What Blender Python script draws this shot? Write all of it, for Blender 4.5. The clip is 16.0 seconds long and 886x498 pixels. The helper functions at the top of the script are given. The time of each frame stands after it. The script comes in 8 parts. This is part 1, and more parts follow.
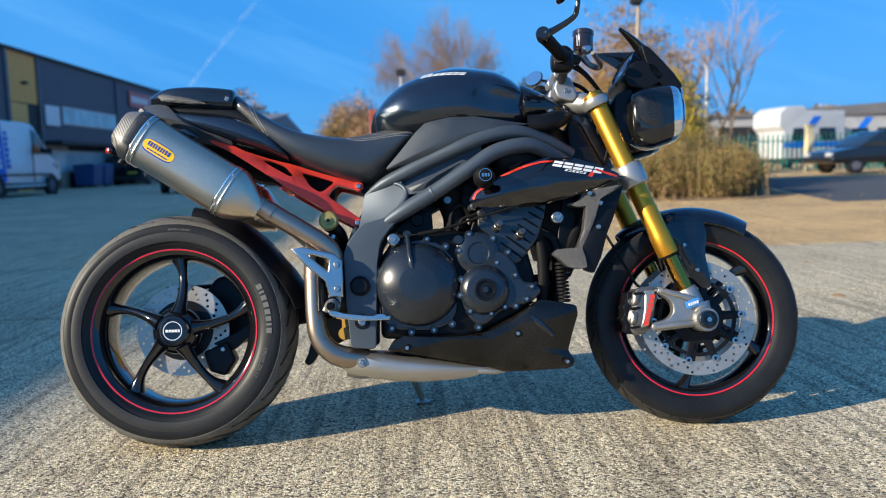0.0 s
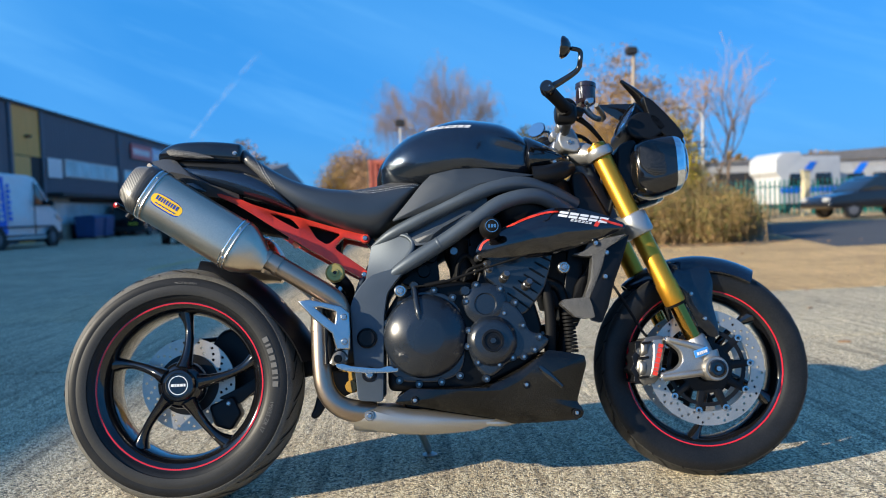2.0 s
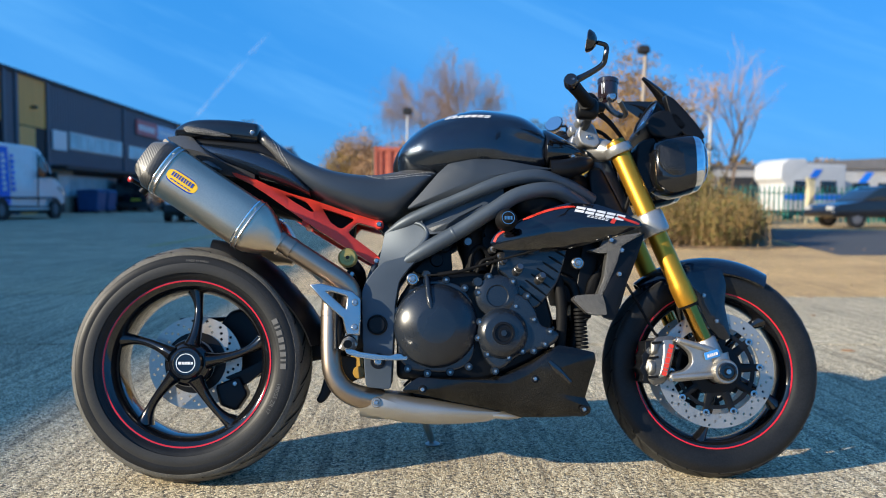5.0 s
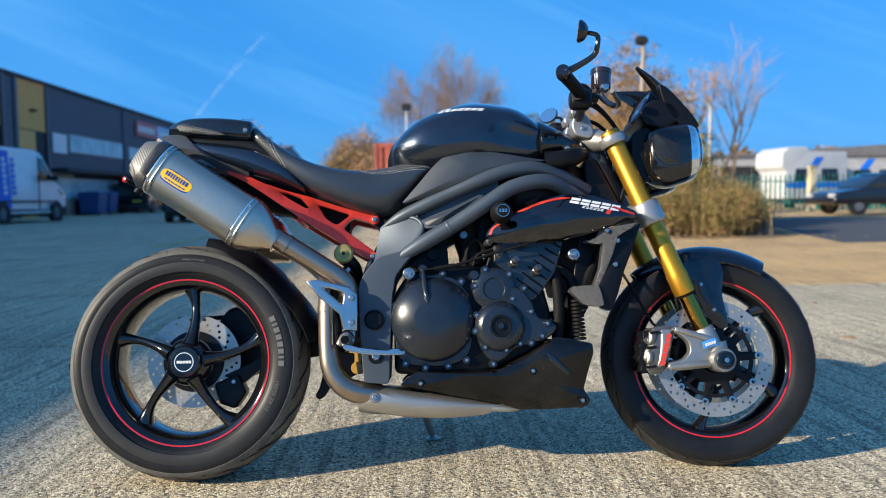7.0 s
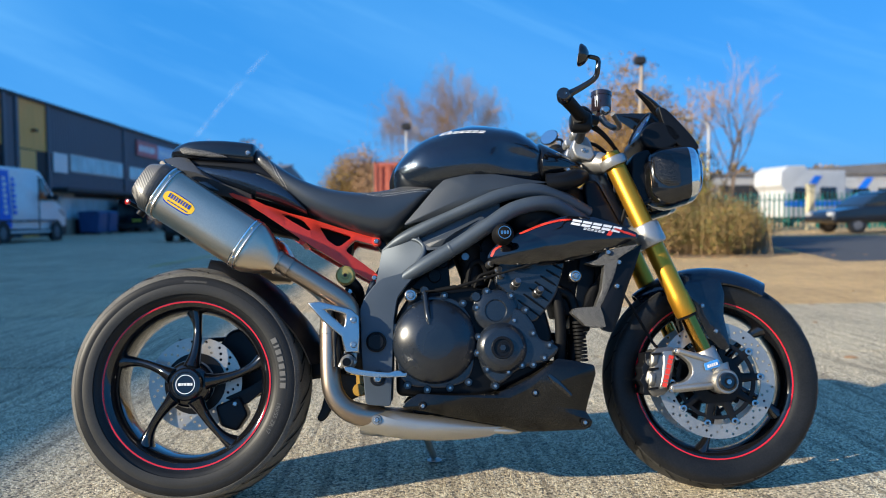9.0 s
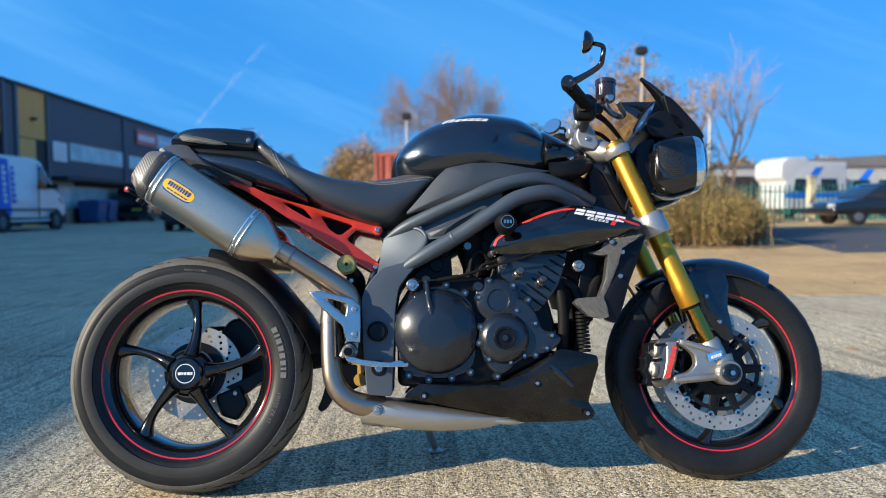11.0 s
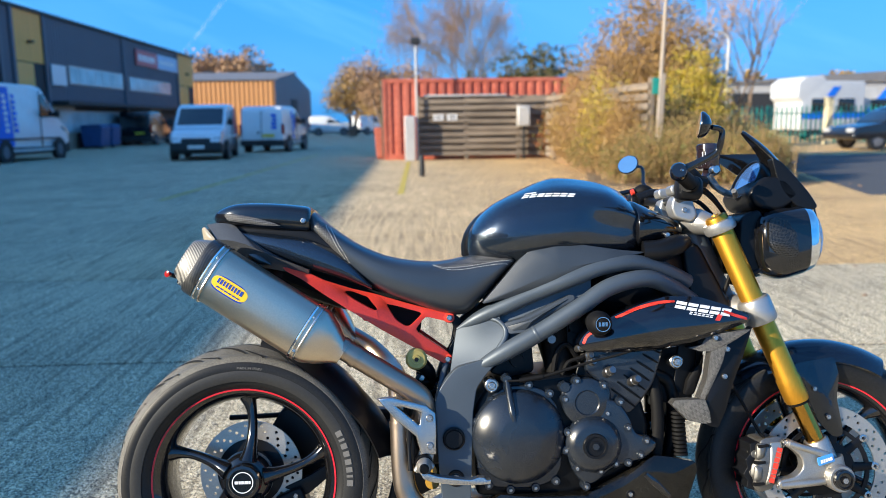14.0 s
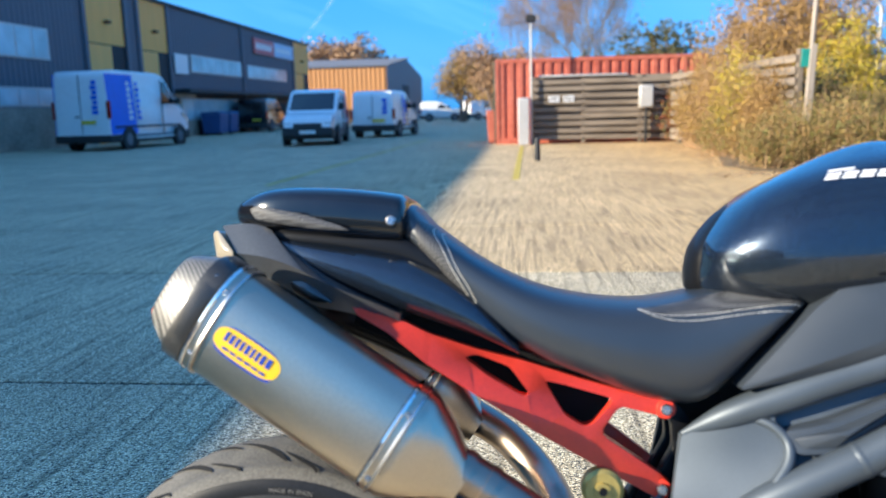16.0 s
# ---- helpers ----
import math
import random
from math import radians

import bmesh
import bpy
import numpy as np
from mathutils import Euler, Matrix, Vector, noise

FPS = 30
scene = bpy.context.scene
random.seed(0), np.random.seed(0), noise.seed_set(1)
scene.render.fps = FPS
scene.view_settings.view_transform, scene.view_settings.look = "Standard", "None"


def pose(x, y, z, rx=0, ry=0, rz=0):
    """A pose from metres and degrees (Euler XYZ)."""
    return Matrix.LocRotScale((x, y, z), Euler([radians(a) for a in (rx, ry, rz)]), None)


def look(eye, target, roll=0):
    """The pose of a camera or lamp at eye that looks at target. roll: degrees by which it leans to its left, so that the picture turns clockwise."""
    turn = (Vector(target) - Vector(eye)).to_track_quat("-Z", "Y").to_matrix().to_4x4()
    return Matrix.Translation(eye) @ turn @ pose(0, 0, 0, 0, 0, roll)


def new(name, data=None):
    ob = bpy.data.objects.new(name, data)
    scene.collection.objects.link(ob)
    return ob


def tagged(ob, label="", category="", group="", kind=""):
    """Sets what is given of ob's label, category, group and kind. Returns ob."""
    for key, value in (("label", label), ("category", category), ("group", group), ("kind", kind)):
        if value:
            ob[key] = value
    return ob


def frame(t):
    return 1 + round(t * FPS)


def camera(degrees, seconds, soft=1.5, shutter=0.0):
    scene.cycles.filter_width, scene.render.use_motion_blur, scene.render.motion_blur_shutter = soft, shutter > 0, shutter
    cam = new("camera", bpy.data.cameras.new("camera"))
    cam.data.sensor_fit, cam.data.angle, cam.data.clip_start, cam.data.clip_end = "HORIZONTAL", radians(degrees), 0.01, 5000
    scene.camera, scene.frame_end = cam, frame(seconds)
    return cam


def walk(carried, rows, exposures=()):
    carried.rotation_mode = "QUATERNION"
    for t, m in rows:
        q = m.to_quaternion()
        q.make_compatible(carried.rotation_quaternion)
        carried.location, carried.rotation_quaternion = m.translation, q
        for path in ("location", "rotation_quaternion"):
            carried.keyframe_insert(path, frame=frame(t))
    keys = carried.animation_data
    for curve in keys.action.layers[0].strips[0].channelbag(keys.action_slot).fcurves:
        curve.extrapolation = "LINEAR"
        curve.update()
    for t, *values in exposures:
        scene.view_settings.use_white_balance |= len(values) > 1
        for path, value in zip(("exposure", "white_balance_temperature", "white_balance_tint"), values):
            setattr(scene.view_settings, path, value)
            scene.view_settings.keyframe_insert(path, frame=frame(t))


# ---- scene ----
from mathutils.bvhtree import BVHTree

cam = camera(59.7, 16.0, soft=0.6)
METRES, EYE, TILT, LEAN, TURN, EX, EY = 1.726, 0.7585, -6.349, 1.63, -2.750, 0.6413, -2.097
ROWS = [
    (0.0, 0.0, 0.0, 0.0, 0.0, 0.0, -0.0),
    (0.5, -0.0017, -0.0006, 0.0008, -0.0, 0.92, 0.38),
    (1.0, -0.0056, -0.0008, 0.0013, 0.01, 1.83, 0.53),
    (1.5, -0.0051, -0.0001, 0.0039, -0.02, 2.65, 0.55),
    (2.0, -0.011, -0.0012, 0.005, -0.01, 3.55, 0.53),
    (2.5, -0.0174, -0.0054, 0.0057, -0.03, 4.43, 0.28),
    (3.0, -0.0122, -0.0071, 0.0083, -0.12, 5.21, -0.35),
    (3.5, -0.0147, -0.0094, 0.0055, -0.11, 6.0, -1.4),
    (4.0, -0.0237, 0.0048, -0.0004, -0.21, 4.95, -2.08),
    (4.5, -0.0339, 0.0106, 0.0014, -0.14, 3.94, -2.13),
    (5.0, -0.0326, 0.006, 0.0036, -0.14, 2.85, -2.15),
    (7.5, -0.0215, 0.0069, 0.0015, 0.11, 2.49, -0.89),
    (8.0, -0.0269, 0.0049, 0.0019, 0.11, 3.3, -0.9),
    (8.5, -0.0257, 0.0034, 0.0062, 0.08, 3.93, -0.91),
    (11.0, -0.0293, 0.0148, 0.0051, 0.03, 3.17, -1.16),
    (11.5, -0.0326, 0.0182, 0.0028, 0.0, 2.75, -1.19),
    (12.0, -0.0348, 0.0144, -0.0007, -0.07, 1.59, -1.52),
    (12.5, -0.0416, 0.027, -0.0034, -0.1, 0.51, -1.83),
    (13.0, -0.069, 0.0672, 0.0225, 0.01, -0.73, -1.65),
    (13.5, -0.1025, 0.0975, 0.1342, 0.24, -2.23, -1.12),
    (14.0, -0.1408, 0.1481, 0.2599, 0.38, -3.1, -0.84),
    (14.5, -0.1235, 0.2777, 0.2987, 1.48, -2.39, -1.1),
    (15.0, -0.1375, 0.4147, 0.3025, 3.78, -1.65, -1.67),
    (15.5, -0.2113, 0.5586, 0.2825, 6.4, -2.79, -1.46),
    (16.0, -0.221, 0.6659, 0.2607, 8.46, -4.26, -1.07),
]
walk(cam, [(t, pose(EX, EY, EYE, TILT, LEAN, TURN) @ pose(METRES * x, METRES * y, METRES * z, 90 + pitch, roll, yaw)) for t, x, y, z, yaw, pitch, roll in ROWS],
     exposures=[(0.0, 0.66), (12.6, 0.68), (13.2, 0.82), (14.0, 1.03), (15.0, 0.97), (16.0, 1.22)])
cam.data.dof.use_dof, cam.data.dof.focus_distance, cam.data.dof.aperture_fstop = True, 1.72, 3.3

# ---- light: low autumn sun from behind and to one side, clear sky with thin streaks of cloud ----
SUN = Vector((-2.5, -1.12, 1.0)).normalized()
lamp = bpy.data.lights.new("sun", "SUN")
lamp.energy, lamp.angle, lamp.color = 4.95, radians(0.5), (1.0, 0.89, 0.70)
sun = new("sun", lamp)
sun.matrix_world = look((0, 0, 30), Vector((0, 0, 30)) - SUN)

world = bpy.data.worlds.new("sky")
scene.world = world
world.use_nodes = True
wn, wl = world.node_tree.nodes, world.node_tree.links
sky = wn.new("ShaderNodeTexSky")
sky.sky_type, sky.sun_disc = "NISHITA", False
sky.sun_elevation, sky.sun_rotation = math.asin(SUN.z), math.atan2(SUN.x, SUN.y)
sky.air_density, sky.dust_density, sky.ozone_density = 0.8, 1.6, 2.5
tint = wn.new("ShaderNodeMix")
tint.data_type, tint.blend_type = "RGBA", "MULTIPLY"
tint.inputs["Factor"].default_value, tint.inputs["B"].default_value = 1.0, (0.47, 0.76, 1.12, 1)
wl.new(sky.outputs[0], tint.inputs["A"])
# haze evens the blue out, thinner towards the zenith
haze = wn.new("ShaderNodeMix")
haze.data_type = "RGBA"
haze.inputs["B"].default_value = (0.06, 1.27, 3.50, 1)
wl.new(tint.outputs["Result"], haze.inputs["A"])
coord, rise, depth = wn.new("ShaderNodeTexCoord"), wn.new("ShaderNodeSeparateXYZ"), wn.new("ShaderNodeMapRange")
wl.new(coord.outputs["Generated"], rise.inputs[0])
depth.inputs["From Min"].default_value, depth.inputs["From Max"].default_value = 0.28, 0.80
depth.inputs["To Min"].default_value, depth.inputs["To Max"].default_value = 0.74, 0.15
wl.new(rise.outputs["Z"], depth.inputs["Value"])
wl.new(depth.outputs[0], haze.inputs["Factor"])
slope = wn.new("ShaderNodeMapping")
slope.inputs["Rotation"].default_value = (0, -0.38, 0)
wl.new(coord.outputs["Generated"], slope.inputs["Vector"])


def streaks(scale, rough, low, high, most, way):
    """Wisps of cirrus drawn out along one slope."""
    drawn, wisp, thin = wn.new("ShaderNodeMapping"), wn.new("ShaderNodeTexNoise"), wn.new("ShaderNodeMapRange")
    drawn.inputs["Scale"].default_value = way
    wl.new(slope.outputs[0], drawn.inputs["Vector"])
    wisp.inputs["Scale"].default_value, wisp.inputs["Detail"].default_value, wisp.inputs["Roughness"].default_value = scale, 7.0, rough
    wisp.inputs["Distortion"].default_value = 0.35
    wl.new(drawn.outputs[0], wisp.inputs["Vector"])
    thin.inputs["From Min"].default_value, thin.inputs["From Max"].default_value, thin.inputs["To Max"].default_value = low, high, most
    wl.new(wisp.outputs["Fac"], thin.inputs["Value"])
    return thin.outputs[0]


veil = haze.outputs["Result"]
for fac in (streaks(1.6, 0.50, 0.43, 0.80, 0.42, (0.9, 2.0, 4.5)), streaks(3.0, 0.6, 0.50, 0.76, 0.40, (0.7, 2.5, 9.0))):
    cloud = wn.new("ShaderNodeMix")
    cloud.data_type = "RGBA"
    cloud.inputs["B"].default_value = (0.70, 2.25, 4.4, 1)
    wl.new(fac, cloud.inputs["Factor"])
    wl.new(veil, cloud.inputs["A"])
    veil = cloud.outputs["Result"]
wn["Background"].inputs["Strength"].default_value = 0.154
wl.new(veil, wn["Background"].inputs["Color"])

# ---- materials ----
def shader(name, base, rough=0.5, metal=0.0, coat=0.0, vary=0.15, grain=60.0, stain=4.0, bump=0.0, dist=0.001,
           stretch_by=(1, 1, 1), second=None, second_share=0.5, rough_vary=0.1, spec=0.5):
    """A principled material with variation at two scales: grain and stain, in metres of the object."""
    m = bpy.data.materials.new(name)
    m.use_nodes = True
    n, l = m.node_tree.nodes, m.node_tree.links
    p = n["Principled BSDF"]
    p.inputs["Metallic"].default_value = metal
    p.inputs["Coat Weight"].default_value = coat
    p.inputs["Coat Roughness"].default_value = 0.03
    p.inputs["Specular IOR Level"].default_value = spec
    tc, mp = n.new("ShaderNodeTexCoord"), n.new("ShaderNodeMapping")
    mp.inputs["Scale"].default_value = stretch_by
    l.new(tc.outputs["Object"], mp.inputs["Vector"])
    fine, wide = n.new("ShaderNodeTexNoise"), n.new("ShaderNodeTexNoise")
    fine.inputs["Scale"].default_value, fine.inputs["Detail"].default_value = grain, 4
    wide.inputs["Scale"].default_value, wide.inputs["Detail"].default_value = stain, 5
    for t in (fine, wide):
        l.new(mp.outputs[0], t.inputs["Vector"])
    mix = n.new("ShaderNodeMath")
    mix.operation = "MULTIPLY_ADD"
    mix.inputs[1].default_value = 0.5
    half = n.new("ShaderNodeMath")
    half.operation = "MULTIPLY"
    half.inputs[1].default_value = 0.5
    l.new(wide.outputs["Fac"], half.inputs[0])
    l.new(fine.outputs["Fac"], mix.inputs[0])
    l.new(half.outputs[0], mix.inputs[2])
    ramp = n.new("ShaderNodeValToRGB")
    other = second or base
    lo = [c * (1 - vary) for c in base]
    hi = [min(1.0, c * (1 + vary)) for c in other]
    ramp.color_ramp.elements[0].position, ramp.color_ramp.elements[1].position = 0.5 - 0.35 * second_share, 0.5 + 0.35 * (1 - second_share) + 0.05
    ramp.color_ramp.elements[0].color, ramp.color_ramp.elements[1].color = (*lo, 1), (*hi, 1)
    l.new(mix.outputs[0], ramp.inputs["Fac"])
    l.new(ramp.outputs["Color"], p.inputs["Base Color"])
    rr = n.new("ShaderNodeMapRange")
    rr.inputs["To Min"].default_value, rr.inputs["To Max"].default_value = max(0.02, rough * (1 - rough_vary)), min(1, rough * (1 + rough_vary))
    l.new(wide.outputs["Fac"], rr.inputs["Value"])
    l.new(rr.outputs[0], p.inputs["Roughness"])
    if bump:
        b = n.new("ShaderNodeBump")
        b.inputs["Strength"].default_value, b.inputs["Distance"].default_value = bump, dist
        l.new(fine.outputs["Fac"], b.inputs["Height"])
        l.new(b.outputs[0], p.inputs["Normal"])
    return m


def flake_paint(name, base, fleck, haze=0.34):
    """Lacquer over a dark base with fine metal flakes."""
    m = shader(name, base, 0.22, 0.0, 1.0, 0.2, 30, 6)
    n, l = m.node_tree.nodes, m.node_tree.links
    p = n["Principled BSDF"]
    tc, v = n.new("ShaderNodeTexCoord"), n.new("ShaderNodeTexVoronoi")
    v.inputs["Scale"].default_value = 2400
    l.new(tc.outputs["Object"], v.inputs["Vector"])
    pick = n.new("ShaderNodeMapRange")
    pick.inputs["From Min"].default_value, pick.inputs["From Max"].default_value = 0.80, 0.98
    chan = n.new("ShaderNodeSeparateColor")
    l.new(v.outputs["Color"], chan.inputs[0])
    l.new(chan.outputs[0], pick.inputs["Value"])
    mx = n.new("ShaderNodeMix")
    mx.data_type = "RGBA"
    mx.inputs["A"].default_value, mx.inputs["B"].default_value = (*base, 1), (*fleck, 1)
    l.new(pick.outputs[0], mx.inputs["Factor"])
    l.new(mx.outputs["Result"], p.inputs["Base Color"])
    shine = n.new("ShaderNodeMapRange")
    shine.inputs["To Min"].default_value, shine.inputs["To Max"].default_value = 0.65, 1.0
    l.new(pick.outputs[0], shine.inputs["Value"])
    l.new(shine.outputs[0], p.inputs["Metallic"])
    p.inputs["Roughness"].default_value = haze
    geo, off, scl, add, nrm = n.new("ShaderNodeNewGeometry"), n.new("ShaderNodeVectorMath"), n.new("ShaderNodeVectorMath"), n.new("ShaderNodeVectorMath"), n.new("ShaderNodeVectorMath")
    off.operation, scl.operation, add.operation, nrm.operation = "SUBTRACT", "SCALE", "ADD", "NORMALIZE"
    off.inputs[1].default_value = (0.5, 0.5, 0.5)
    l.new(v.outputs["Color"], off.inputs[0])
    l.new(off.outputs[0], scl.inputs[0])
    l.new(geo.outputs["Normal"], add.inputs[0])
    l.new(scl.outputs[0], add.inputs[1])
    l.new(add.outputs[0], nrm.inputs[0])
    l.new(nrm.outputs[0], p.inputs["Normal"])
    soft_tilt = n.new("ShaderNodeMath")
    soft_tilt.operation = "MULTIPLY"
    soft_tilt.inputs[1].default_value = 0.36
    l.new(pick.outputs[0], soft_tilt.inputs[0])
    l.new(soft_tilt.outputs[0], scl.inputs["Scale"])
    p.inputs["Coat Roughness"].default_value = 0.02
    p.inputs["Specular IOR Level"].default_value = 0.4
    return m


def weave(name, dark, light, size, rough, coat=0.6):
    """Woven carbon or wire mesh: two crossed sets of threads."""
    m = bpy.data.materials.new(name)
    m.use_nodes = True
    n, l = m.node_tree.nodes, m.node_tree.links
    p = n["Principled BSDF"]
    p.inputs["Roughness"].default_value, p.inputs["Coat Weight"].default_value, p.inputs["Coat Roughness"].default_value = rough, coat, 0.08
    tc, mp, ch = n.new("ShaderNodeTexCoord"), n.new("ShaderNodeMapping"), n.new("ShaderNodeTexChecker")
    mp.inputs["Rotation"].default_value = (0.3, 0.78, 0.2)
    ch.inputs["Scale"].default_value = 1 / size
    ch.inputs["Color1"].default_value, ch.inputs["Color2"].default_value = (*dark, 1), (*light, 1)
    l.new(tc.outputs["Object"], mp.inputs["Vector"])
    l.new(mp.outputs[0], ch.inputs["Vector"])
    l.new(ch.outputs["Color"], p.inputs["Base Color"])
    b = n.new("ShaderNodeBump")
    b.inputs["Strength"].default_value, b.inputs["Distance"].default_value = 0.4, 0.0006
    l.new(ch.outputs["Fac"], b.inputs["Height"])
    l.new(b.outputs[0], p.inputs["Normal"])
    return m


def twill(name, dark, light, size, rough, along, across):
    """Carbon twill: threads in two directions over each other two by two."""
    m = bpy.data.materials.new(name)
    m.use_nodes = True
    n, l = m.node_tree.nodes, m.node_tree.links
    p = n["Principled BSDF"]
    p.inputs["Roughness"].default_value, p.inputs["Coat Weight"].default_value, p.inputs["Coat Roughness"].default_value = rough, 0.5, 0.12
    tc = n.new("ShaderNodeTexCoord")
    steps = []
    for way in (along, across):
        d, fl = n.new("ShaderNodeVectorMath"), n.new("ShaderNodeMath")
        d.operation, fl.operation = "DOT_PRODUCT", "FLOOR"
        d.inputs[1].default_value = Vector(way) / size
        l.new(tc.outputs["Object"], d.inputs[0])
        l.new(d.outputs["Value"], fl.inputs[0])
        steps.append(fl)
    add, mod, less = n.new("ShaderNodeMath"), n.new("ShaderNodeMath"), n.new("ShaderNodeMath")
    add.operation, mod.operation, less.operation = "ADD", "FLOORED_MODULO", "LESS_THAN"
    mod.inputs[1].default_value, less.inputs[1].default_value = 4.0, 1.5
    l.new(steps[0].outputs[0], add.inputs[0])
    l.new(steps[1].outputs[0], add.inputs[1])
    l.new(add.outputs[0], mod.inputs[0])
    l.new(mod.outputs[0], less.inputs[0])
    mx = n.new("ShaderNodeMix")
    mx.data_type = "RGBA"
    mx.inputs["A"].default_value, mx.inputs["B"].default_value = (*dark, 1), (*light, 1)
    l.new(less.outputs[0], mx.inputs["Factor"])
    l.new(mx.outputs["Result"], p.inputs["Base Color"])
    b = n.new("ShaderNodeBump")
    b.inputs["Strength"].default_value, b.inputs["Distance"].default_value = 0.3, 0.0004
    l.new(less.outputs[0], b.inputs["Height"])
    l.new(b.outputs[0], p.inputs["Normal"])
    return m


def clear_glass(name, tint=(0.9, 0.95, 1.0), rough=0.02):
    m = bpy.data.materials.new(name)
    m.use_nodes = True
    p = m.node_tree.nodes["Principled BSDF"]
    p.inputs["Base Color"].default_value, p.inputs["Roughness"].default_value = (*tint, 1), rough
    p.inputs["Transmission Weight"].default_value, p.inputs["IOR"].default_value = 1.0, 1.45
    return m


GLOSS = flake_paint("black_flake_lacquer", (0.014, 0.021, 0.034), (0.18, 0.23, 0.28), 0.36)
# same lacquer as GLOSS, darkened to tone down sunlight on the front mudguard
GUARD = flake_paint("sun_dimmed_flake_lacquer", (0.008, 0.011, 0.017), (0.06, 0.08, 0.11), 0.26)
BLACK = shader("gloss_black_plastic", (0.006, 0.006, 0.007), 0.12, 0, 0.6, 0.3, 40, 8)
PANBLACK = shader("gloss_black_belly_plastic", (0.003, 0.003, 0.003), 0.12, 0, 0.0, 0.5, 300, 10, 0.03, 0.0004, second=(0.016, 0.0145, 0.012), second_share=0.25, rough_vary=0.6, spec=0.45)
MATT = shader("matt_black_plastic", (0.006, 0.0065, 0.008), 0.36, 0, 0, 0.2, 900, 8, 0.25, 0.0004, spec=0.22)
SIDEPANEL = shader("grained_grey_black_plastic", (0.034, 0.043, 0.055), 0.42, 0, 0, 0.15, 1200, 9, 0.3, 0.0003, spec=0.5)
TRAYGREY = shader("satin_grey_tail_plastic", (0.050, 0.053, 0.058), 0.25, 0, 0.3, 0.2, 300, 9, 0.05, 0.0003)
PIANO = shader("deep_black_lacquer", (0.004, 0.004, 0.006), 0.12, 0, 1.0, 0.2, 40, 8)
SOFT = shader("soft_dark_rubber", (0.0045, 0.0045, 0.005), 0.65, 0, 0, 0.25, 300, 12, 0.1, 0.0005, spec=0.18)
FRAME = shader("graphite_frame_paint", (0.070, 0.089, 0.110), 0.48, 0.35, 0, 0.2, 700, 9, 0.2, 0.0003)
ENGINE = shader("black_engine_enamel", (0.010, 0.014, 0.021), 0.26, 0.0, 0.0, 0.35, 250, 9, 0.03, 0.0003, rough_vary=0.3, spec=0.7)
CAST = shader("dark_cast_metal", (0.0035, 0.004, 0.005), 0.34, 0.0, 0, 0.35, 400, 14, 0.2, 0.0005, spec=0.16)
RED = shader("red_frame_paint", (0.70, 0.042, 0.020), 0.44, 0, 0.2, 0.12, 200, 9, 0.03, 0.0004)
STRIPE = shader("red_rim_tape", (0.58, 0.014, 0.026), 0.35, 0, 0, 0.1, 100, 9)
GOLD = shader("gold_anodised_tube", (0.68, 0.33, 0.035), 0.36, 0.85, 0, 0.08, 250, 10, 0, 0.001, (1, 1, 0.15))
GOLDDARK = shader("dark_gold_slider", (0.52, 0.27, 0.05), 0.12, 1.0, 0, 0.1, 250, 10)
OLIVE = shader("gold_green_anodised_knob", (0.42, 0.32, 0.10), 0.35, 0.5, 0, 0.15, 150, 20)
TITAN = shader("brushed_titanium", (0.60, 0.51, 0.40), 0.31, 1.0, 0, 0.12, 240, 5, 0.05, 0.0004, (1, 12, 1))
STEEL = shader("heat_tinted_steel", (0.47, 0.38, 0.30), 0.34, 1.0, 0, 0.16, 60, 9, second=(0.36, 0.29, 0.24))
SATIN = shader("satin_silver_cover", (0.43, 0.41, 0.37), 0.42, 0.85, 0, 0.12, 500, 10, 0.1, 0.0003)
ALLOY = shader("polished_alloy", (0.52, 0.51, 0.50), 0.26, 1.0, 0, 0.1, 200, 14, 0.05, 0.0004)
CASTAL = shader("bead_blasted_alloy", (0.40, 0.385, 0.36), 0.41, 0.85, 0, 0.2, 300, 16, 0.2, 0.0004, rough_vary=0.3)
SHOCKGOLD = shader("gold_shock_body", (0.42, 0.24, 0.035), 0.4, 0, 0, 0.15, 150, 20)
RISER = shader("pale_cast_alloy", (0.42, 0.415, 0.40), 0.36, 0.75, 0, 0.15, 500, 16, 0.12, 0.0004)
BOLTSTEEL = shader("bright_bolt_steel", (0.46, 0.455, 0.45), 0.27, 0.95, 0, 0.10, 200, 14)
DULLALLOY = shader("dull_cast_alloy", (0.17, 0.165, 0.155), 0.44, 0.75, 0, 0.25, 300, 16, 0.2, 0.0004, rough_vary=0.3)
CHROME = shader("chrome", (0.85, 0.85, 0.85), 0.06, 1.0, 0, 0.04, 50, 6)
DISC = shader("drilled_disc_steel", (0.50, 0.46, 0.41), 0.42, 0.9, 0, 0.16, 300, 20, 0.08, 0.0003)
TYRE = shader("road_tyre_rubber", (0.0055, 0.006, 0.007), 0.46, 0, 0, 0.3, 220, 10, 0.2, 0.0005, second=(0.012, 0.0125, 0.0135), spec=0.3)
TREAD = shader("dusty_tread_rubber", (0.070, 0.067, 0.060), 0.75, 0, 0, 0.3, 320, 14, 0.4, 0.0007, second=(0.145, 0.137, 0.118))
FRONTTREAD = shader("clean_tread_rubber", (0.014, 0.0145, 0.015), 0.55, 0, 0, 0.3, 320, 14, 0.3, 0.0006, second=(0.042, 0.042, 0.040), spec=0.35)
JOINT = shader("dark_joint_filler", (0.035, 0.032, 0.028), 0.9, 0, 0, 0.3, 60, 3, 0.3, 0.002)
GROOVE = shader("tread_groove_shade", (0.004, 0.004, 0.004), 0.9, 0, 0, 0.3, 200, 10)
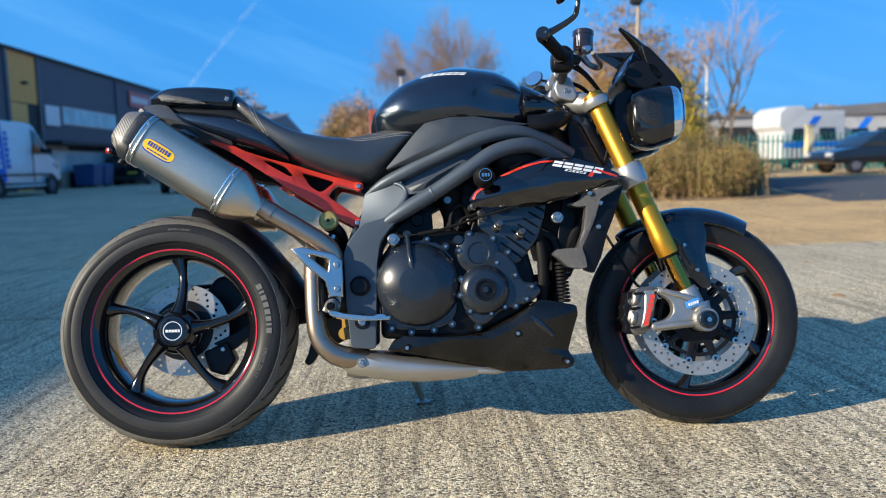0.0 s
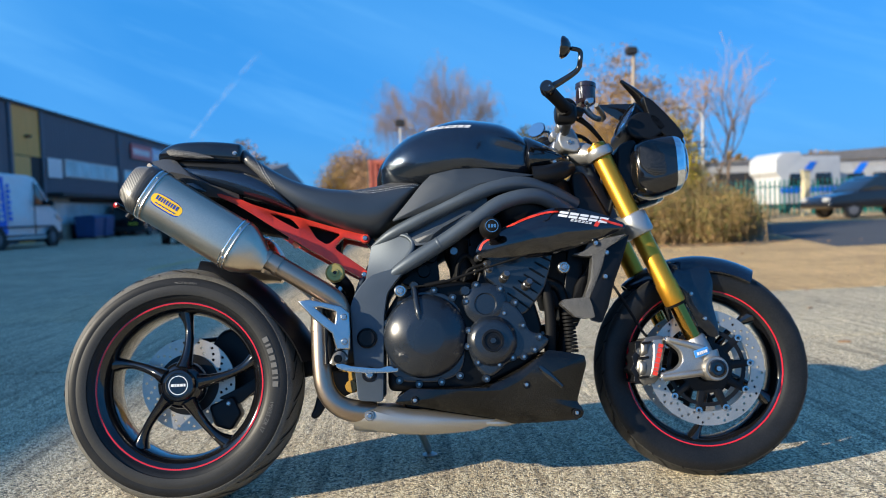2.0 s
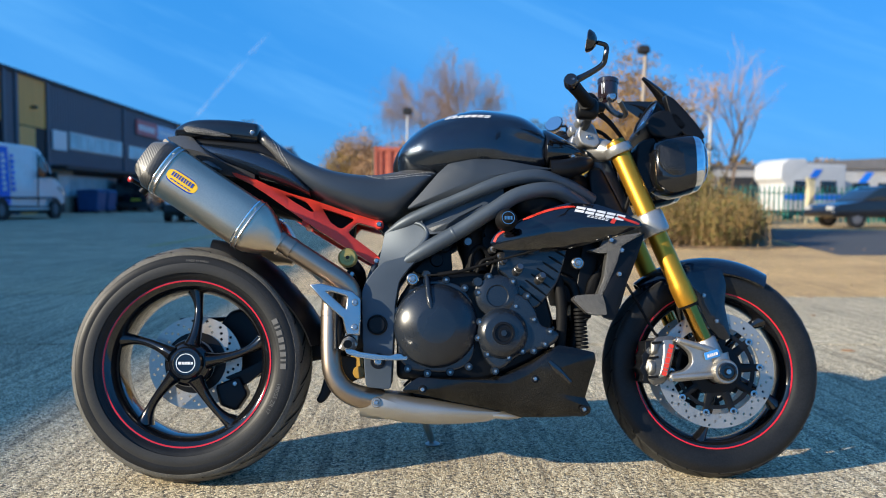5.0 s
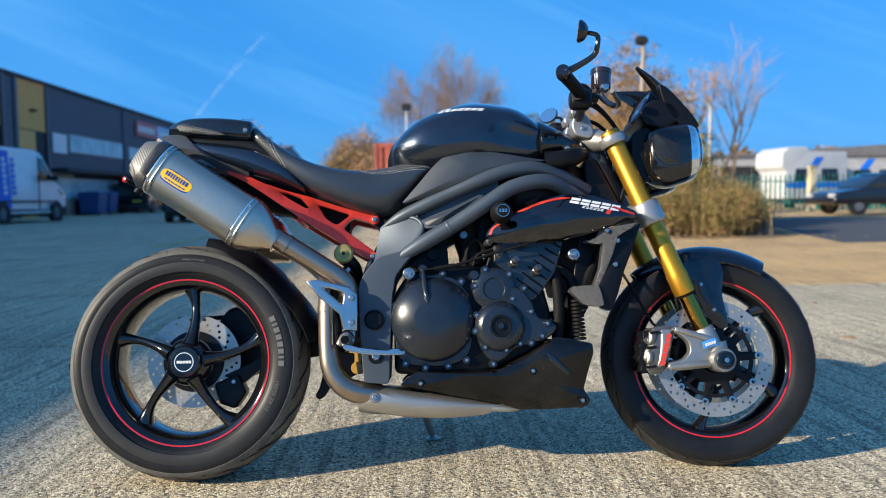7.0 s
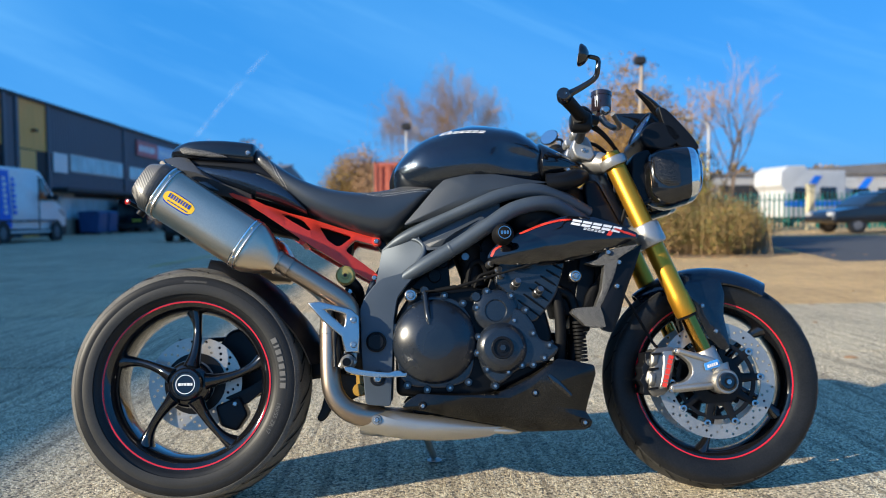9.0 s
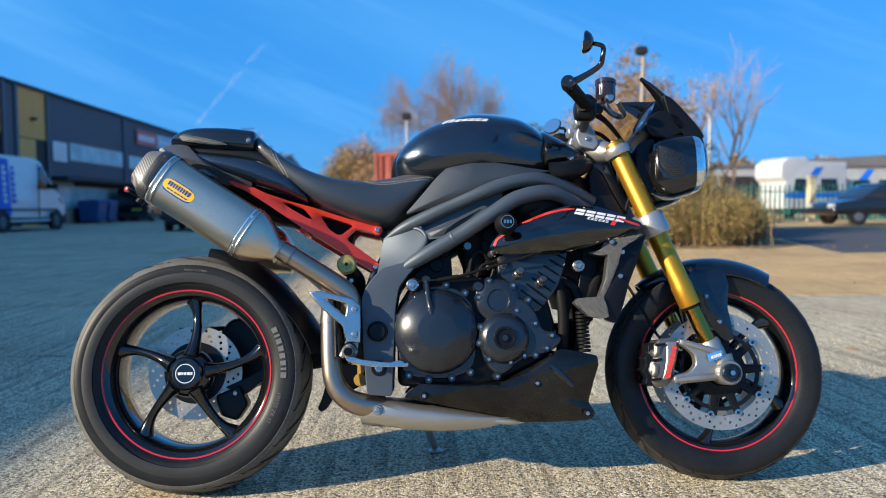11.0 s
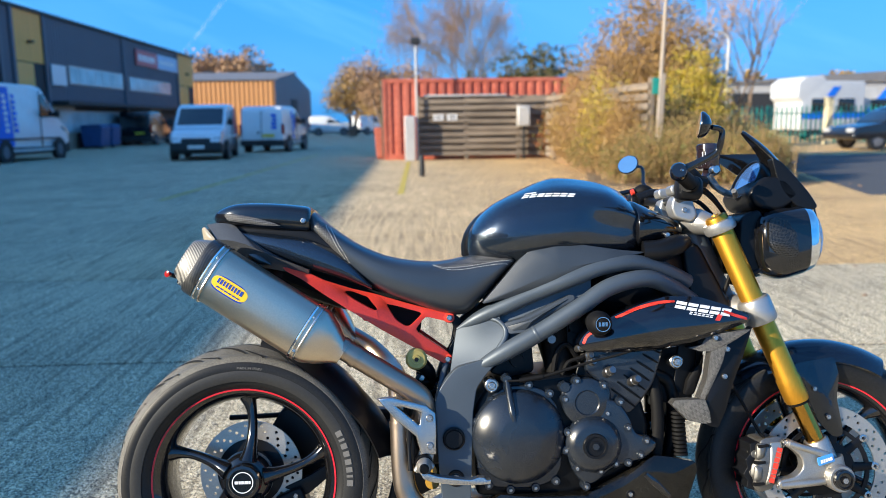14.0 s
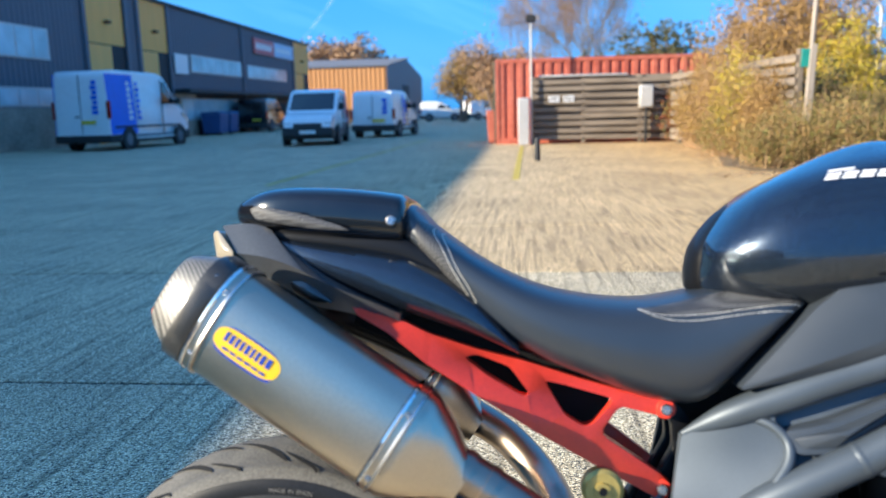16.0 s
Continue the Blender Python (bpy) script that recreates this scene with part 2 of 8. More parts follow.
BAND = shader("paler_sidewall_rubber", (0.020, 0.0195, 0.018), 0.5, 0, 0, 0.3, 220, 10, 0.15, 0.0005, spec=0.45)
LETTER = shader("moulded_grey_lettering", (0.14, 0.135, 0.125), 0.6, 0, 0, 0.2, 200, 10)
VINYL = shader("black_seat_vinyl", (0.026, 0.033, 0.043), 0.33, 0, 0, 0.2, 1400, 9, 0.3, 0.0003, spec=0.8)
THREAD = shader("pale_grey_thread", (0.62, 0.60, 0.54), 0.8, 0, 0, 0.2, 400, 20)
CARBON = weave("carbon_weave", (0.002, 0.002, 0.002), (0.021, 0.020, 0.018), 0.0022, 0.27, 0.15)
BANDWEAVE = twill("fine_carbon_twill", (0.008, 0.008, 0.008), (0.038, 0.036, 0.032), 0.0012, 0.40, (0.837, 0.35, -0.547), (0.547, 0.7, 0.837))
CAPWEAVE = twill("coarse_carbon_twill", (0.035, 0.034, 0.031), (0.22, 0.205, 0.175), 0.0019, 0.45, (0.837, 0.35, -0.547), (0.547, 0.7, 0.837))
GRIP_WEAVE = weave("textured_seat_cloth", (0.016, 0.016, 0.018), (0.10, 0.10, 0.10), 0.0030, 0.5, 0.05)
WIRE = weave("fine_wire_mesh", (0.012, 0.012, 0.0125), (0.085, 0.084, 0.082), 0.0019, 0.4, 0.0)
PEG = shader("dull_dark_steel", (0.20, 0.20, 0.205), 0.3, 0.9, 0, 0.2, 200, 14, 0.05, 0.0004)
YELLOW = shader("yellow_badge_enamel", (0.85, 0.50, 0.015), 0.3, 0, 0.2, 0.08, 200, 20)
BLUE = shader("blue_badge_enamel", (0.02, 0.05, 0.32), 0.3, 0, 0.2, 0.1, 200, 20)
SKYBLUE = shader("light_blue_label", (0.05, 0.25, 0.62), 0.35, 0, 0, 0.1, 200, 20)
WHITE = shader("white_lettering_film", (0.74, 0.74, 0.74), 0.35, 0, 0, 0.06, 200, 20)
REDLENS = shader("red_lens", (0.30, 0.012, 0.012), 0.15, 0, 0.5, 0.15, 80, 20)
AMBER = shader("clear_amber_lens", (0.34, 0.29, 0.21), 0.2, 0, 0.5, 0.15, 80, 20)
PANE = clear_glass("clear_lamp_glass")
# the blue base paints in the sky's reflection on the dial
DIAL = shader("sky_tinted_dial_face", (0.05, 0.12, 0.30), 0.08, 0.2, 1.0, 0.15, 60, 20)
FLUID = shader("smoked_fluid_cup", (0.02, 0.012, 0.014), 0.15, 0, 0.6, 0.2, 60, 20)


def concrete():
    """Brushed concrete: stones in the surface, tamped ridges that run along y, damp stains."""
    m = bpy.data.materials.new("brushed_concrete")
    m.use_nodes = True
    n, l = m.node_tree.nodes, m.node_tree.links
    p = n["Principled BSDF"]
    tc = n.new("ShaderNodeTexCoord")

    def noise_at(scale, detail=4, stretch=(1, 1, 1), rough=0.55):
        mp, t = n.new("ShaderNodeMapping"), n.new("ShaderNodeTexNoise")
        mp.inputs["Scale"].default_value = stretch
        t.inputs["Scale"].default_value, t.inputs["Detail"].default_value, t.inputs["Roughness"].default_value = scale, detail, rough
        l.new(tc.outputs["Object"], mp.inputs["Vector"])
        l.new(mp.outputs[0], t.inputs["Vector"])
        return t.outputs["Fac"]

    def ramp(fac, stops):
        r = n.new("ShaderNodeValToRGB")
        el = r.color_ramp.elements
        while len(el) < len(stops):
            el.new(0.5)
        for e, (at, c) in zip(el, stops):
            e.position, e.color = at, (*c, 1)
        l.new(fac, r.inputs["Fac"])
        return r.outputs["Color"]

    def blend(a, b, fac, mode="MIX"):
        x = n.new("ShaderNodeMix")
        x.data_type, x.blend_type = "RGBA", mode
        for key, v in (("A", a), ("B", b), ("Factor", fac)):
            if isinstance(v, (float, tuple)):
                x.inputs[key].default_value = v
            else:
                l.new(v, x.inputs[key])
        return x.outputs["Result"]

    stones = n.new("ShaderNodeTexVoronoi")
    stones.inputs["Scale"].default_value = 165
    l.new(tc.outputs["Object"], stones.inputs["Vector"])
    ridge = noise_at(30, 3, (1.0, 0.035, 1.0), 0.55)
    fine = noise_at(260, 3)
    wide = noise_at(0.7, 6)
    blot = noise_at(7, 5)
    base = ramp(blot, [(0.3, (0.46, 0.365, 0.215)), (0.7, (0.68, 0.545, 0.335))])
    chan = n.new("ShaderNodeSeparateColor")
    l.new(stones.outputs["Color"], chan.inputs[0])
    grit = ramp(chan.outputs[0], [(0.12, (0.095, 0.085, 0.07)), (0.30, (0.46, 0.37, 0.225)), (0.62, (0.66, 0.54, 0.345)), (0.92, (0.97, 0.87, 0.63))])
    col = blend(base, grit, 0.92)
    col = blend(col, ramp(ridge, [(0.36, (0.40, 0.38, 0.36)), (0.48, (1.0, 1.0, 1.0)), (0.62, (1.2, 1.2, 1.18))]), 0.6, "MULTIPLY")
    col = blend(col, ramp(wide, [(0.35, (0.72, 0.70, 0.68)), (0.6, (1.05, 1.03, 1.0))]), 0.7, "MULTIPLY")
    speck = noise_at(330, 2, (1, 1, 1), 0.7)
    col = blend(col, ramp(speck, [(0.36, (0.28, 0.26, 0.23)), (0.46, (1.0, 1.0, 1.0)), (0.56, (1.0, 1.0, 1.0)), (0.66, (1.4, 1.38, 1.32))]), 1.0, "MULTIPLY")
    # the slab beyond the joint carries blown sand and leaf dust
    xyz = n.new("ShaderNodeSeparateXYZ")
    l.new(tc.outputs["Object"], xyz.inputs[0])
    sand = None
    for axis, a, b2 in (("X", -3.2, 3.4), ("Y", 4.17, 4.23)):
        r = n.new("ShaderNodeMapRange")
        r.inputs["From Min"].default_value, r.inputs["From Max"].default_value = a, b2
        l.new(xyz.outputs[axis], r.inputs["Value"])
        if sand is None:
            sand = r.outputs[0]
        else:
            x = n.new("ShaderNodeMath")
            x.operation = "MULTIPLY"
            l.new(sand, x.inputs[0])
            l.new(r.outputs[0], x.inputs[1])
            sand = x.outputs[0]
    col = blend(col, blend(col, (1.12, 0.86, 0.55, 1.0), 1.0, "MULTIPLY"), sand)
    l.new(col, p.inputs["Base Color"])
    p.inputs["Roughness"].default_value = 0.85
    add = n.new("ShaderNodeMath")
    add.operation = "MULTIPLY_ADD"
    add.inputs[1].default_value = 0.9
    l.new(ridge, add.inputs[0])
    pit = n.new("ShaderNodeMath")
    pit.operation = "MULTIPLY_ADD"
    pit.inputs[1].default_value = -0.5
    l.new(stones.outputs["Distance"], pit.inputs[0])
    l.new(fine, pit.inputs[2])
    l.new(pit.outputs[0], add.inputs[2])
    b = n.new("ShaderNodeBump")
    b.inputs["Strength"].default_value, b.inputs["Distance"].default_value = 0.9, 0.006
    l.new(add.outputs[0], b.inputs["Height"])
    l.new(b.outputs[0], p.inputs["Normal"])
    return m


def vapour():
    """A thin white trail that lets most of the sky through."""
    m = bpy.data.materials.new("thin_vapour_trail")
    m.use_nodes = True
    n, l = m.node_tree.nodes, m.node_tree.links
    p = n["Principled BSDF"]
    p.inputs["Base Color"].default_value, p.inputs["Roughness"].default_value = (0.8, 0.85, 0.9, 1), 1.0
    tc, t, r = n.new("ShaderNodeTexCoord"), n.new("ShaderNodeTexNoise"), n.new("ShaderNodeMapRange")
    t.inputs["Scale"].default_value = 0.05
    r.inputs["From Min"].default_value, r.inputs["From Max"].default_value, r.inputs["To Max"].default_value = 0.35, 0.75, 0.13
    l.new(tc.outputs["Object"], t.inputs["Vector"])
    l.new(t.outputs["Fac"], r.inputs["Value"])
    l.new(r.outputs[0], p.inputs["Alpha"])
    return m


CONCRETE = concrete()
TRAIL = vapour()
TARMAC = shader("old_tarmac", (0.06, 0.06, 0.062), 0.9, 0, 0, 0.3, 40, 0.6, 0.3, 0.004)
EARTH = shader("leaf_littered_soil", (0.13, 0.09, 0.05), 0.95, 0, 0, 0.4, 18, 1.5, 0.6, 0.02, second=(0.22, 0.15, 0.07))
CLAD = shader("dark_grey_profiled_cladding", (0.105, 0.118, 0.145), 0.55, 0.1, 0, 0.15, 3, 0.3, 0.2, 0.01, (1, 30, 0.3))
TAN = shader("tan_steel_panel", (0.90, 0.42, 0.10), 0.55, 0, 0, 0.12, 3, 0.4, 0.1, 0.01, (1, 20, 0.3))
BRICK = shader("buff_brown_brick", (0.34, 0.26, 0.20), 0.9, 0, 0, 0.3, 12, 0.8, 0.3, 0.006, second=(0.44, 0.35, 0.27))
DARKDOOR = shader("dark_opening", (0.02, 0.022, 0.026), 0.7, 0, 0, 0.3, 4, 0.5)
WINPANE = shader("office_window_pane", (0.45, 0.58, 0.62), 0.12, 0, 0, 0.3, 0.8, 0.4)
ORANGE = shader("orange_brown_cladding", (0.50, 0.22, 0.07), 0.6, 0, 0, 0.12, 3, 0.4, 0.1, 0.01, (20, 1, 0.3))
ROOF = shader("grey_sheet_roof", (0.16, 0.16, 0.17), 0.7, 0, 0, 0.2, 3, 0.4)
SIGNRED = shader("red_sign_face", (0.55, 0.07, 0.06), 0.4, 0, 0, 0.1, 5, 1)
SIGNBLUE = shader("pale_blue_sign_face", (0.35, 0.50, 0.68), 0.4, 0, 0, 0.1, 5, 1)
VANWHITE = shader("white_van_paint", (0.78, 0.79, 0.80), 0.25, 0, 0.5, 0.06, 6, 1)
VANBLUE = shader("bright_blue_film", (0.004, 0.15, 0.70), 0.5, 0, 0.0, 0.1, 6, 1)
VANDARK = shader("black_vehicle_paint", (0.012, 0.013, 0.016), 0.2, 0, 0.6, 0.2, 6, 1)
VANTRIM = shader("black_vehicle_trim", (0.02, 0.02, 0.021), 0.6, 0, 0, 0.2, 20, 3)
CARGLASS = shader("dark_vehicle_glass", (0.015, 0.02, 0.026), 0.06, 0, 0.5, 0.2, 6, 1)
PLATEW = shader("white_number_plate", (0.75, 0.75, 0.72), 0.4, 0, 0, 0.05, 20, 3)
PLATEY = shader("yellow_number_plate", (0.75, 0.55, 0.05), 0.4, 0, 0, 0.05, 20, 3)
LAMPGLASS = shader("pale_lamp_lens", (0.6, 0.62, 0.64), 0.1, 0.3, 0.5, 0.15, 10, 3)
BINBLUE = shader("blue_plastic_bin", (0.02, 0.07, 0.20), 0.5, 0, 0, 0.15, 8, 2)
CONTAINER = shader("faded_red_container_paint", (0.46, 0.085, 0.05), 0.6, 0.1, 0, 0.2, 9, 0.7, 0.1, 0.004, second=(0.52, 0.16, 0.10))
CONTGREEN = shader("dark_green_container_paint", (0.05, 0.09, 0.07), 0.6, 0.1, 0, 0.2, 9, 0.7)
PLANK = shader("weathered_grey_planks", (0.15, 0.115, 0.085), 0.85, 0, 0, 0.3, 12, 1.3, 0.4, 0.004, (0.12, 1, 1), second=(0.26, 0.21, 0.16))
GALV = shader("pale_grey_steel", (0.50, 0.49, 0.47), 0.55, 0.3, 0, 0.15, 14, 2)
POLEWOOD = shader("weathered_pole", (0.36, 0.30, 0.24), 0.8, 0, 0, 0.2, 20, 2, 0.3, 0.004, (1, 1, 0.1))
YELLINE = shader("worn_yellow_road_paint", (0.52, 0.38, 0.06), 0.8, 0, 0, 0.25, 40, 5)
GREENFENCE = shader("teal_green_powder_coat", (0.012, 0.24, 0.19), 0.45, 0, 0, 0.15, 10, 2)
CREAM = shader("cream_painted_post", (0.60, 0.52, 0.32), 0.6, 0, 0, 0.12, 20, 2)
CARAVAN = shader("white_caravan_shell", (0.54, 0.55, 0.56), 0.4, 0, 0.1, 0.08, 3, 0.6)
BARK = shader("grey_brown_bark", (0.17, 0.12, 0.085), 0.9, 0, 0, 0.3, 25, 3, 0.5, 0.01)
BIRCHBARK = shader("pale_birch_bark", (0.40, 0.35, 0.30), 0.85, 0, 0, 0.35, 9, 1.2, 0.4, 0.01)
TWIG = shader("brown_twigs", (0.33, 0.205, 0.11), 0.9, 0, 0, 0.3, 15, 2)


def leaves(name, tones):
    m = bpy.data.materials.new(name)
    m.use_nodes = True
    n, l = m.node_tree.nodes, m.node_tree.links
    geo, r = n.new("ShaderNodeNewGeometry"), n.new("ShaderNodeValToRGB")
    el = r.color_ramp.elements
    while len(el) < len(tones):
        el.new(0.5)
    for i, (e, c) in enumerate(zip(el, tones)):
        e.position, e.color = i / (len(tones) - 1), (*c, 1)
    l.new(geo.outputs["Random Per Island"], r.inputs["Fac"])
    l.new(r.outputs["Color"], n["Principled BSDF"].inputs["Base Color"])
    n["Principled BSDF"].inputs["Roughness"].default_value = 0.7
    return m


LEAF_RUST = leaves("rust_leaves", [(0.25, 0.14, 0.08), (0.35, 0.20, 0.10), (0.40, 0.26, 0.14)])
LEAF_HEDGE = leaves("autumn_hedge_leaves", [(0.20, 0.11, 0.045), (0.31, 0.18, 0.055), (0.40, 0.26, 0.05), (0.24, 0.16, 0.055)])
LEAF_YELLOW = leaves("yellow_leaves", [(0.36, 0.26, 0.02), (0.52, 0.38, 0.02), (0.26, 0.24, 0.03)])
LEAF_LOW = leaves("olive_and_brown_leaves", [(0.07, 0.10, 0.02), (0.26, 0.15, 0.045), (0.36, 0.23, 0.07), (0.13, 0.17, 0.03), (0.20, 0.09, 0.03)])
STALK = shader("dry_tan_stalks", (0.34, 0.23, 0.11), 0.9, 0, 0, 0.3, 15, 2)
LEAF_OCHRE = leaves("ochre_thicket_leaves", [(0.22, 0.12, 0.04), (0.36, 0.21, 0.055), (0.30, 0.17, 0.045)])
LEAF_DARK = leaves("dark_green_leaves", [(0.05, 0.06, 0.02), (0.09, 0.09, 0.03), (0.12, 0.10, 0.035)])
LEAF_CREEPER = leaves("creeper_leaves", [(0.10, 0.12, 0.03), (0.30, 0.07, 0.03), (0.13, 0.13, 0.04)])

# ---- shapes ----
def glide(points, count, closed=False):
    """Points on a smooth curve through the given ones."""
    ps = [Vector(p) for p in points]
    k = len(ps)
    spans = k if closed else k - 1
    out = []
    for i in range(count):
        u = i / (count if closed else count - 1) * spans
        j = min(int(u), spans - 1)
        f = u - j
        if closed:
            a, b, c, d = (ps[(j + o) % k] for o in (-1, 0, 1, 2))
        else:
            b, c = ps[j], ps[j + 1]
            a = ps[j - 1] if j else b + (b - c)
            d = ps[j + 2] if j + 2 < k else c + (c - b)
        out.append(0.5 * (2 * b + (c - a) * f + (2 * a - 5 * b + 4 * c - d) * f * f + (3 * b - a - 3 * c + d) * f ** 3))
    return out


def merge(*bms):
    out = bmesh.new()
    for b in bms:
        me = bpy.data.meshes.new("tmp")
        b.to_mesh(me)
        out.from_mesh(me)
        bpy.data.meshes.remove(me)
        b.free()
    return out


def rings(loops, closed=False, cap=True):
    """A skin over loops of equal length."""
    bm = bmesh.new()
    rows = [[bm.verts.new(p) for p in loop] for loop in loops]
    k = len(rows[0])
    pairs = list(zip(rows, rows[1:])) + ([(rows[-1], rows[0])] if closed else [])
    for a, b in pairs:
        for i in range(k):
            bm.faces.new((a[i], a[(i + 1) % k], b[(i + 1) % k], b[i]))
    if cap and not closed:
        bm.faces.new(rows[0][::-1])
        bm.faces.new(rows[-1])
    bmesh.ops.recalc_face_normals(bm, faces=bm.faces)
    return bm


def tube(points, radius, seg=12, count=None, squash=1.0, smooth=True):
    """A pipe along a curve; radius is one number or one for each point; squash flattens it across."""
    rad = list(radius) if isinstance(radius, (list, tuple)) else [radius] * len(points)
    if smooth and len(points) > 2:
        count = count or 6 * len(points)
        line = glide(points, count)
        rr = [v.x for v in glide([(r, 0, 0) for r in rad], count)]
    else:
        line, rr = [Vector(p) for p in points], rad
    side = None
    loops = []
    for i, p in enumerate(line):
        d = (line[min(i + 1, len(line) - 1)] - line[max(i - 1, 0)]).normalized()
        if side is None:
            ref = Vector((0, 1, 0)) if abs(d.y) < 0.9 else Vector((1, 0, 0))
            side = d.cross(ref).normalized()
        side = (side - d * side.dot(d)).normalized()
        over = d.cross(side)
        loops.append([p + rr[i] * (side * math.cos(a) + over * math.sin(a) * squash) for a in (2 * math.pi * j / seg for j in range(seg))])
    return rings(loops)


def lathe(profile, seg=48, centre=(0, 0, 0), axis=(0, 1, 0), closed=False):
    """A turned shape: (radius, height along the axis)."""
    z = Vector(axis).normalized()
    x = z.cross(Vector((0, 0, 1)) if abs(z.z) < 0.9 else Vector((1, 0, 0))).normalized()
    y = z.cross(x)
    c = Vector(centre)
    loops = [[c + z * h + max(r, 1e-5) * (x * math.cos(a) + y * math.sin(a)) for a in (2 * math.pi * j / seg for j in range(seg))] for r, h in profile]
    bm = rings(loops, closed, not closed)
    bmesh.ops.remove_doubles(bm, verts=bm.verts, dist=2e-5)
    return bm


def soften(outline, r, n=4):
    """The outline with its corners rounded."""
    out = []
    k = len(outline)
    for i, p in enumerate(outline):
        p, a, b = Vector(p), Vector(outline[i - 1]), Vector(outline[(i + 1) % k])
        ra, rb = min(r, (a - p).length * 0.45), min(r, (b - p).length * 0.45)
        s, e = p + (a - p).normalized() * ra, p + (b - p).normalized() * rb
        for j in range(n + 1):
            t = j / n
            out.append(tuple(s * (1 - t) ** 2 + p * 2 * t * (1 - t) + e * t * t))
    return out


def slab(outline, y0, y1, edge=0.004, corner=0.0):
    """A plate in the side plane, from y0 to y1, with rounded rims."""
    pts = soften(outline, corner) if corner else outline
    bm = bmesh.new()
    a = [bm.verts.new((x, y0, z)) for x, z in pts]
    b = [bm.verts.new((x, y1, z)) for x, z in pts]
    k = len(pts)
    bm.faces.new(a), bm.faces.new(b[::-1])
    for i in range(k):
        bm.faces.new((a[i], b[i], b[(i + 1) % k], a[(i + 1) % k]))
    bmesh.ops.recalc_face_normals(bm, faces=bm.faces)
    if edge:
        rim = [e for e in bm.edges if abs(e.verts[0].co.y - e.verts[1].co.y) < 1e-6]
        bmesh.ops.bevel(bm, geom=rim, offset=edge, segments=3, profile=0.6, affect="EDGES", clamp_overlap=True)
    return bm


def pillow(outline, y_rim, crown, back=0.02, corner=0.01, steps=7, lean_x=0.0, lean_z=0.0, power=2.0):
    """A domed panel that bulges towards -y by crown, with a closed back."""
    pts = soften(outline, corner) if corner else [tuple(p) for p in outline]
    cx, cz = sum(p[0] for p in pts) / len(pts), sum(p[1] for p in pts) / len(pts)
    tilt = lambda x, z: lean_x * (x - cx) + lean_z * (z - cz)
    loops = [[(x, y_rim + back + tilt(x, z), z) for x, z in pts]]
    for s in range(steps):
        f = 1 - s / steps
        y = y_rim - crown * (1 - f ** power)
        loops.append([(cx + (x - cx) * f, y + tilt(cx + (x - cx) * f, cz + (z - cz) * f), cz + (z - cz) * f) for x, z in pts])
    return rings(loops)


def body(stations, count=30, seg=28, y=0.0):
    """A hull along x. Stations: x, top, widest height, bottom, half width, squareness."""
    rows = glide([s[:3] for s in stations], count), glide([s[3:6] for s in stations], count)
    loops = []
    for p, q in zip(*rows):
        x, top, mid = p
        low, half, sq = q
        e = 2 / max(1.4, sq)
        loop = []
        for j in range(seg):
            a = 2 * math.pi * j / seg
            c, s = math.cos(a), math.sin(a)
            loop.append((x, y + half * math.copysign(abs(c) ** e, c), mid + (top - mid if s > 0 else mid - low) * math.copysign(abs(s) ** e, s)))
        loops.append(loop)
    return rings(loops)


def spindle(start, way, stations, seg=32, sq=2.4):
    """A hull along a sloping line in the side plane. Stations: distance, half height, half width."""
    s, d = Vector(start), Vector(way).normalized()
    up = Vector((-d.z, 0, d.x)) if d.x > 0 else Vector((d.z, 0, -d.x))
    e = 2 / sq
    loops = []
    for t, hh, hw in stations:
        loop = []
        for j in range(seg):
            a = 2 * math.pi * j / seg
            c, n = math.cos(a), math.sin(a)
            loop.append(s + d * t + Vector((0, 1, 0)) * hw * math.copysign(abs(c) ** e, c) + up * hh * math.copysign(abs(n) ** e, n))
        loops.append(loop)
    return rings(loops)


def block(x0, x1, y0, y1, z0, z1, edge=0.01, seg=2):
    bm = bmesh.new()
    bmesh.ops.create_cube(bm, size=1.0)
    for v in bm.verts:
        v.co = ((x0 + x1) / 2 + v.co.x * (x1 - x0), (y0 + y1) / 2 + v.co.y * (y1 - y0), (z0 + z1) / 2 + v.co.z * (z1 - z0))
    if edge:
        bmesh.ops.bevel(bm, geom=list(bm.edges), offset=edge, segments=seg, affect="EDGES", clamp_overlap=True)
    return bm


def flipped(bm):
    """The same shape on the other side of the middle plane."""
    out = bm.copy()
    for v in out.verts:
        v.co.y = -v.co.y
    bmesh.ops.reverse_faces(out, faces=out.faces)
    return out


def turned(bm, m):
    bmesh.ops.transform(bm, matrix=m, verts=bm.verts)
    return bm


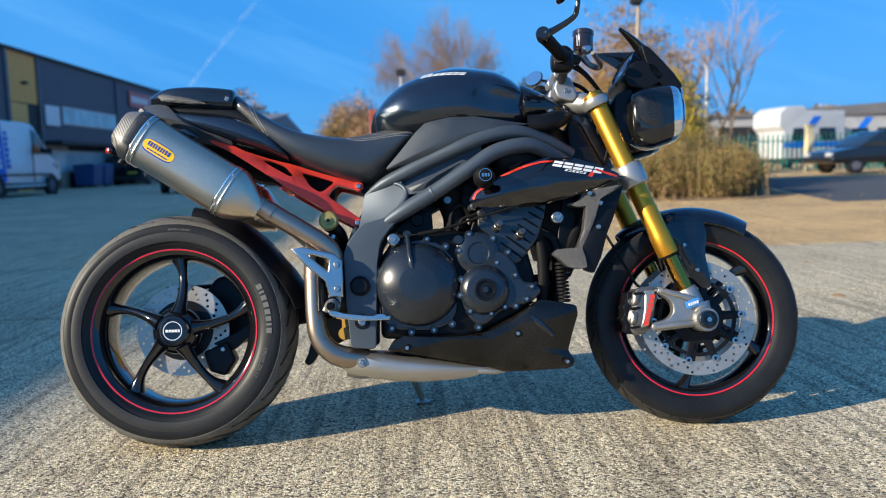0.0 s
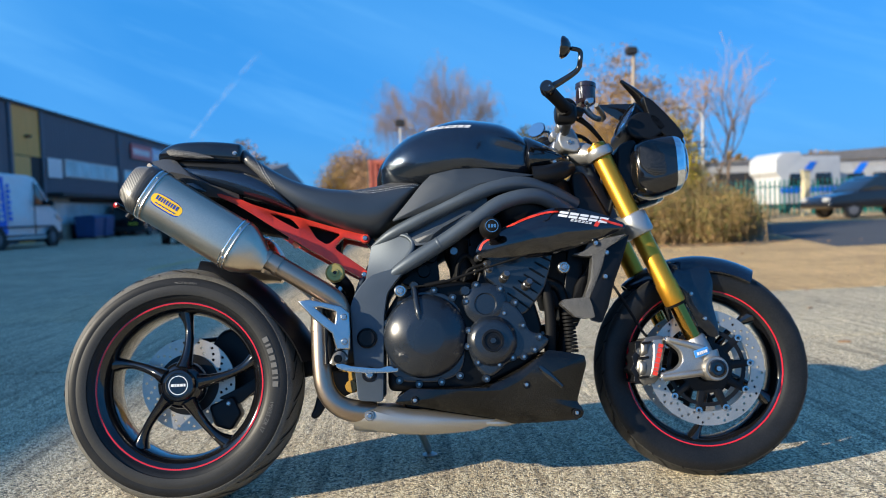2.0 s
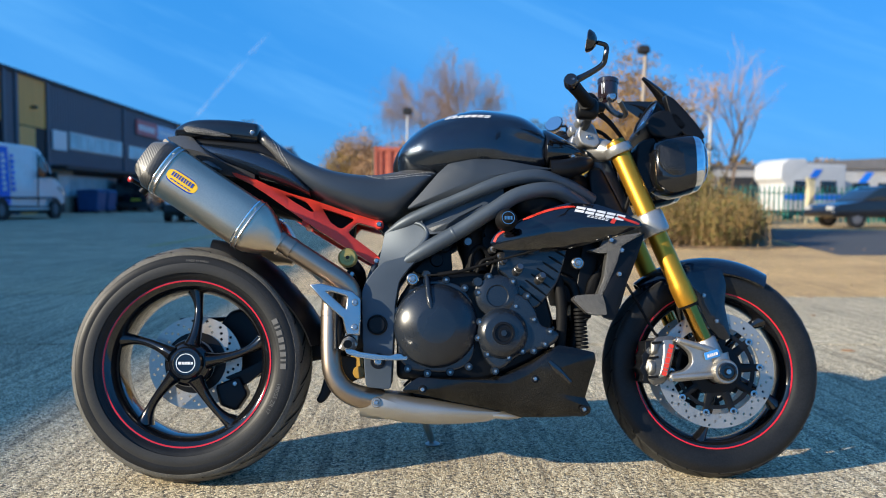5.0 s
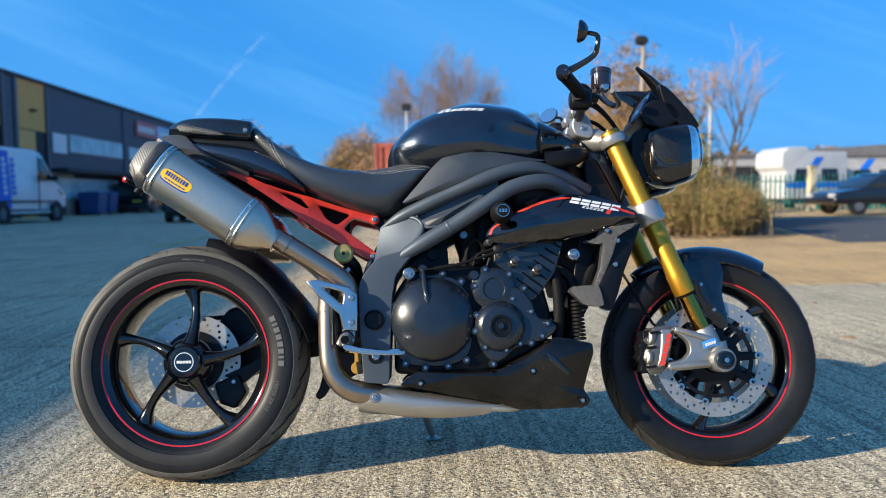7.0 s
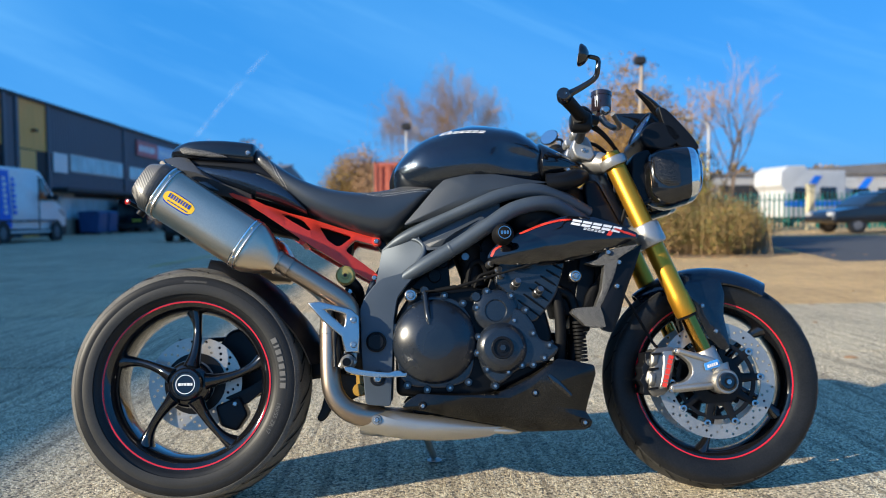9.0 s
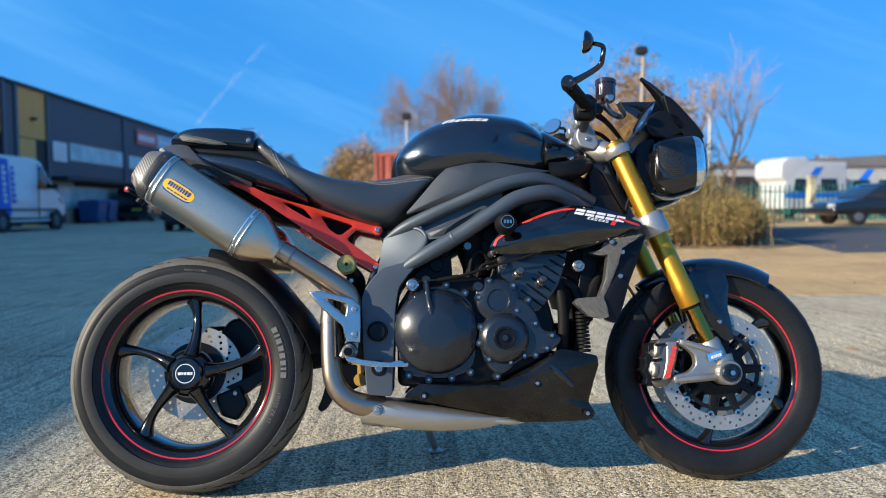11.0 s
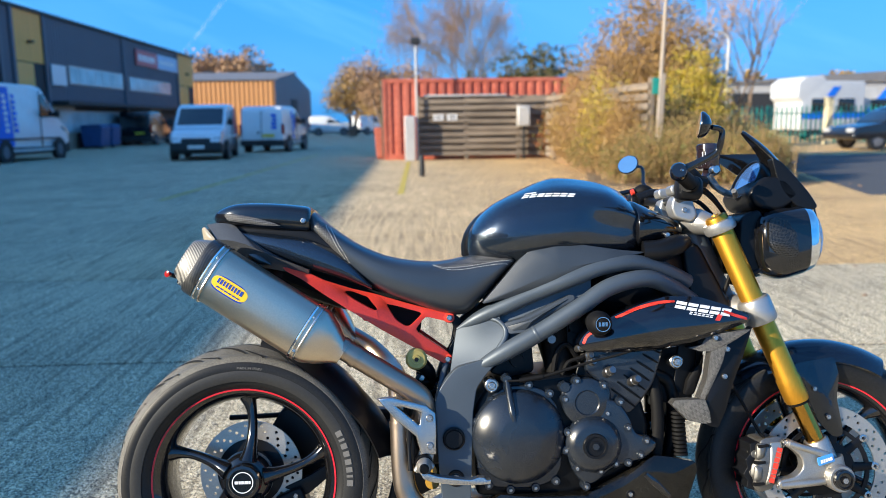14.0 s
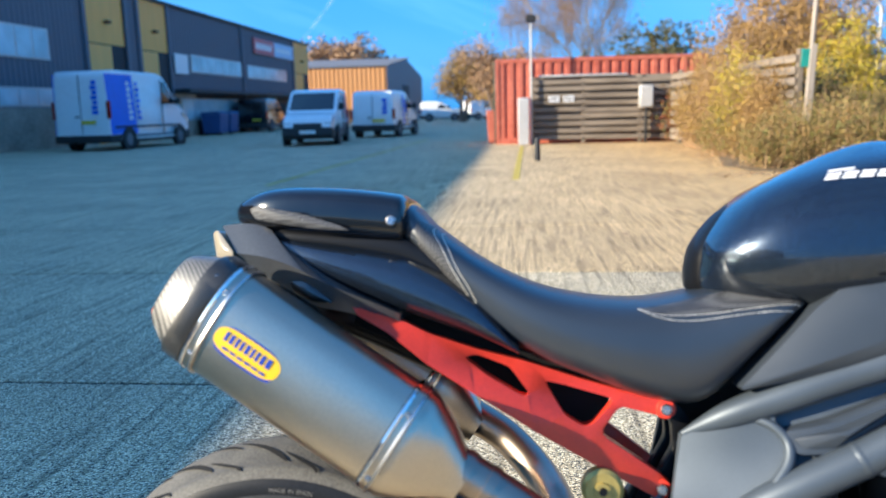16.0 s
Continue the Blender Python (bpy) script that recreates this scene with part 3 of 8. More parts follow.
def drilled(r0, r1, y0, y1, holes, sectors, centre, hole=0.0045, seg_rows=None):
    """A flat ring with real holes: for each sector, the share of the radius at which its hole sits."""
    bm = bmesh.new()
    cx, cy, cz = centre
    at = lambda r, a, y: bm.verts.new((cx + r * math.cos(a), cy + y, cz + r * math.sin(a)))
    for i in range(sectors):
        a0, a1 = 2 * math.pi * i / sectors, 2 * math.pi * (i + 1) / sectors
        am = (a0 + a1) / 2
        rh = r0 + (r1 - r0) * holes[i % len(holes)]
        cut = (r1 - r0) * 0.15
        lo, hi = max(r0, rh - cut), min(r1, rh + cut)
        for ya, flip in ((y0, 1), (y1, 0)):
            strips = [(r0, lo), (hi, r1)]
            for q0, q1 in strips:
                if q1 - q0 > 1e-5:
                    f = [at(q0, a0, ya), at(q1, a0, ya), at(q1, a1, ya), at(q0, a1, ya)]
                    bm.faces.new(f if flip else f[::-1])
            ring = [(lo, a0), (lo, am), (lo, a1), ((lo + hi) / 2, a1), (hi, a1), (hi, am), (hi, a0), ((lo + hi) / 2, a0)]
            outer = [at(r, a, ya) for r, a in ring]
            inner, wall = [], []
            for j in range(8):
                t = math.radians(225 + 45 * j)
                dr, da = hole * math.sin(t), hole * math.cos(t) / rh
                inner.append(at((lo + hi) / 2 + dr, am + da, ya))
                wall.append(at((lo + hi) / 2 + dr, am + da, (y0 + y1) / 2))
            for j in range(8):
                f = [outer[j], outer[(j + 1) % 8], inner[(j + 1) % 8], inner[j]]
                bm.faces.new(f[::-1] if flip else f)
                g = [inner[j], inner[(j + 1) % 8], wall[(j + 1) % 8], wall[j]]
                bm.faces.new(g)
        for r in (r0, r1):
            bm.faces.new((at(r, a0, y0), at(r, a1, y0), at(r, a1, y1), at(r, a0, y1)))
    bmesh.ops.remove_doubles(bm, verts=bm.verts, dist=1e-6)
    bmesh.ops.recalc_face_normals(bm, faces=bm.faces)
    return bm


def part(name, bm, material, parent=None, label="", angle=38):
    """Links a shape as one mesh object under a thing or a part."""
    me = bpy.data.meshes.new(name)
    bm.to_mesh(me)
    bm.free()
    me.materials.append(material)
    me.polygons.foreach_set("use_smooth", [True] * len(me.polygons))
    me.set_sharp_from_angle(angle=radians(angle))
    ob = new(name, me)
    ob.parent = parent
    return tagged(ob, label) if label else ob


def thing(name, label, category, m=None, group="", kind=""):
    ob = new(name)
    ob.empty_display_size = 0.1
    if m is not None:
        ob.matrix_basis = m
    return tagged(ob, label, category, group, kind)


def words(text, size, deep=0.0):
    """Built-in lettering as a flat shape in x and z, facing -y, from the origin."""
    cu = bpy.data.curves.new("words", "FONT")
    cu.body, cu.size, cu.extrude, cu.resolution_u = text, size, deep, 3
    ob = bpy.data.objects.new("words", cu)
    scene.collection.objects.link(ob)
    me = bpy.data.meshes.new_from_object(ob.evaluated_get(bpy.context.evaluated_depsgraph_get()))
    bpy.data.objects.remove(ob)
    bm = bmesh.new()
    bm.from_mesh(me)
    bpy.data.meshes.remove(me)
    for v in bm.verts:
        v.co = (v.co.x, -v.co.z, v.co.y)
    return bm

# ---- the yard: one sheet of concrete to the horizon, cut by joints ----
def yard():
    cuts_x = [-9.3, -4.65]
    cuts_y = [-7.0, -2.4, 2.02, 4.2, 6.27, 10.75, 15.2, 19.7, 24.2, 28.7]
    def lines(cuts, far):
        out = [(-far, 0), (-60, 0)]
        for c in cuts:
            out += [(c - 0.013, 0), (c - 0.010, -0.02), (c + 0.010, -0.02), (c + 0.013, 0)]
        return out + [(60, 0), (far, 0)]
    xs, ys = lines(cuts_x, 2500), lines(cuts_y, 2500)
    bm = bmesh.new()
    g = [[bm.verts.new((x, y, min(zx, zy))) for x, zx in xs] for y, zy in ys]
    for j in range(len(ys) - 1):
        for i in range(len(xs) - 1):
            bm.faces.new((g[j][i], g[j][i + 1], g[j + 1][i + 1], g[j + 1][i]))
    return bm


ground = tagged(part("ground", yard(), CONCRETE), "pale brushed concrete yard with joints and stains", "ground", kind="structure")


for cy in (-2.4, 2.02, 4.2, 6.27, 10.75, 15.2, 19.7, 24.2):
    part("joint_filler", block(-40, 40, cy - 0.0098, cy + 0.0098, -0.03, -0.004, 0), JOINT, ground)
for cx in (-9.3, -4.65):
    part("joint_filler", block(cx - 0.0098, cx + 0.0098, -40, 60, -0.03, -0.006, 0), JOINT, ground)


def flat(name, outline, z, material, label, category):
    bm = bmesh.new()
    bot = [bm.verts.new((x, y, z - 0.02)) for x, y in outline]
    topv = [bm.verts.new((x, y, z)) for x, y in outline]
    bm.faces.new(topv)
    k = len(outline)
    for i in range(k):
        bm.faces.new((bot[i], bot[(i + 1) % k], topv[(i + 1) % k], topv[i]))
    bmesh.ops.recalc_face_normals(bm, faces=bm.faces)
    return tagged(part(name, bm, material), label, category, kind="structure")


flat("verge", [(3.7, 12.6), (3.9, 11.6), (5.0, 11.0), (6.6, 10.7), (7.6, 11.5), (9.0, 16), (9.5, 26), (5.9, 26), (5.8, 21.5), (4.4, 16)], 0.012, EARTH, "leaf-littered soil under the bushes", "soil")
flat("road", [(7.2, 9.4), (40, 10.5), (60, 22), (10.5, 21)], 0.006, TARMAC, "old dark tarmac lane beside the yard", "road")
line_y = flat("road_marking", [(0.16, 10.9), (0.27, 10.9), (0.36, 21.0), (0.25, 21.0)], 0.005, YELLINE, "worn yellow painted line on the concrete", "road marking")
flat("road_marking", [(-3.62, 10.6), (-3.54, 10.6), (-3.06, 27.5), (-3.16, 27.5)], 0.005, YELLINE, "faint yellow painted line on the concrete", "road marking")


def slabx(x0, x1, y0, y1, z0, z1, edge=0.0):
    return block(x0, x1, y0, y1, z0, z1, edge, 1)


# -- long grey unit building along one side; its shade covers half the yard --
unit = thing("unit_building", "long dark grey industrial unit building with tan door panels", "building", pose(-17.2, 0, 0))


def corrugated(y0, y1, z0, z1, pitch=0.3, deep=0.03):
    """Profiled sheet in the plane x = 0."""
    bm = bmesh.new()
    n = int((y1 - y0) / pitch)
    cols = []
    for i in range(n + 1):
        y = y0 + (y1 - y0) * i / n
        for o, d in ((0.0, 0.0), (0.3, 0.0), (0.4, -deep), (0.9, -deep)):
            if y + o * pitch <= y1:
                cols.append([bm.verts.new((d, y + o * pitch, z)) for z in (z0, z1)])
    for a, b in zip(cols, cols[1:]):
        bm.faces.new((a[0], b[0], b[1], a[1]))
    bmesh.ops.recalc_face_normals(bm, faces=bm.faces)
    return bm


part("wall", merge(slabx(-24, -0.05, -30, 63, 0, 6.5)), DARKDOOR, unit)
sheet = part("cladding", merge(corrugated(-30, 29.7, 1.5, 6.5), corrugated(32.9, 34.2, 0.0, 6.5), corrugated(37.1, 58.6, 2.3, 6.5)), CLAD, unit, "dark grey profiled cladding")
part("brick_plinth", slabx(-0.04, 0.06, -30, 29.6, 0, 1.5), BRICK, unit)
part("parapet", slabx(-0.1, 0.12, -30, 63.1, 6.45, 6.6), VANTRIM, unit)
part("roof", slabx(-24, 0.02, -30, 63, 6.5, 6.62), ROOF, unit)
for y0, y1 in ((29.8, 32.8), (34.2, 37.1), (58.7, 62.9)):
    part("tan_panel", merge(corrugated(y0, y1, 4.15, 6.45, 0.25, 0.02)), TAN, unit, "tan steel panel over a loading door")
    part("loading_door", slabx(-0.03, 0.0, y0 + 0.1, y0 + (y1 - y0) * 0.62, 0, 4.1), TAN, unit, "tan roller door")
    part("door_recess", slabx(-0.04, -0.01, y0 + (y1 - y0) * 0.62, y1, 0, 4.1), DARKDOOR, unit)
    part("wall_lamp", slabx(0.0, 0.25, (y0 + y1) / 2 - 0.12, (y0 + y1) / 2 + 0.12, 5.0, 5.12, 0.02), VANTRIM, unit)
for y in (29.6, 33.0, 34.1, 37.2, 47.5, 58.5):
    part("pilaster", slabx(0.0, 0.10, y - 0.13, y + 0.13, 0, 6.45, 0.01), CLAD, unit)
for y0, y1, z0, z1, k in ((39.7, 47.1, 3.4, 4.2, 7), (48.3, 56.5, 3.4, 4.1, 7), (23.2, 27.0, 3.3, 4.3, 4), (22.8, 27.1, 1.6, 2.15, 4), (12.0, 17.0, 3.3, 4.3, 5), (38.2, 46.8, 0.9, 1.9, 6)):
    part("window_frame", slabx(0.0, 0.05, y0 - 0.08, y1 + 0.08, z0 - 0.08, z1 + 0.08, 0.01), GALV, unit)
    for i in range(k):
        w = (y1 - y0) / k
        part("window_pane", slabx(0.045, 0.06, y0 + w * i + 0.05, y0 + w * (i + 1) - 0.05, z0, z1), WINPANE, unit)
part("canopy", slabx(0.0, 0.9, 37.3, 58.4, 2.22, 2.42, 0.02), VANTRIM, unit)
for y0, y1, z1 in ((37.3, 40.0, 2.2), (42.5, 48.0, 0.9), (52.0, 54.0, 2.2)):
    part("brick_panel", slabx(-0.02, 0.03, y0, y1, 0, z1), BRICK, unit)
part("white_sign", slabx(0.05, 0.10, 37.6, 39.2, 3.2, 4.2, 0.01), WHITE, unit, "white sign board")
part("red_sign", slabx(0.05, 0.12, 49.6, 53.8, 5.0, 6.0, 0.01), SIGNRED, unit, "red and pale blue sign board")
part("blue_sign", slabx(0.05, 0.12, 53.8, 58.3, 5.0, 6.0, 0.01), SIGNBLUE, unit)
for i in range(6):
    part("sign_bar", slabx(0.12, 0.125, 50.0 + 0.55 * i, 50.4 + 0.55 * i, 5.3, 5.7), WHITE, unit)
for i in range(5):
    part("sign_bar", slabx(0.12, 0.125, 54.2 + 0.7 * i, 54.7 + 0.7 * i, 5.35, 5.65), WHITE, unit)

# -- orange unit at the far end --
far_unit = thing("far_unit", "low orange-clad warehouse with a grey gable", "building", pose(-11.95, 70.2, 0) @ Matrix.Scale(1.065, 4))
gable = [(0, 0), (0, 4.7), (12, 6.0), (24, 4.7), (24, 0)]
bm = bmesh.new()
a = [bm.verts.new((-0.02, y, z)) for y, z in gable]
b = [bm.verts.new((-22, y, z)) for y, z in gable]
bm.faces.new(a), bm.faces.new(b[::-1])
for i in range(5):
    bm.faces.new((a[i], b[i], b[(i + 1) % 5], a[(i + 1) % 5]))
bmesh.ops.recalc_face_normals(bm, faces=bm.faces)
part("gable_wall", bm, CLAD, far_unit, "grey gable wall")
part("orange_wall", turned(corrugated(0, 22, 0, 4.65, 0.4, 0.03), Matrix(((0, -1, 0, 0), (1, 0, 0, -0.06), (0, 0, 1, 0), (0, 0, 0, 1)))), ORANGE, far_unit, "orange-brown profiled cladding")
part("roof", turned(merge(slabx(-22.2, 0.2, 0, 12.6, 0, 0.1)), Matrix.Translation((0, -0.2, 4.72)) @ Matrix.Rotation(math.atan2(1.3, 12), 4, "X")), ROOF, far_unit)
part("gable_door", slabx(-0.02, 0.03, 9, 13, 0, 3.4), DARKDOOR, far_unit)


# -- vehicles --
def wheel_at(parent, x, y, r, width, side):
    w = part("wheel", lathe([(r * 0.62, 0), (r, 0.02), (r, width - 0.02), (r * 0.62, width)], 28, (x, y, r), (0, 1, 0), True), VANTRIM, parent)
    part("hub_cap", lathe([(0, 0.01), (r * 0.3, 0.0), (r * 0.6, 0.02), (r * 0.62, 0.05), (r * 0.62, width - 0.05), (r * 0.6, width - 0.02), (r * 0.3, width), (0, width - 0.01)], 20, (x, y, r), (0, 1, 0)), ROOF, w)
    return w


def van(label, m, length, height, width, paint, shape, wheels, r, tall, stripe=None, film=None):
    """A panel van; x ahead from its tail, y across. shape: roof end, screen foot and its height, bonnet's front height."""
    v = thing("van", label, "van", m)
    sill, half = 0.32, width / 2
    roof_x, foot_x, foot_z, front_z = shape

    def waisted(bm):
        for q in bm.verts:
            n = max(0, q.co.x - foot_x + 0.1) / (length - foot_x + 0.1)
            q.co.y *= (1 - 0.10 * q.co.z / height) * (1 - 0.13 * n)
        return bm

    hull = slab([(0.03, sill), (0.0, height * 0.5), (0.04, height - 0.16), (0.14, height - 0.02), (0.6, height + 0.02), (roof_x - 0.5, height + 0.01), (roof_x, height - 0.07), (foot_x - 0.02, foot_z), (foot_x + 0.25, foot_z - 0.07), (length - 0.28, front_z), (length - 0.07, front_z - 0.14), (length, front_z - 0.34), (length + 0.01, 0.5), (length - 0.05, sill)], -half, half, 0.10, 0.12)
    bmesh.ops.subdivide_edges(hull, edges=[e for e in hull.edges if e.calc_length() > 0.8], cuts=3)
    part("body", waisted(hull), paint, v)
    part("sill_trim", waisted(slab([(-0.02, 0.26), (-0.02, 0.52), (length - 0.9, 0.46), (length - 0.5, 0.50), (length + 0.02, 0.62), (length + 0.035, 0.34), (length - 0.08, 0.22)], -half - 0.012, half + 0.012, 0.03, 0.06)), VANTRIM, v)
    lean = Vector((roof_x - foot_x, 0, height - 0.07 - foot_z))
    out = Vector((lean.z, 0, -lean.x)).normalized() * 0.03
    base = Vector((foot_x - 0.02, 0, foot_z)) - out * 0.5
    pane = [base + lean * 0.06, base + lean * 0.90, base + lean * 0.90 + out, base + lean * 0.06 + out]
    part("windscreen", waisted(slab([(p.x, p.z) for p in pane], -half * 0.86, half * 0.86, 0.0)), CARGLASS, v)
    for s in (-1, 1):
        glass = [(foot_x - 1.25, foot_z + 0.04), (foot_x - 1.25, height - 0.28), (roof_x + 0.06, height - 0.28), (foot_x - 0.24, foot_z + 0.04)]
        part("side_window", waisted(slab(glass, s * half * 1.004 - 0.015, s * half * 1.004 + 0.015, 0.004, 0.05)), CARGLASS, v)
        part("door_mirror", block(foot_x - 0.42, foot_x - 0.24, s * (half + 0.06) - 0.09, s * (half + 0.06) + 0.09, foot_z + 0.02, foot_z + 0.26, 0.04), VANTRIM, v)
        part("headlight", waisted(slab([(length - 0.62, front_z - 0.02), (length - 0.26, front_z - 0.05), (length - 0.02, front_z - 0.24), (length - 0.04, front_z - 0.34), (length - 0.34, front_z - 0.20)], s * half * 0.86 - 0.15, s * half * 0.86 + 0.15, 0.02, 0.03)), LAMPGLASS, v)
        part("tail_light", block(-0.03, 0.10, s * (half - 0.045) - 0.055, s * (half - 0.045) + 0.055, height * 0.40, height * 0.62, 0.02), REDLENS, v)
        part("door_seam", slab([(foot_x - 1.36, 0.5), (foot_x - 1.36, height - 0.2), (foot_x - 1.345, height - 0.2), (foot_x - 1.345, 0.5)], s * (half * 0.985) - 0.02, s * (half * 0.985) + 0.02, 0), VANTRIM, v)
        part("side_rub_strip", slab([(0.3, 0.74), (0.3, 0.80), (length - 0.9, 0.80), (length - 0.9, 0.74)], s * half - 0.014, s * half + 0.014, 0.004), VANTRIM if tall else paint, v)
        for x in wheels:
            part("wheel_arch", lathe([(r * 0.9, 0.0), (r * 1.18, 0.0), (r * 1.18, 0.03), (r * 0.9, 0.03)], 28, (x, s * half - (0.012 if s > 0 else 0.018), r), (0, 1, 0), True), VANTRIM, v)
            wheel_at(v, x, s * (half + 0.02) - (0.22 if s > 0 else 0.0), r, 0.22, s)
    part("grille", slab([(length - 0.03, front_z - 0.42), (length + 0.005, front_z - 0.24), (length + 0.03, front_z - 0.28), (length + 0.04, front_z - 0.42)], -half * 0.50, half * 0.50, 0.01), VANTRIM, v)
    part("front_number_plate", block(length + 0.03, length + 0.055, -0.26, 0.26, 0.40, 0.51, 0.004), PLATEW, v)
    part("rear_number_plate", block(-0.035, -0.005, -0.52, 0.0, height * 0.34, height * 0.34 + 0.11, 0.004), PLATEY, v)
    part("rear_door_gap", block(-0.012, 0.01, -0.008, 0.008, 0.55, height - 0.16, 0), VANTRIM, v)
    part("rear_door_handle", block(-0.03, 0.0, 0.06, 0.22, height * 0.42, height * 0.42 + 0.05, 0.01), VANTRIM, v)
    if stripe:
        lo, hi = stripe
        for s in (-1, 1):
            part("blue_band" if film is VANBLUE else "colour_band", waisted(slab([(lo, 0.53), (lo - 0.02, height - 0.12), (hi - 0.02, height - 0.12), (hi, 0.53)], s * half - 0.012, s * half + 0.012, 0)), film, v, "bright film band on the side")
            if film is VANBLUE:
                for x, w in ((hi - 0.42, 0.0), (hi + 0.12, 0.0)):
                    for i, high in enumerate((0.10, 0.10, 0.05, 0.10, 0.05, 0.10, 0.05)):
                        z = 1.0 + 0.19 * i
                        if z + 0.14 < height - 0.3:
                            part("side_mark", waisted(slab([(x, z), (x, z + 0.13), (x + 0.12 + high, z + 0.13), (x + 0.12 + high, z)], s * (half + 0.005) - 0.012, s * (half + 0.005) + 0.012, 0)), WHITE if x < hi - 0.1 else VANBLUE, v)
        if film is VANBLUE:
            for i, high in enumerate((0.10, 0.10, 0.05, 0.10, 0.05, 0.10, 0.05)):
                z = (1.2 if tall else 0.95) + 0.16 * i
                if z + 0.14 < height - 0.25:
                    part("rear_mark", block(-0.03, 0.01, -0.62, -0.52 + high, z, z + 0.12, 0.0), VANBLUE, v)
    return v


van("white delivery van with a bright blue band by the unit", pose(-14.05, 23.45, 0, 0, 0, 86.5), 5.55, 2.62, 2.05, VANWHITE, (3.70, 4.72, 1.50, 1.22), (1.05, 4.55), 0.35, True, (0.06, 1.62), VANBLUE)
van("small white panel van facing the yard", pose(-7.15, 28.3, 0, 0, 0, -83), 4.5, 1.86, 1.84, VANWHITE, (2.45, 3.45, 1.12, 0.98), (0.85, 3.55), 0.32, False, (0.1, 0.7), SIGNRED)
van("small white panel van with blue side lettering bars", pose(-5.70, 30.3, 0, 0, 0, 84), 4.5, 1.86, 1.84, VANWHITE, (2.45, 3.45, 1.12, 0.98), (0.85, 3.55), 0.32, False, (1.6, 1.75), VANBLUE)
van("black panel van parked under the canopy", pose(-15.7, 44.4, 0, 0, 0, 93), 4.9, 1.95, 1.9, VANDARK, (2.7, 3.75, 1.16, 1.0), (0.9, 3.9), 0.33, False)
van("white van parked at the far end of the yard", pose(-8.9, 70.0, 0, 0, 0, 5), 3.9, 1.75, 1.8, VANWHITE, (1.9, 2.9, 1.08, 0.95), (0.8, 3.1), 0.32, False)
van("silver-white van at the far end of the yard", pose(-4.9, 71.0, 0, 0, 0, 40), 3.9, 1.75, 1.8, VANWHITE, (1.9, 2.9, 1.08, 0.95), (0.8, 3.1), 0.32, False)
for i, (x, y) in enumerate(((-16.2, 40.0), (-16.2, 41.5))):
    wb = thing("wheelie_bin", "blue lidded wheelie bin outside the unit", "bin", pose(x, y, 0), "bins by the unit")
    part("tub", slab([(-0.45, 0.12), (-0.55, 1.1), (0.55, 1.1), (0.45, 0.12)], -0.6, 0.6, 0.04, 0.04), BINBLUE, wb)
    part("lid", slab([(-0.58, 1.1), (-0.5, 1.22), (0.4, 1.26), (0.6, 1.12)], -0.63, 0.63, 0.03, 0.03), BINBLUE, wb)
    for sx in (-0.4, 0.4):
        part("castor", lathe([(0, -0.04), (0.07, -0.04), (0.07, 0.04), (0, 0.04)], 14, (sx, -0.4, 0.07)), VANTRIM, wb)


def car(label, m):
    c = thing("car", label, "car", m)
    lowb = slab([(0.0, 0.35), (0.02, 0.75), (0.25, 0.88), (1.1, 0.95), (3.2, 0.92), (4.1, 0.78), (4.3, 0.6), (4.3, 0.35)], -0.9, 0.9, 0.09, 0.12)
    part("body", lowb, VANDARK, c)
    cab = slab([(0.35, 0.90), (0.85, 1.32), (1.2, 1.42), (2.2, 1.42), (2.6, 1.32), (3.2, 0.92)], -0.74, 0.74, 0.08, 0.1)
    part("cabin_glass", cab, CARGLASS, c)
    part("roof_panel", slab([(1.0, 1.39), (1.2, 1.45), (2.2, 1.45), (2.45, 1.39)], -0.66, 0.66, 0.03, 0.05), VANDARK, c)
    for s in (-1, 1):
        part("headlight", block(4.18, 4.31, s * 0.65 - 0.17, s * 0.65 + 0.17, 0.60, 0.74, 0.03), LAMPGLASS, c)
        part("tail_light", block(-0.02, 0.12, s * 0.68 - 0.16, s * 0.68 + 0.16, 0.66, 0.82, 0.03), REDLENS, c)
        for x in (0.8, 3.4):
            wheel_at(c, x, s * 0.9 - (0.2 if s > 0 else 0.0), 0.32, 0.2, s)
    return c


car("dark parked estate car on the lane", pose(19.2, 24.6, 0, 0, 0, 184))
car("dark parked car beside the fence", pose(23.9, 25.8, 0, 0, 0, 188))

# -- red container behind a slatted fence --
box = thing("shipping_container", "faded red corrugated shipping container", "container", pose(-0.45, 22.45, 0))
long_side = turned(corrugated(0, 6.06, 0.16, 2.36, 0.27, 0.045), Matrix(((0, 1, 0, 0), (1, 0, 0, 0.0), (0, 0, 1, 0), (0, 0, 0, 1))))
part("side_wall", merge(long_side, slabx(0.03, 6.03, 0.06, 2.4, 0.14, 2.36)), CONTAINER, box)
part("top_rail", merge(slabx(0, 6.06, -0.06, 0.06, 2.34, 2.46, 0.01), slabx(0, 6.06, 2.35, 2.45, 2.34, 2.46, 0.01)), CONTAINER, box)
part("bottom_rail", slabx(0, 6.06, -0.06, 0.06, 0.0, 0.17, 0.01), CONTAINER, box)
for x in (0.0, 5.96):
    part("corner_post", slabx(x, x + 0.10, -0.07, 0.05, 0, 2.46, 0.01), CONTAINER, box)
part("end_doors", slabx(-0.05, 0.0, 0.0, 2.42, 0.1, 2.40, 0.01), CONTGREEN, box, "dark green container doors")
fence = thing("slatted_fence", "weathered grey slatted timber fence", "fence", pose(0.6, 22.0, 0))
rnd = random.Random(5)
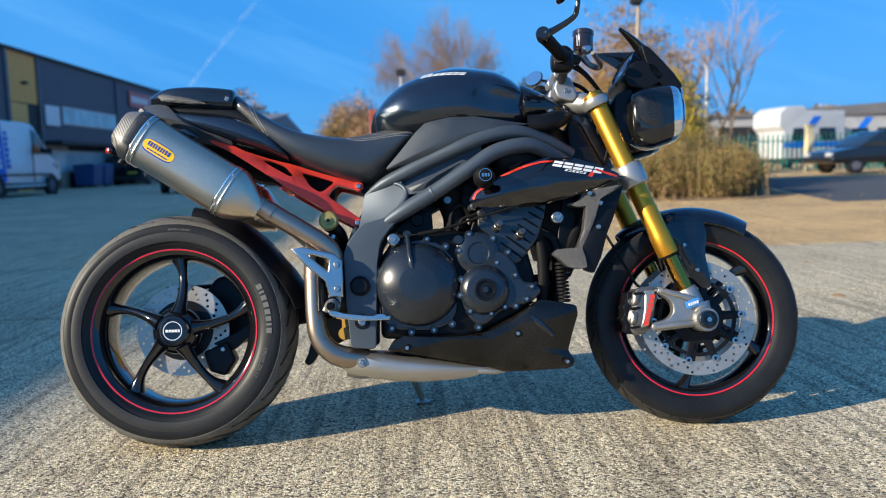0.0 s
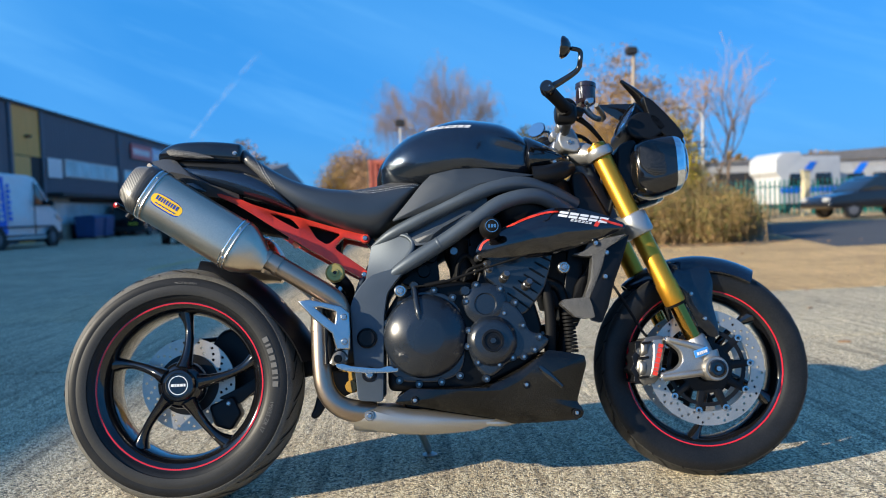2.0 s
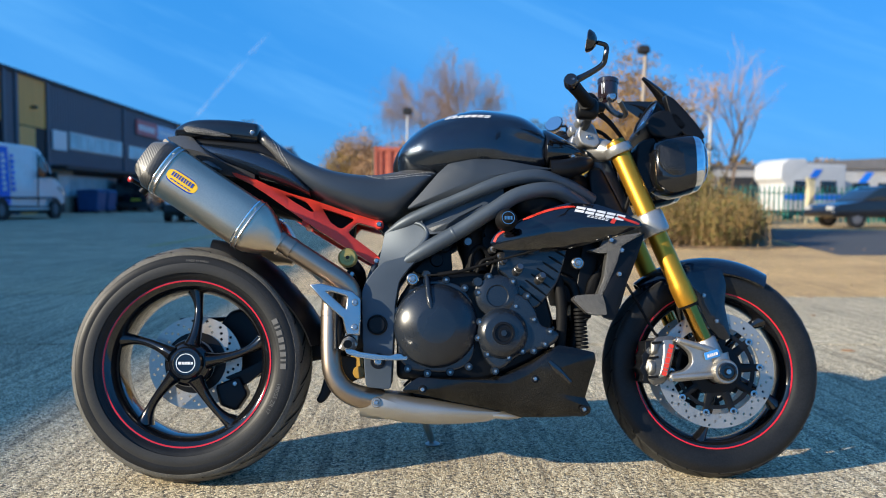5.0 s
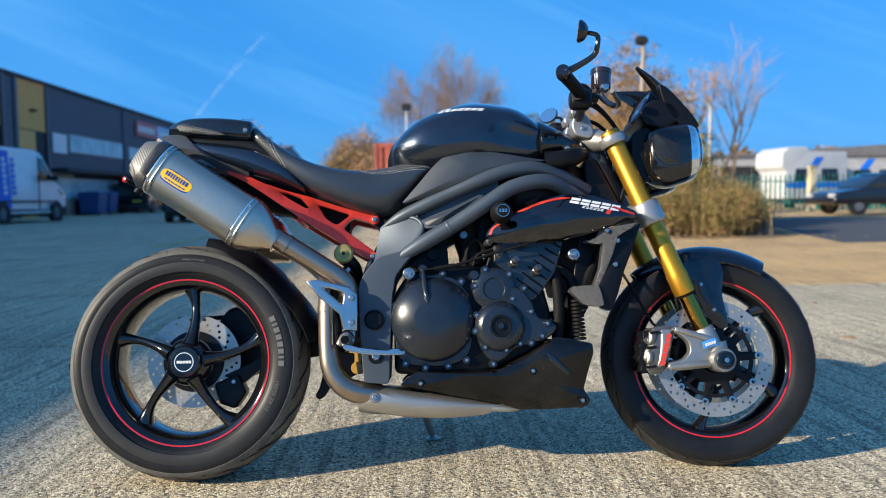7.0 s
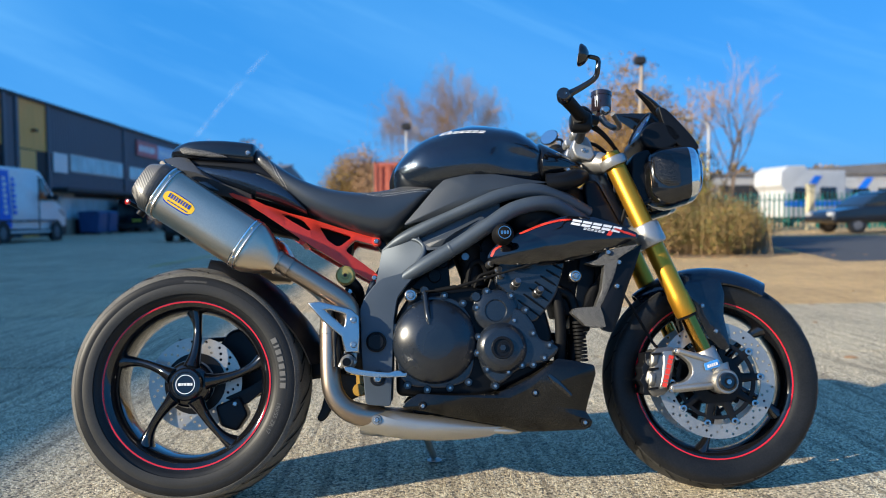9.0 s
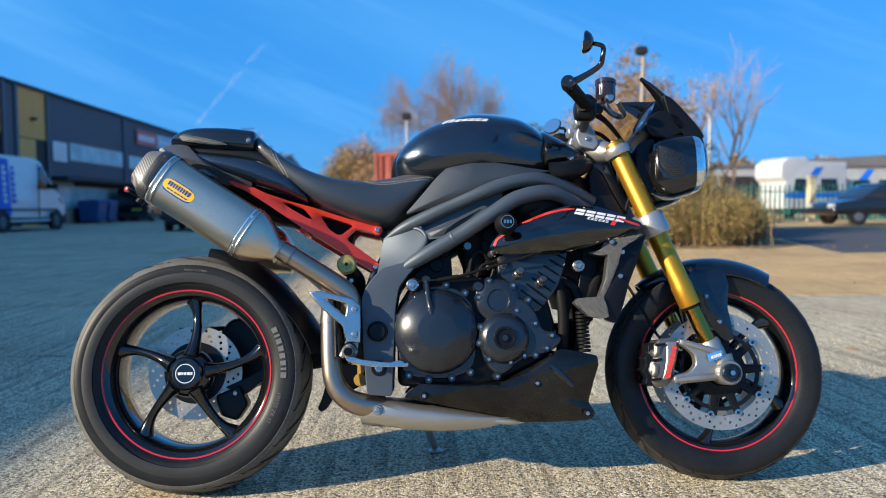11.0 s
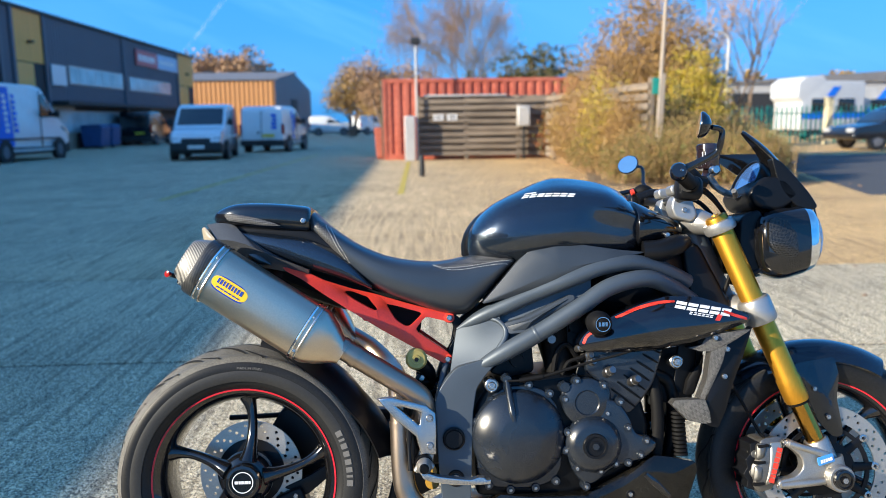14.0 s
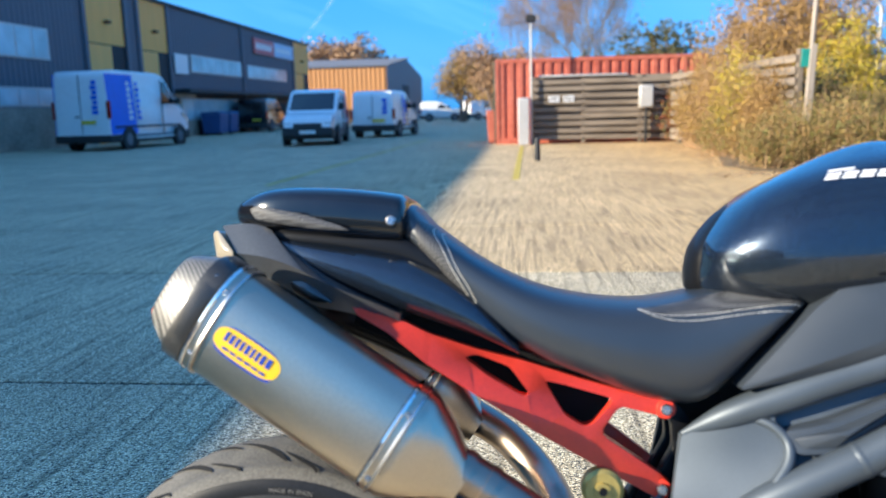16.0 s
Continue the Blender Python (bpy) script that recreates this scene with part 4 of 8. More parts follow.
for k, x in enumerate((0.04, 1.48, 3.08, 4.85)):
    part("post", slabx(x - 0.06, x + 0.06, 0.02, 0.13, 0, 1.92, 0.012), PLANK, fence)
for i in range(9):
    z = 0.12 + 0.198 * i
    for x0, x1 in ((0.0, 1.49), (1.49, 3.09), (3.09, 5.25)):
        sag = rnd.uniform(-0.012, 0.012)
        part("slat", turned(slabx(x0 + 0.01, x1 - 0.01, -0.02, 0.02, z, z + 0.125, 0.005), Matrix.Rotation(rnd.uniform(-0.006, 0.006), 4, "Y") @ Matrix.Translation((0, 0, sag))), PLANK, fence)
for i in range(9):
    z = 0.22 + 0.198 * i
    for x0, x1 in ((0.0, 2.6), (2.6, 5.25)):
        part("back_slat", slabx(x0, x1, 0.14, 0.17, z - 0.02, z + 0.115, 0.004), PLANK, fence)
part("top_board", slabx(0.2, 2.7, -0.05, 0.09, 1.90, 1.96, 0.01), GALV, fence)
for x in (0.48, 0.90):
    sg = tagged(part("notice_plate", slabx(0.6 + x, 0.6 + x + 0.30, 21.96, 21.975, 1.19, 1.37, 0.003), WHITE), "small white notice plate on the slatted fence", "sign", "notices on the fence")
    part("notice_bars", merge(*[slabx(0.6 + x + 0.03, 0.6 + x + 0.25, 21.954, 21.96, 1.23 + 0.045 * i, 1.25 + 0.045 * i) for i in range(3)]), VANTRIM, sg)
cab = tagged(part("meter_cabinet", slabx(3.62, 4.0, 21.72, 21.97, 0.98, 1.60, 0.02), GALV), "pale grey meter cabinet hung on the fence", "cabinet")
part("cabinet_door", slabx(3.65, 3.97, 21.705, 21.72, 1.02, 1.56, 0.005), GALV, cab)
part("cable_duct", slabx(3.78, 3.86, 21.80, 21.90, 0.0, 0.99, 0.01), VANTRIM, cab)
tagged(part("service_pillar", slabx(0.20, 0.52, 21.6, 21.95, 0.0, 1.34, 0.02), GALV), "pale grey service pillar beside the container", "cabinet")
fl = thing("flood_lamp", "small flood lamp on a slim steel post", "lamp", pose(0.58, 21.85, 0))
part("post", lathe([(0, 0), (0.034, 0), (0.030, 3.45), (0, 3.45)], 14, (0, 0, 0), (0, 0, 1)), GALV, fl)
part("lamp_head", block(-0.14, 0.14, -0.16, 0.08, 3.42, 3.62, 0.03), VANTRIM, fl)
tagged(part("bollard", lathe([(0, 0), (0.07, 0), (0.055, 0.40), (0.04, 0.45), (0, 0.46)], 18, (0.62, 15.0, 0), (0, 0, 1)), VANTRIM), "short dark steel bollard on the concrete", "bollard")
rb = tagged(part("road_barrier", slab([(-0.72, 0.0), (-0.78, 1.0), (-0.52, 1.0), (-0.5, 0.0)], 23.2, 23.9, 0.03, 0.03), CONTAINER), "red plastic road barrier beside the container", "barrier")

back_fence = thing("slatted_fence", "weathered slatted fence running back to the container, half overgrown", "fence", pose(5.02, 13.25, 0, 0, 0, 94))
for x in (0.06, 1.9, 3.8, 5.7, 7.6):
    part("post", slabx(x - 0.05, x + 0.05, -0.12, -0.02, 0, 1.95, 0.01), PLANK, back_fence)
for i in range(9):
    for x0, x1 in ((0.0, 1.9), (1.9, 3.8), (3.8, 5.7), (5.7, 8.2)):
        z = 0.14 + 0.20 * i + rnd.uniform(-0.02, 0.02)
        part("slat", turned(slabx(x0 + 0.01, x1 - 0.01, 0.0, 0.03, z, z + 0.13, 0.005), Matrix.Rotation(rnd.uniform(-0.008, 0.008), 4, "Y")), PLANK, back_fence)

# -- leaning pole with a green sign --
pole = thing("utility_pole", "pale leaning utility pole among the bushes", "pole", pose(5.13, 13.1, 0, 0, 1.9, 0))
part("shaft", lathe([(0, 0), (0.046, 0), (0.034, 3.72), (0, 3.72)], 18, (0, 0, 0), (0, 0, 1)), POLEWOOD, pole)
part("green_plate", slabx(-0.19, -0.06, -0.11, -0.09, 1.62, 1.92, 0.005), GREENFENCE, pole, "small green plate")
part("timber_brace", slabx(-0.06, 0.05, -0.13, -0.05, 0, 2.0, 0.01), POLEWOOD, pole)
part("stay_wire", tube([(0, 0, 3.6), (-0.25, 0.3, 3.2), (-0.6, 1.0, 3.4)], 0.006, 6), VANTRIM, pole)
part("lamp_head", block(-0.16, 0.06, -0.10, 0.10, 3.70, 3.86, 0.03), VANTRIM, pole)

# -- green fence, caravans, lamp post and low sheds across the lane --
gf = thing("palisade_fence", "green palisade fence across the lane", "fence", pose(12.6, 30.2, 0))
for i in range(64):
    x = 0.21 * i
    part("pale", slab([(x, 0.05), (x, 1.50), (x + 0.035, 1.60), (x + 0.07, 1.50), (x + 0.07, 0.05)], -0.012, 0.012, 0), GREENFENCE, gf)
for z in (0.35, 1.25):
    part("rail", slabx(0, 13.4, 0.015, 0.06, z, z + 0.05), GREENFENCE, gf)
for i in range(6):
    part("post", slabx(2.6 * i, 2.6 * i + 0.08, 0.06, 0.14, 0, 1.6), GREENFENCE, gf)
gp = thing("gate_post", "thick cream painted gate post", "post", pose(17.45, 29.6, 0))
part("shaft", slabx(-0.14, 0.14, -0.14, 0.14, 0, 1.86, 0.02), CREAM, gp)
part("cap", slabx(-0.17, 0.17, -0.17, 0.17, 1.86, 1.92, 0.01), CREAM, gp)


def caravan(label, m, length, high, paint):
    c = thing("caravan", label, "caravan", m, "caravans behind the green fence")
    part("shell", slab([(0.0, 0.5), (0.0, high * 0.60), (-0.25, high * 0.68), (-0.22, high * 0.90), (0.15, high - 0.02), (1.1, high), (1.25, high - 0.22), (length, high - 0.26), (length, 0.5)], -1.1, 1.1, 0.05, 0.07), paint, c)
    part("blue_stripe", slab([(0.02, 1.02), (0.03, 1.28), (length - 0.03, 1.28), (length - 0.02, 1.02)], -1.112, -1.09, 0.0), VANBLUE, c)
    for x in ((0.5, 1.9) if length < 4 else (0.9, 2.2, length - 1.4)):
        part("window", slab([(x, 1.35), (x, 1.95), (x + 0.85, 1.95), (x + 0.85, 1.35)], -1.13, -1.09, 0.01, 0.06), CARGLASS, c)
    part("blue_flash", slab([(0.4, 1.0), (1.6, 2.5), (2.0, 2.5), (0.9, 1.0)], -1.115, -1.09, 0.0), VANBLUE, c)
    part("skirt", slab([(0.2, 0.25), (0.2, 0.52), (length - 0.2, 0.52), (length - 0.2, 0.25)], -1.05, 1.05, 0.02), VANTRIM, c)
    for s in (-1, 1):
        wheel_at(c, length * 0.5, s * 1.1 - (0.2 if s > 0 else 0), 0.33, 0.2, s)
    return c


caravan("white motor caravan with a blue flash", pose(18.6, 35.5, 0, 0, 0, 8), 3.3, 3.0, CARAVAN)
caravan("long grey caravan parked behind the green fence", pose(23.0, 38.5, 0, 0, 0, -4), 5.4, 2.5, GALV)
caravan("white caravan at the end of the row", pose(30.5, 36.0, 0, 0, 0, 3), 6.0, 2.7, CARAVAN)
shed = thing("low_warehouse", "low pale grey warehouse across the lane", "building", pose(24, 60, 0))
part("wall", slabx(0, 44, 0, 14, 0, 3.8), GALV, shed)
part("roof", slab([(-0.3, 3.8), (22, 5.0), (44.3, 3.8)], -0.3, 14.3, 0.0), ROOF, shed)
for i in range(6):
    part("door", slabx(2 + 7 * i, 6 + 7 * i, -0.04, 0.0, 0, 3.0), DARKDOOR, shed)
lp2 = thing("street_lamp", "slim street lamp with a curved arm", "street lamp", pose(10.9, 24.0, 0) @ Matrix.Diagonal((1, 1, 0.84, 1)))
part("column", tube([(0, 0, 0), (0, 0, 3.4), (0, 0, 4.3), (-0.15, 0, 4.6), (-0.6, 0, 4.75)], [0.06, 0.05, 0.045, 0.04, 0.03], 10), GALV, lp2)
part("lamp_head", block(-0.95, -0.55, -0.1, 0.1, 4.68, 4.82, 0.03), GALV, lp2)


# -- trees and bushes --
def sticks(segments, sides=5):
    """Tapered sticks from (start, end, start radius, end radius)."""
    vs, fs = [], []
    for a, b, ra, rb in segments:
        d = (b - a).normalized()
        u = d.cross(Vector((0.3, 0.9, 0.2))).normalized()
        w = d.cross(u)
        k = len(vs)
        for p, r in ((a, ra), (b, rb)):
            vs += [tuple(p + r * (u * math.cos(2 * math.pi * j / sides) + w * math.sin(2 * math.pi * j / sides))) for j in range(sides)]
        fs += [(k + j, k + (j + 1) % sides, k + sides + (j + 1) % sides, k + sides + j) for j in range(sides)]
    me = bpy.data.meshes.new("sticks")
    me.from_pydata(vs, [], fs)
    bm = bmesh.new()
    bm.from_mesh(me)
    bpy.data.meshes.remove(me)
    return bm


def foliage(places, size, rng, flat_share=0.5):
    vs, fs = [], []
    for p in places:
        s = size * rng.uniform(0.6, 1.35)
        u = Vector((rng.gauss(0, 1), rng.gauss(0, 1), rng.gauss(0, 1))).normalized()
        w = u.cross(Vector((rng.gauss(0, 1), rng.gauss(0, 1), rng.gauss(0, 1)))).normalized()
        k = len(vs)
        bend = u.cross(w) * s * 0.25
        vs += [tuple(p - u * s), tuple(p - w * s * 0.45 + bend), tuple(p + u * s), tuple(p + w * s * 0.45 + bend)]
        fs.append((k, k + 1, k + 2, k + 3))
    me = bpy.data.meshes.new("leaves")
    me.from_pydata(vs, [], fs)
    bm = bmesh.new()
    bm.from_mesh(me)
    bpy.data.meshes.remove(me)
    return bm


def limbs(rng, start, way, length, radius, levels, spread, droop=0.0, splits=(2, 4)):
    """Branches grown from one stem; returns the sticks and the twig tips."""
    segs, tips = [], []
    def grow(p, d, ln, r, lv):
        steps = 4
        for i in range(steps):
            d = (d + Vector((rng.gauss(0, 0.09), rng.gauss(0, 0.09), rng.gauss(0, 0.06) - droop * (levels - lv) / levels))).normalized()
            q = p + d * ln / steps
            segs.append((p, q, r * (1 - 0.12 * i), r * (1 - 0.12 * (i + 1))))
            p = q
            if lv > 0 and i > 0:
                for _ in range(rng.randint(*splits) // 2 + (1 if i == 3 else 0)):
                    side = Vector((rng.gauss(0, 1), rng.gauss(0, 1), rng.gauss(0.15, 0.5)))
                    side = (side - d * side.dot(d)).normalized()
                    grow(p, (d + side * spread * rng.uniform(0.6, 1.3)).normalized(), ln * rng.uniform(0.45, 0.68), r * 0.5, lv - 1)
            if lv == 0:
                tips.append(p)
    grow(Vector(start), Vector(way), length, radius, levels)
    return segs, tips


def tree(label, m, seed, high, radius, levels, spread, leaf, leaf_size, per_tip, droop=0.0, bark=None, stems=1, fuzz=0.12, weep=0.0):
    rng = random.Random(seed)
    t = thing("tree", label, "tree", m)
    segs, tips = [], []
    for k in range(stems):
        w = Vector((rng.gauss(0, 0.12) if stems > 1 else 0, rng.gauss(0, 0.12) if stems > 1 else 0, 1))
        a, b = limbs(rng, (0.25 * k, 0.1 * k, -0.05), w, high * 0.55, radius, levels, spread, droop)
        segs += a
        tips += b
    if weep:
        for p in list(tips)[::6]:
            d = Vector((rng.gauss(0, 0.25), rng.gauss(0, 0.25), -0.2))
            ln = weep * rng.uniform(0.3, 1.0)
            for k in range(4):
                d = (d + Vector((rng.gauss(0, 0.08), rng.gauss(0, 0.08), -0.45))).normalized()
                q = p + d * ln / 4
                segs.append((p, q, 0.007 - 0.0012 * k, 0.0058 - 0.0012 * k))
                p = q
                tips.append(p)
    part("trunk", sticks([s for s in segs if s[2] > radius * 0.2]), bark or BARK, t)
    tagged(part("twig_mass", sticks([s for s in segs if s[2] <= radius * 0.2], 3), TWIG, t), "fine bare twigs", kind="stuff")
    if leaf:
        places = [p + Vector((rng.gauss(0, fuzz), rng.gauss(0, fuzz), rng.gauss(0, fuzz))) for p in tips for _ in range(per_tip)]
        tagged(part("crown", foliage(places, leaf_size, rng), leaf, t), kind="stuff")
    return t


def bush(label, m, seed, size, stems, leaf, leaf_size, count, twig=1.0):
    """A mound of thin stems and many small leaves; size: half width, half depth, height."""
    rng = random.Random(seed)
    t = thing("bush", label, "bush", m)
    segs, places = [], []
    sx, sy, sz = size
    for _ in range(stems):
        a, r = rng.uniform(0, 6.283), math.sqrt(rng.random())
        foot = Vector((sx * 0.7 * r * math.cos(a), sy * 0.7 * r * math.sin(a), 0))
        lim = max(0.25, 1 - 0.55 * r * r) * rng.uniform(0.6, 1.05)
        tipv = Vector((foot.x * 1.35 + rng.gauss(0, 0.12 * sx), foot.y * 1.35 + rng.gauss(0, 0.12 * sy), sz * lim))
        prev, rad = foot, 0.010 * twig
        for k in range(1, 6):
            f = k / 5
            q = foot.lerp(tipv, f) + Vector((rng.gauss(0, 0.05), rng.gauss(0, 0.05), 0)) * sx
            segs.append((prev, q, rad, rad * 0.75))
            rad *= 0.75
            for _ in range(3):
                e = q + Vector((rng.gauss(0, 0.16), rng.gauss(0, 0.16), abs(rng.gauss(0.05, 0.16)))) * (0.5 + 0.25 * sz)
                segs.append((q, e, rad * 0.6, rad * 0.3))
                for _ in range(max(1, count // (stems * 15))):
                    if f > 0.3 or rng.random() < 0.5:
                        places.append(q.lerp(e, rng.random()) + Vector((rng.gauss(0, 0.05), rng.gauss(0, 0.05), rng.gauss(0, 0.05))))
            prev = q
    for p in places:
        p.z = max(p.z, 0.02)
    tagged(part("stem_mass", sticks(segs, 3), TWIG, t), kind="stuff")
    tagged(part("leaves", foliage(places, leaf_size, rng), leaf, t), kind="stuff")
    return t


bush("tall domed thicket of bare brown twigs with ochre leaves", pose(6.5, 18.3, 0), 1, (1.9, 1.8, 4.45), 640, LEAF_OCHRE, 0.040, 60000, 1.2)
bush("brambles arching over the slatted fence", pose(4.95, 17.2, 0), 2, (0.75, 2.2, 2.9), 200, LEAF_OCHRE, 0.024, 9000, 1.1)
bush("dense ochre brambles burying the slatted fence", pose(4.75, 18.2, 0), 8, (0.62, 3.2, 2.15), 260, LEAF_HEDGE, 0.030, 26000, 0.9)
bush("rusty brambles spilling onto the concrete", pose(4.55, 15.4, 0), 9, (0.50, 2.0, 1.30), 150, LEAF_LOW, 0.026, 15000, 0.8)
bush("ochre bramble mound in front of the fence", pose(4.70, 13.9, 0), 12, (0.42, 0.8, 1.72), 130, LEAF_OCHRE, 0.026, 14000, 0.8)
bush("yellow-leaved bush by the pole", pose(6.75, 15.6, 0), 3, (0.75, 0.8, 2.75), 120, LEAF_YELLOW, 0.032, 20000)
bush("dark evergreen shrub under the yellow bush", pose(5.85, 14.2, 0), 6, (0.45, 0.6, 1.75), 60, LEAF_DARK, 0.035, 9000)
bush("yellow-leaved climber hanging over the fence", pose(4.62, 15.4, 0), 4, (0.42, 1.3, 2.25), 70, LEAF_YELLOW, 0.028, 7000)
bush("rust-leaved shrub behind the scrub", pose(8.6, 19.5, 0), 7, (0.9, 0.8, 2.7), 60, LEAF_RUST, 0.04, 6000)
for i, (x, y, s, h) in enumerate(((4.55, 12.3, 0.7, 0.95), (5.4, 12.0, 0.8, 1.1), (6.3, 11.8, 0.75, 1.0), (6.9, 12.6, 0.7, 0.95), (5.6, 13.0, 0.9, 1.35), (7.3, 14.5, 0.9, 1.3))):
    low_bush = bush("low scrubby bush with green, olive and brown leaves", pose(x, y, 0), 10 + i, (s, 0.7, h), 130, LEAF_LOW, 0.021, 15000, 0.6)
    rng2 = random.Random(70 + i)
    reeds = []
    for _ in range(36):
        foot = Vector((rng2.uniform(-s, s), rng2.uniform(-0.6, 0.6), 0))
        top = foot + Vector((rng2.gauss(0, 0.12), rng2.gauss(0, 0.12), h * rng2.uniform(0.5, 1.15)))
        reeds.append((foot, top, 0.005, 0.002))
    tagged(part("dry_stalk_mass", sticks(reeds, 3), STALK, low_bush), kind="stuff")
bush("red and green creeper over the slatted fence", pose(5.0, 21.8, 0), 20, (0.8, 0.25, 1.8), 40, LEAF_CREEPER, 0.05, 4500, 0.7)
bush("tall dark evergreen hedge", pose(6.3, 33, 0), 21, (3.0, 1.6, 4.3), 220, LEAF_DARK, 0.075, 40000, 2)
bush("dark hedge behind the container", pose(3.2, 34, 0), 22, (2.2, 1.4, 3.2), 120, LEAF_DARK, 0.08, 16000, 2)
tree("bare birch tree with a few rust-coloured leaves", pose(4.1, 45, 0) @ Matrix.Diagonal((0.78, 0.78, 0.84, 1)), 31, 10.0, 0.080, 4, 0.46, LEAF_RUST, 0.040, 1, 0.03, BIRCHBARK, stems=4, fuzz=0.15, weep=2.6)
tree("spreading brown tree at the end of the yard", pose(-4.6, 62, 0), 32, 5.0, 0.2, 3, 1.1, LEAF_HEDGE, 0.09, 7, 0.0, stems=2, fuzz=0.35)
tree("rust-brown tree behind the container", pose(-1.6, 56, 0), 33, 5.4, 0.2, 3, 1.1, LEAF_RUST, 0.10, 9, 0.0, stems=2, fuzz=0.35)
tree("rust-brown tree behind the warehouse", pose(-22, 92, 0), 34, 9.5, 0.25, 3, 1.0, LEAF_RUST, 0.25, 5, 0.0, stems=2, fuzz=0.5)
tree("bare grey tree by the lane", pose(13.2, 28.5, 0), 35, 6.4, 0.055, 3, 0.5, None, 0, 0, 0.0, stems=2)
tree("bare grey tree near the street lamp", pose(11.4, 27.5, 0), 36, 5.6, 0.08, 3, 0.5, LEAF_RUST, 0.05, 1, 0.0, stems=2)
bush("small rust-brown tree crown over the fence", pose(10.8, 27.0, 0), 37, (1.3, 1.0, 3.0), 40, LEAF_RUST, 0.09, 4000, 1.5)
for i, x in enumerate((15, 24, 34, 45, 57, 70)):
    bush("brown hedgerow beyond the lane", pose(x, 66 + 4 * (i % 2) + 8, 0), 40 + i, (6.5, 3, 5.5), 60, LEAF_HEDGE, 0.3, 5000, 4)
for i, x in enumerate((-60, -44, -2, 6, 14)):
    bush("distant brown tree line", pose(x, 112 + 5 * (i % 2), 0), 50 + i, (7.5, 4, 7.0), 60, LEAF_HEDGE, 0.35, 5000, 4)

# -- leaves blown against the fence and the verge --
rng3 = random.Random(91)
litter = [Vector((rng3.uniform(0.7, 5.0), 21.75 - abs(rng3.gauss(0, 0.22)), 0.018)) for _ in range(420)] + [Vector((4.9 + rng3.gauss(0, 1.3), 11.05 + rng3.gauss(0, 0.35), 0.022)) for _ in range(380)] + [Vector((rng3.uniform(3.6, 4.6), rng3.uniform(12, 21), 0.02)) for _ in range(420)] + [Vector((rng3.gauss(3.5, 2.5), rng3.gauss(8.0, 2.2), 0.012)) for _ in range(160)]
drift = foliage(litter, 0.035, rng3)
for q in drift.verts:
    q.co.z = 0.006 + abs(q.co.z - 0.006) * 0.5
tagged(part("leaf_litter", drift, LEAF_RUST), "drift of dry fallen leaves along the fence and verge", "leaf litter", kind="stuff")

# -- a vapour trail high in the sky --
tagged(part("vapour_trail", tube([(-432, 1500, 126), (-390, 1500, 172), (-350, 1500, 220), (-300, 1500, 276), (-262, 1500, 318)], [1.5, 2.6, 3.2, 4.2, 2.0], 8, 40), TRAIL), "thin white vapour trail in the sky", "vapour trail", kind="structure")

# -- a dry leaf or two on the concrete --
for i, (x, y, a) in enumerate(((2.90, 1.83, 20), (1.72, 0.33, 80), (3.4, 3.1, 140), (-0.2, 2.6, 10))):
    lf = pillow([(-0.035, 0), (-0.01, 0.018), (0.02, 0.014), (0.045, 0.0), (0.018, -0.012), (-0.012, -0.016)], 0, 0.008, 0.002, 0.008, 3)
    tagged(part("fallen_leaf", turned(lf, pose(x, y, 0.004, -90, 0, 0) @ pose(0, 0, 0, 0, a, 0)), LEAF_RUST), "dry brown leaf lying on the concrete", "leaf", "fallen leaves")

# ---- the motorcycle: x ahead, z up along its own lean, y to its far side ----
bike = thing("motorcycle", "black naked sports motorcycle with red subframe leaning on its side stand", "motorcycle", pose(0, 0.012, 0.006, -10.8, 0, 0))
REAR, FRONT = Vector((0, 0, 0.312)), Vector((1.450, 0, 0.293))
STEER = Matrix.Translation(FRONT) @ Matrix.Rotation(radians(-5), 4, "Z") @ Matrix.Translation(-FRONT)

bolt_shape = lathe([(0, -0.006), (0.0028, -0.006), (0.0028, -0.0035), (0.005, -0.0035), (0.0058, -0.0042), (0.0066, -0.003), (0.0070, 0.002), (0, 0.002)], 14)
bolt_mesh = bpy.data.meshes.new("bolt")
bolt_shape.to_mesh(bolt_mesh)
bolt_shape.free()
bolt_mesh.materials.append(BOLTSTEEL)
bolt_mesh.polygons.foreach_set("use_smooth", [True] * len(bolt_mesh.polygons))
bolt_mesh.set_sharp_from_angle(angle=radians(30))


def bolt(parent, x, y, z, size=1.0, m=None):
    ob = new("bolt", bolt_mesh)
    ob.parent = parent
    ob.matrix_basis = (m or Matrix()) @ Matrix.Translation((x, y, z)) @ Matrix.Scale(size * 0.85, 4)
    return ob


def cling(bm, target, way, lift=0.0008):
    """Lays thin lettering or a stripe on the skin of another part, moved along a direction."""
    tree_of = BVHTree.FromPolygons([v.co for v in target.data.vertices], [p.vertices for p in target.data.polygons])
    d = Vector(way).normalized()
    bmesh.ops.subdivide_edges(bm, edges=bm.edges, cuts=1, use_grid_fill=True)
    astray = []
    for v in bm.verts:
        hit, normal, _, _ = tree_of.ray_cast(v.co - d * 0.4, d)
        if hit:
            v.co = hit + (normal if normal.dot(d) < 0 else -normal) * lift
        else:
            astray.append(v)
    bmesh.ops.delete(bm, geom=astray, context="VERTS")
    return bm


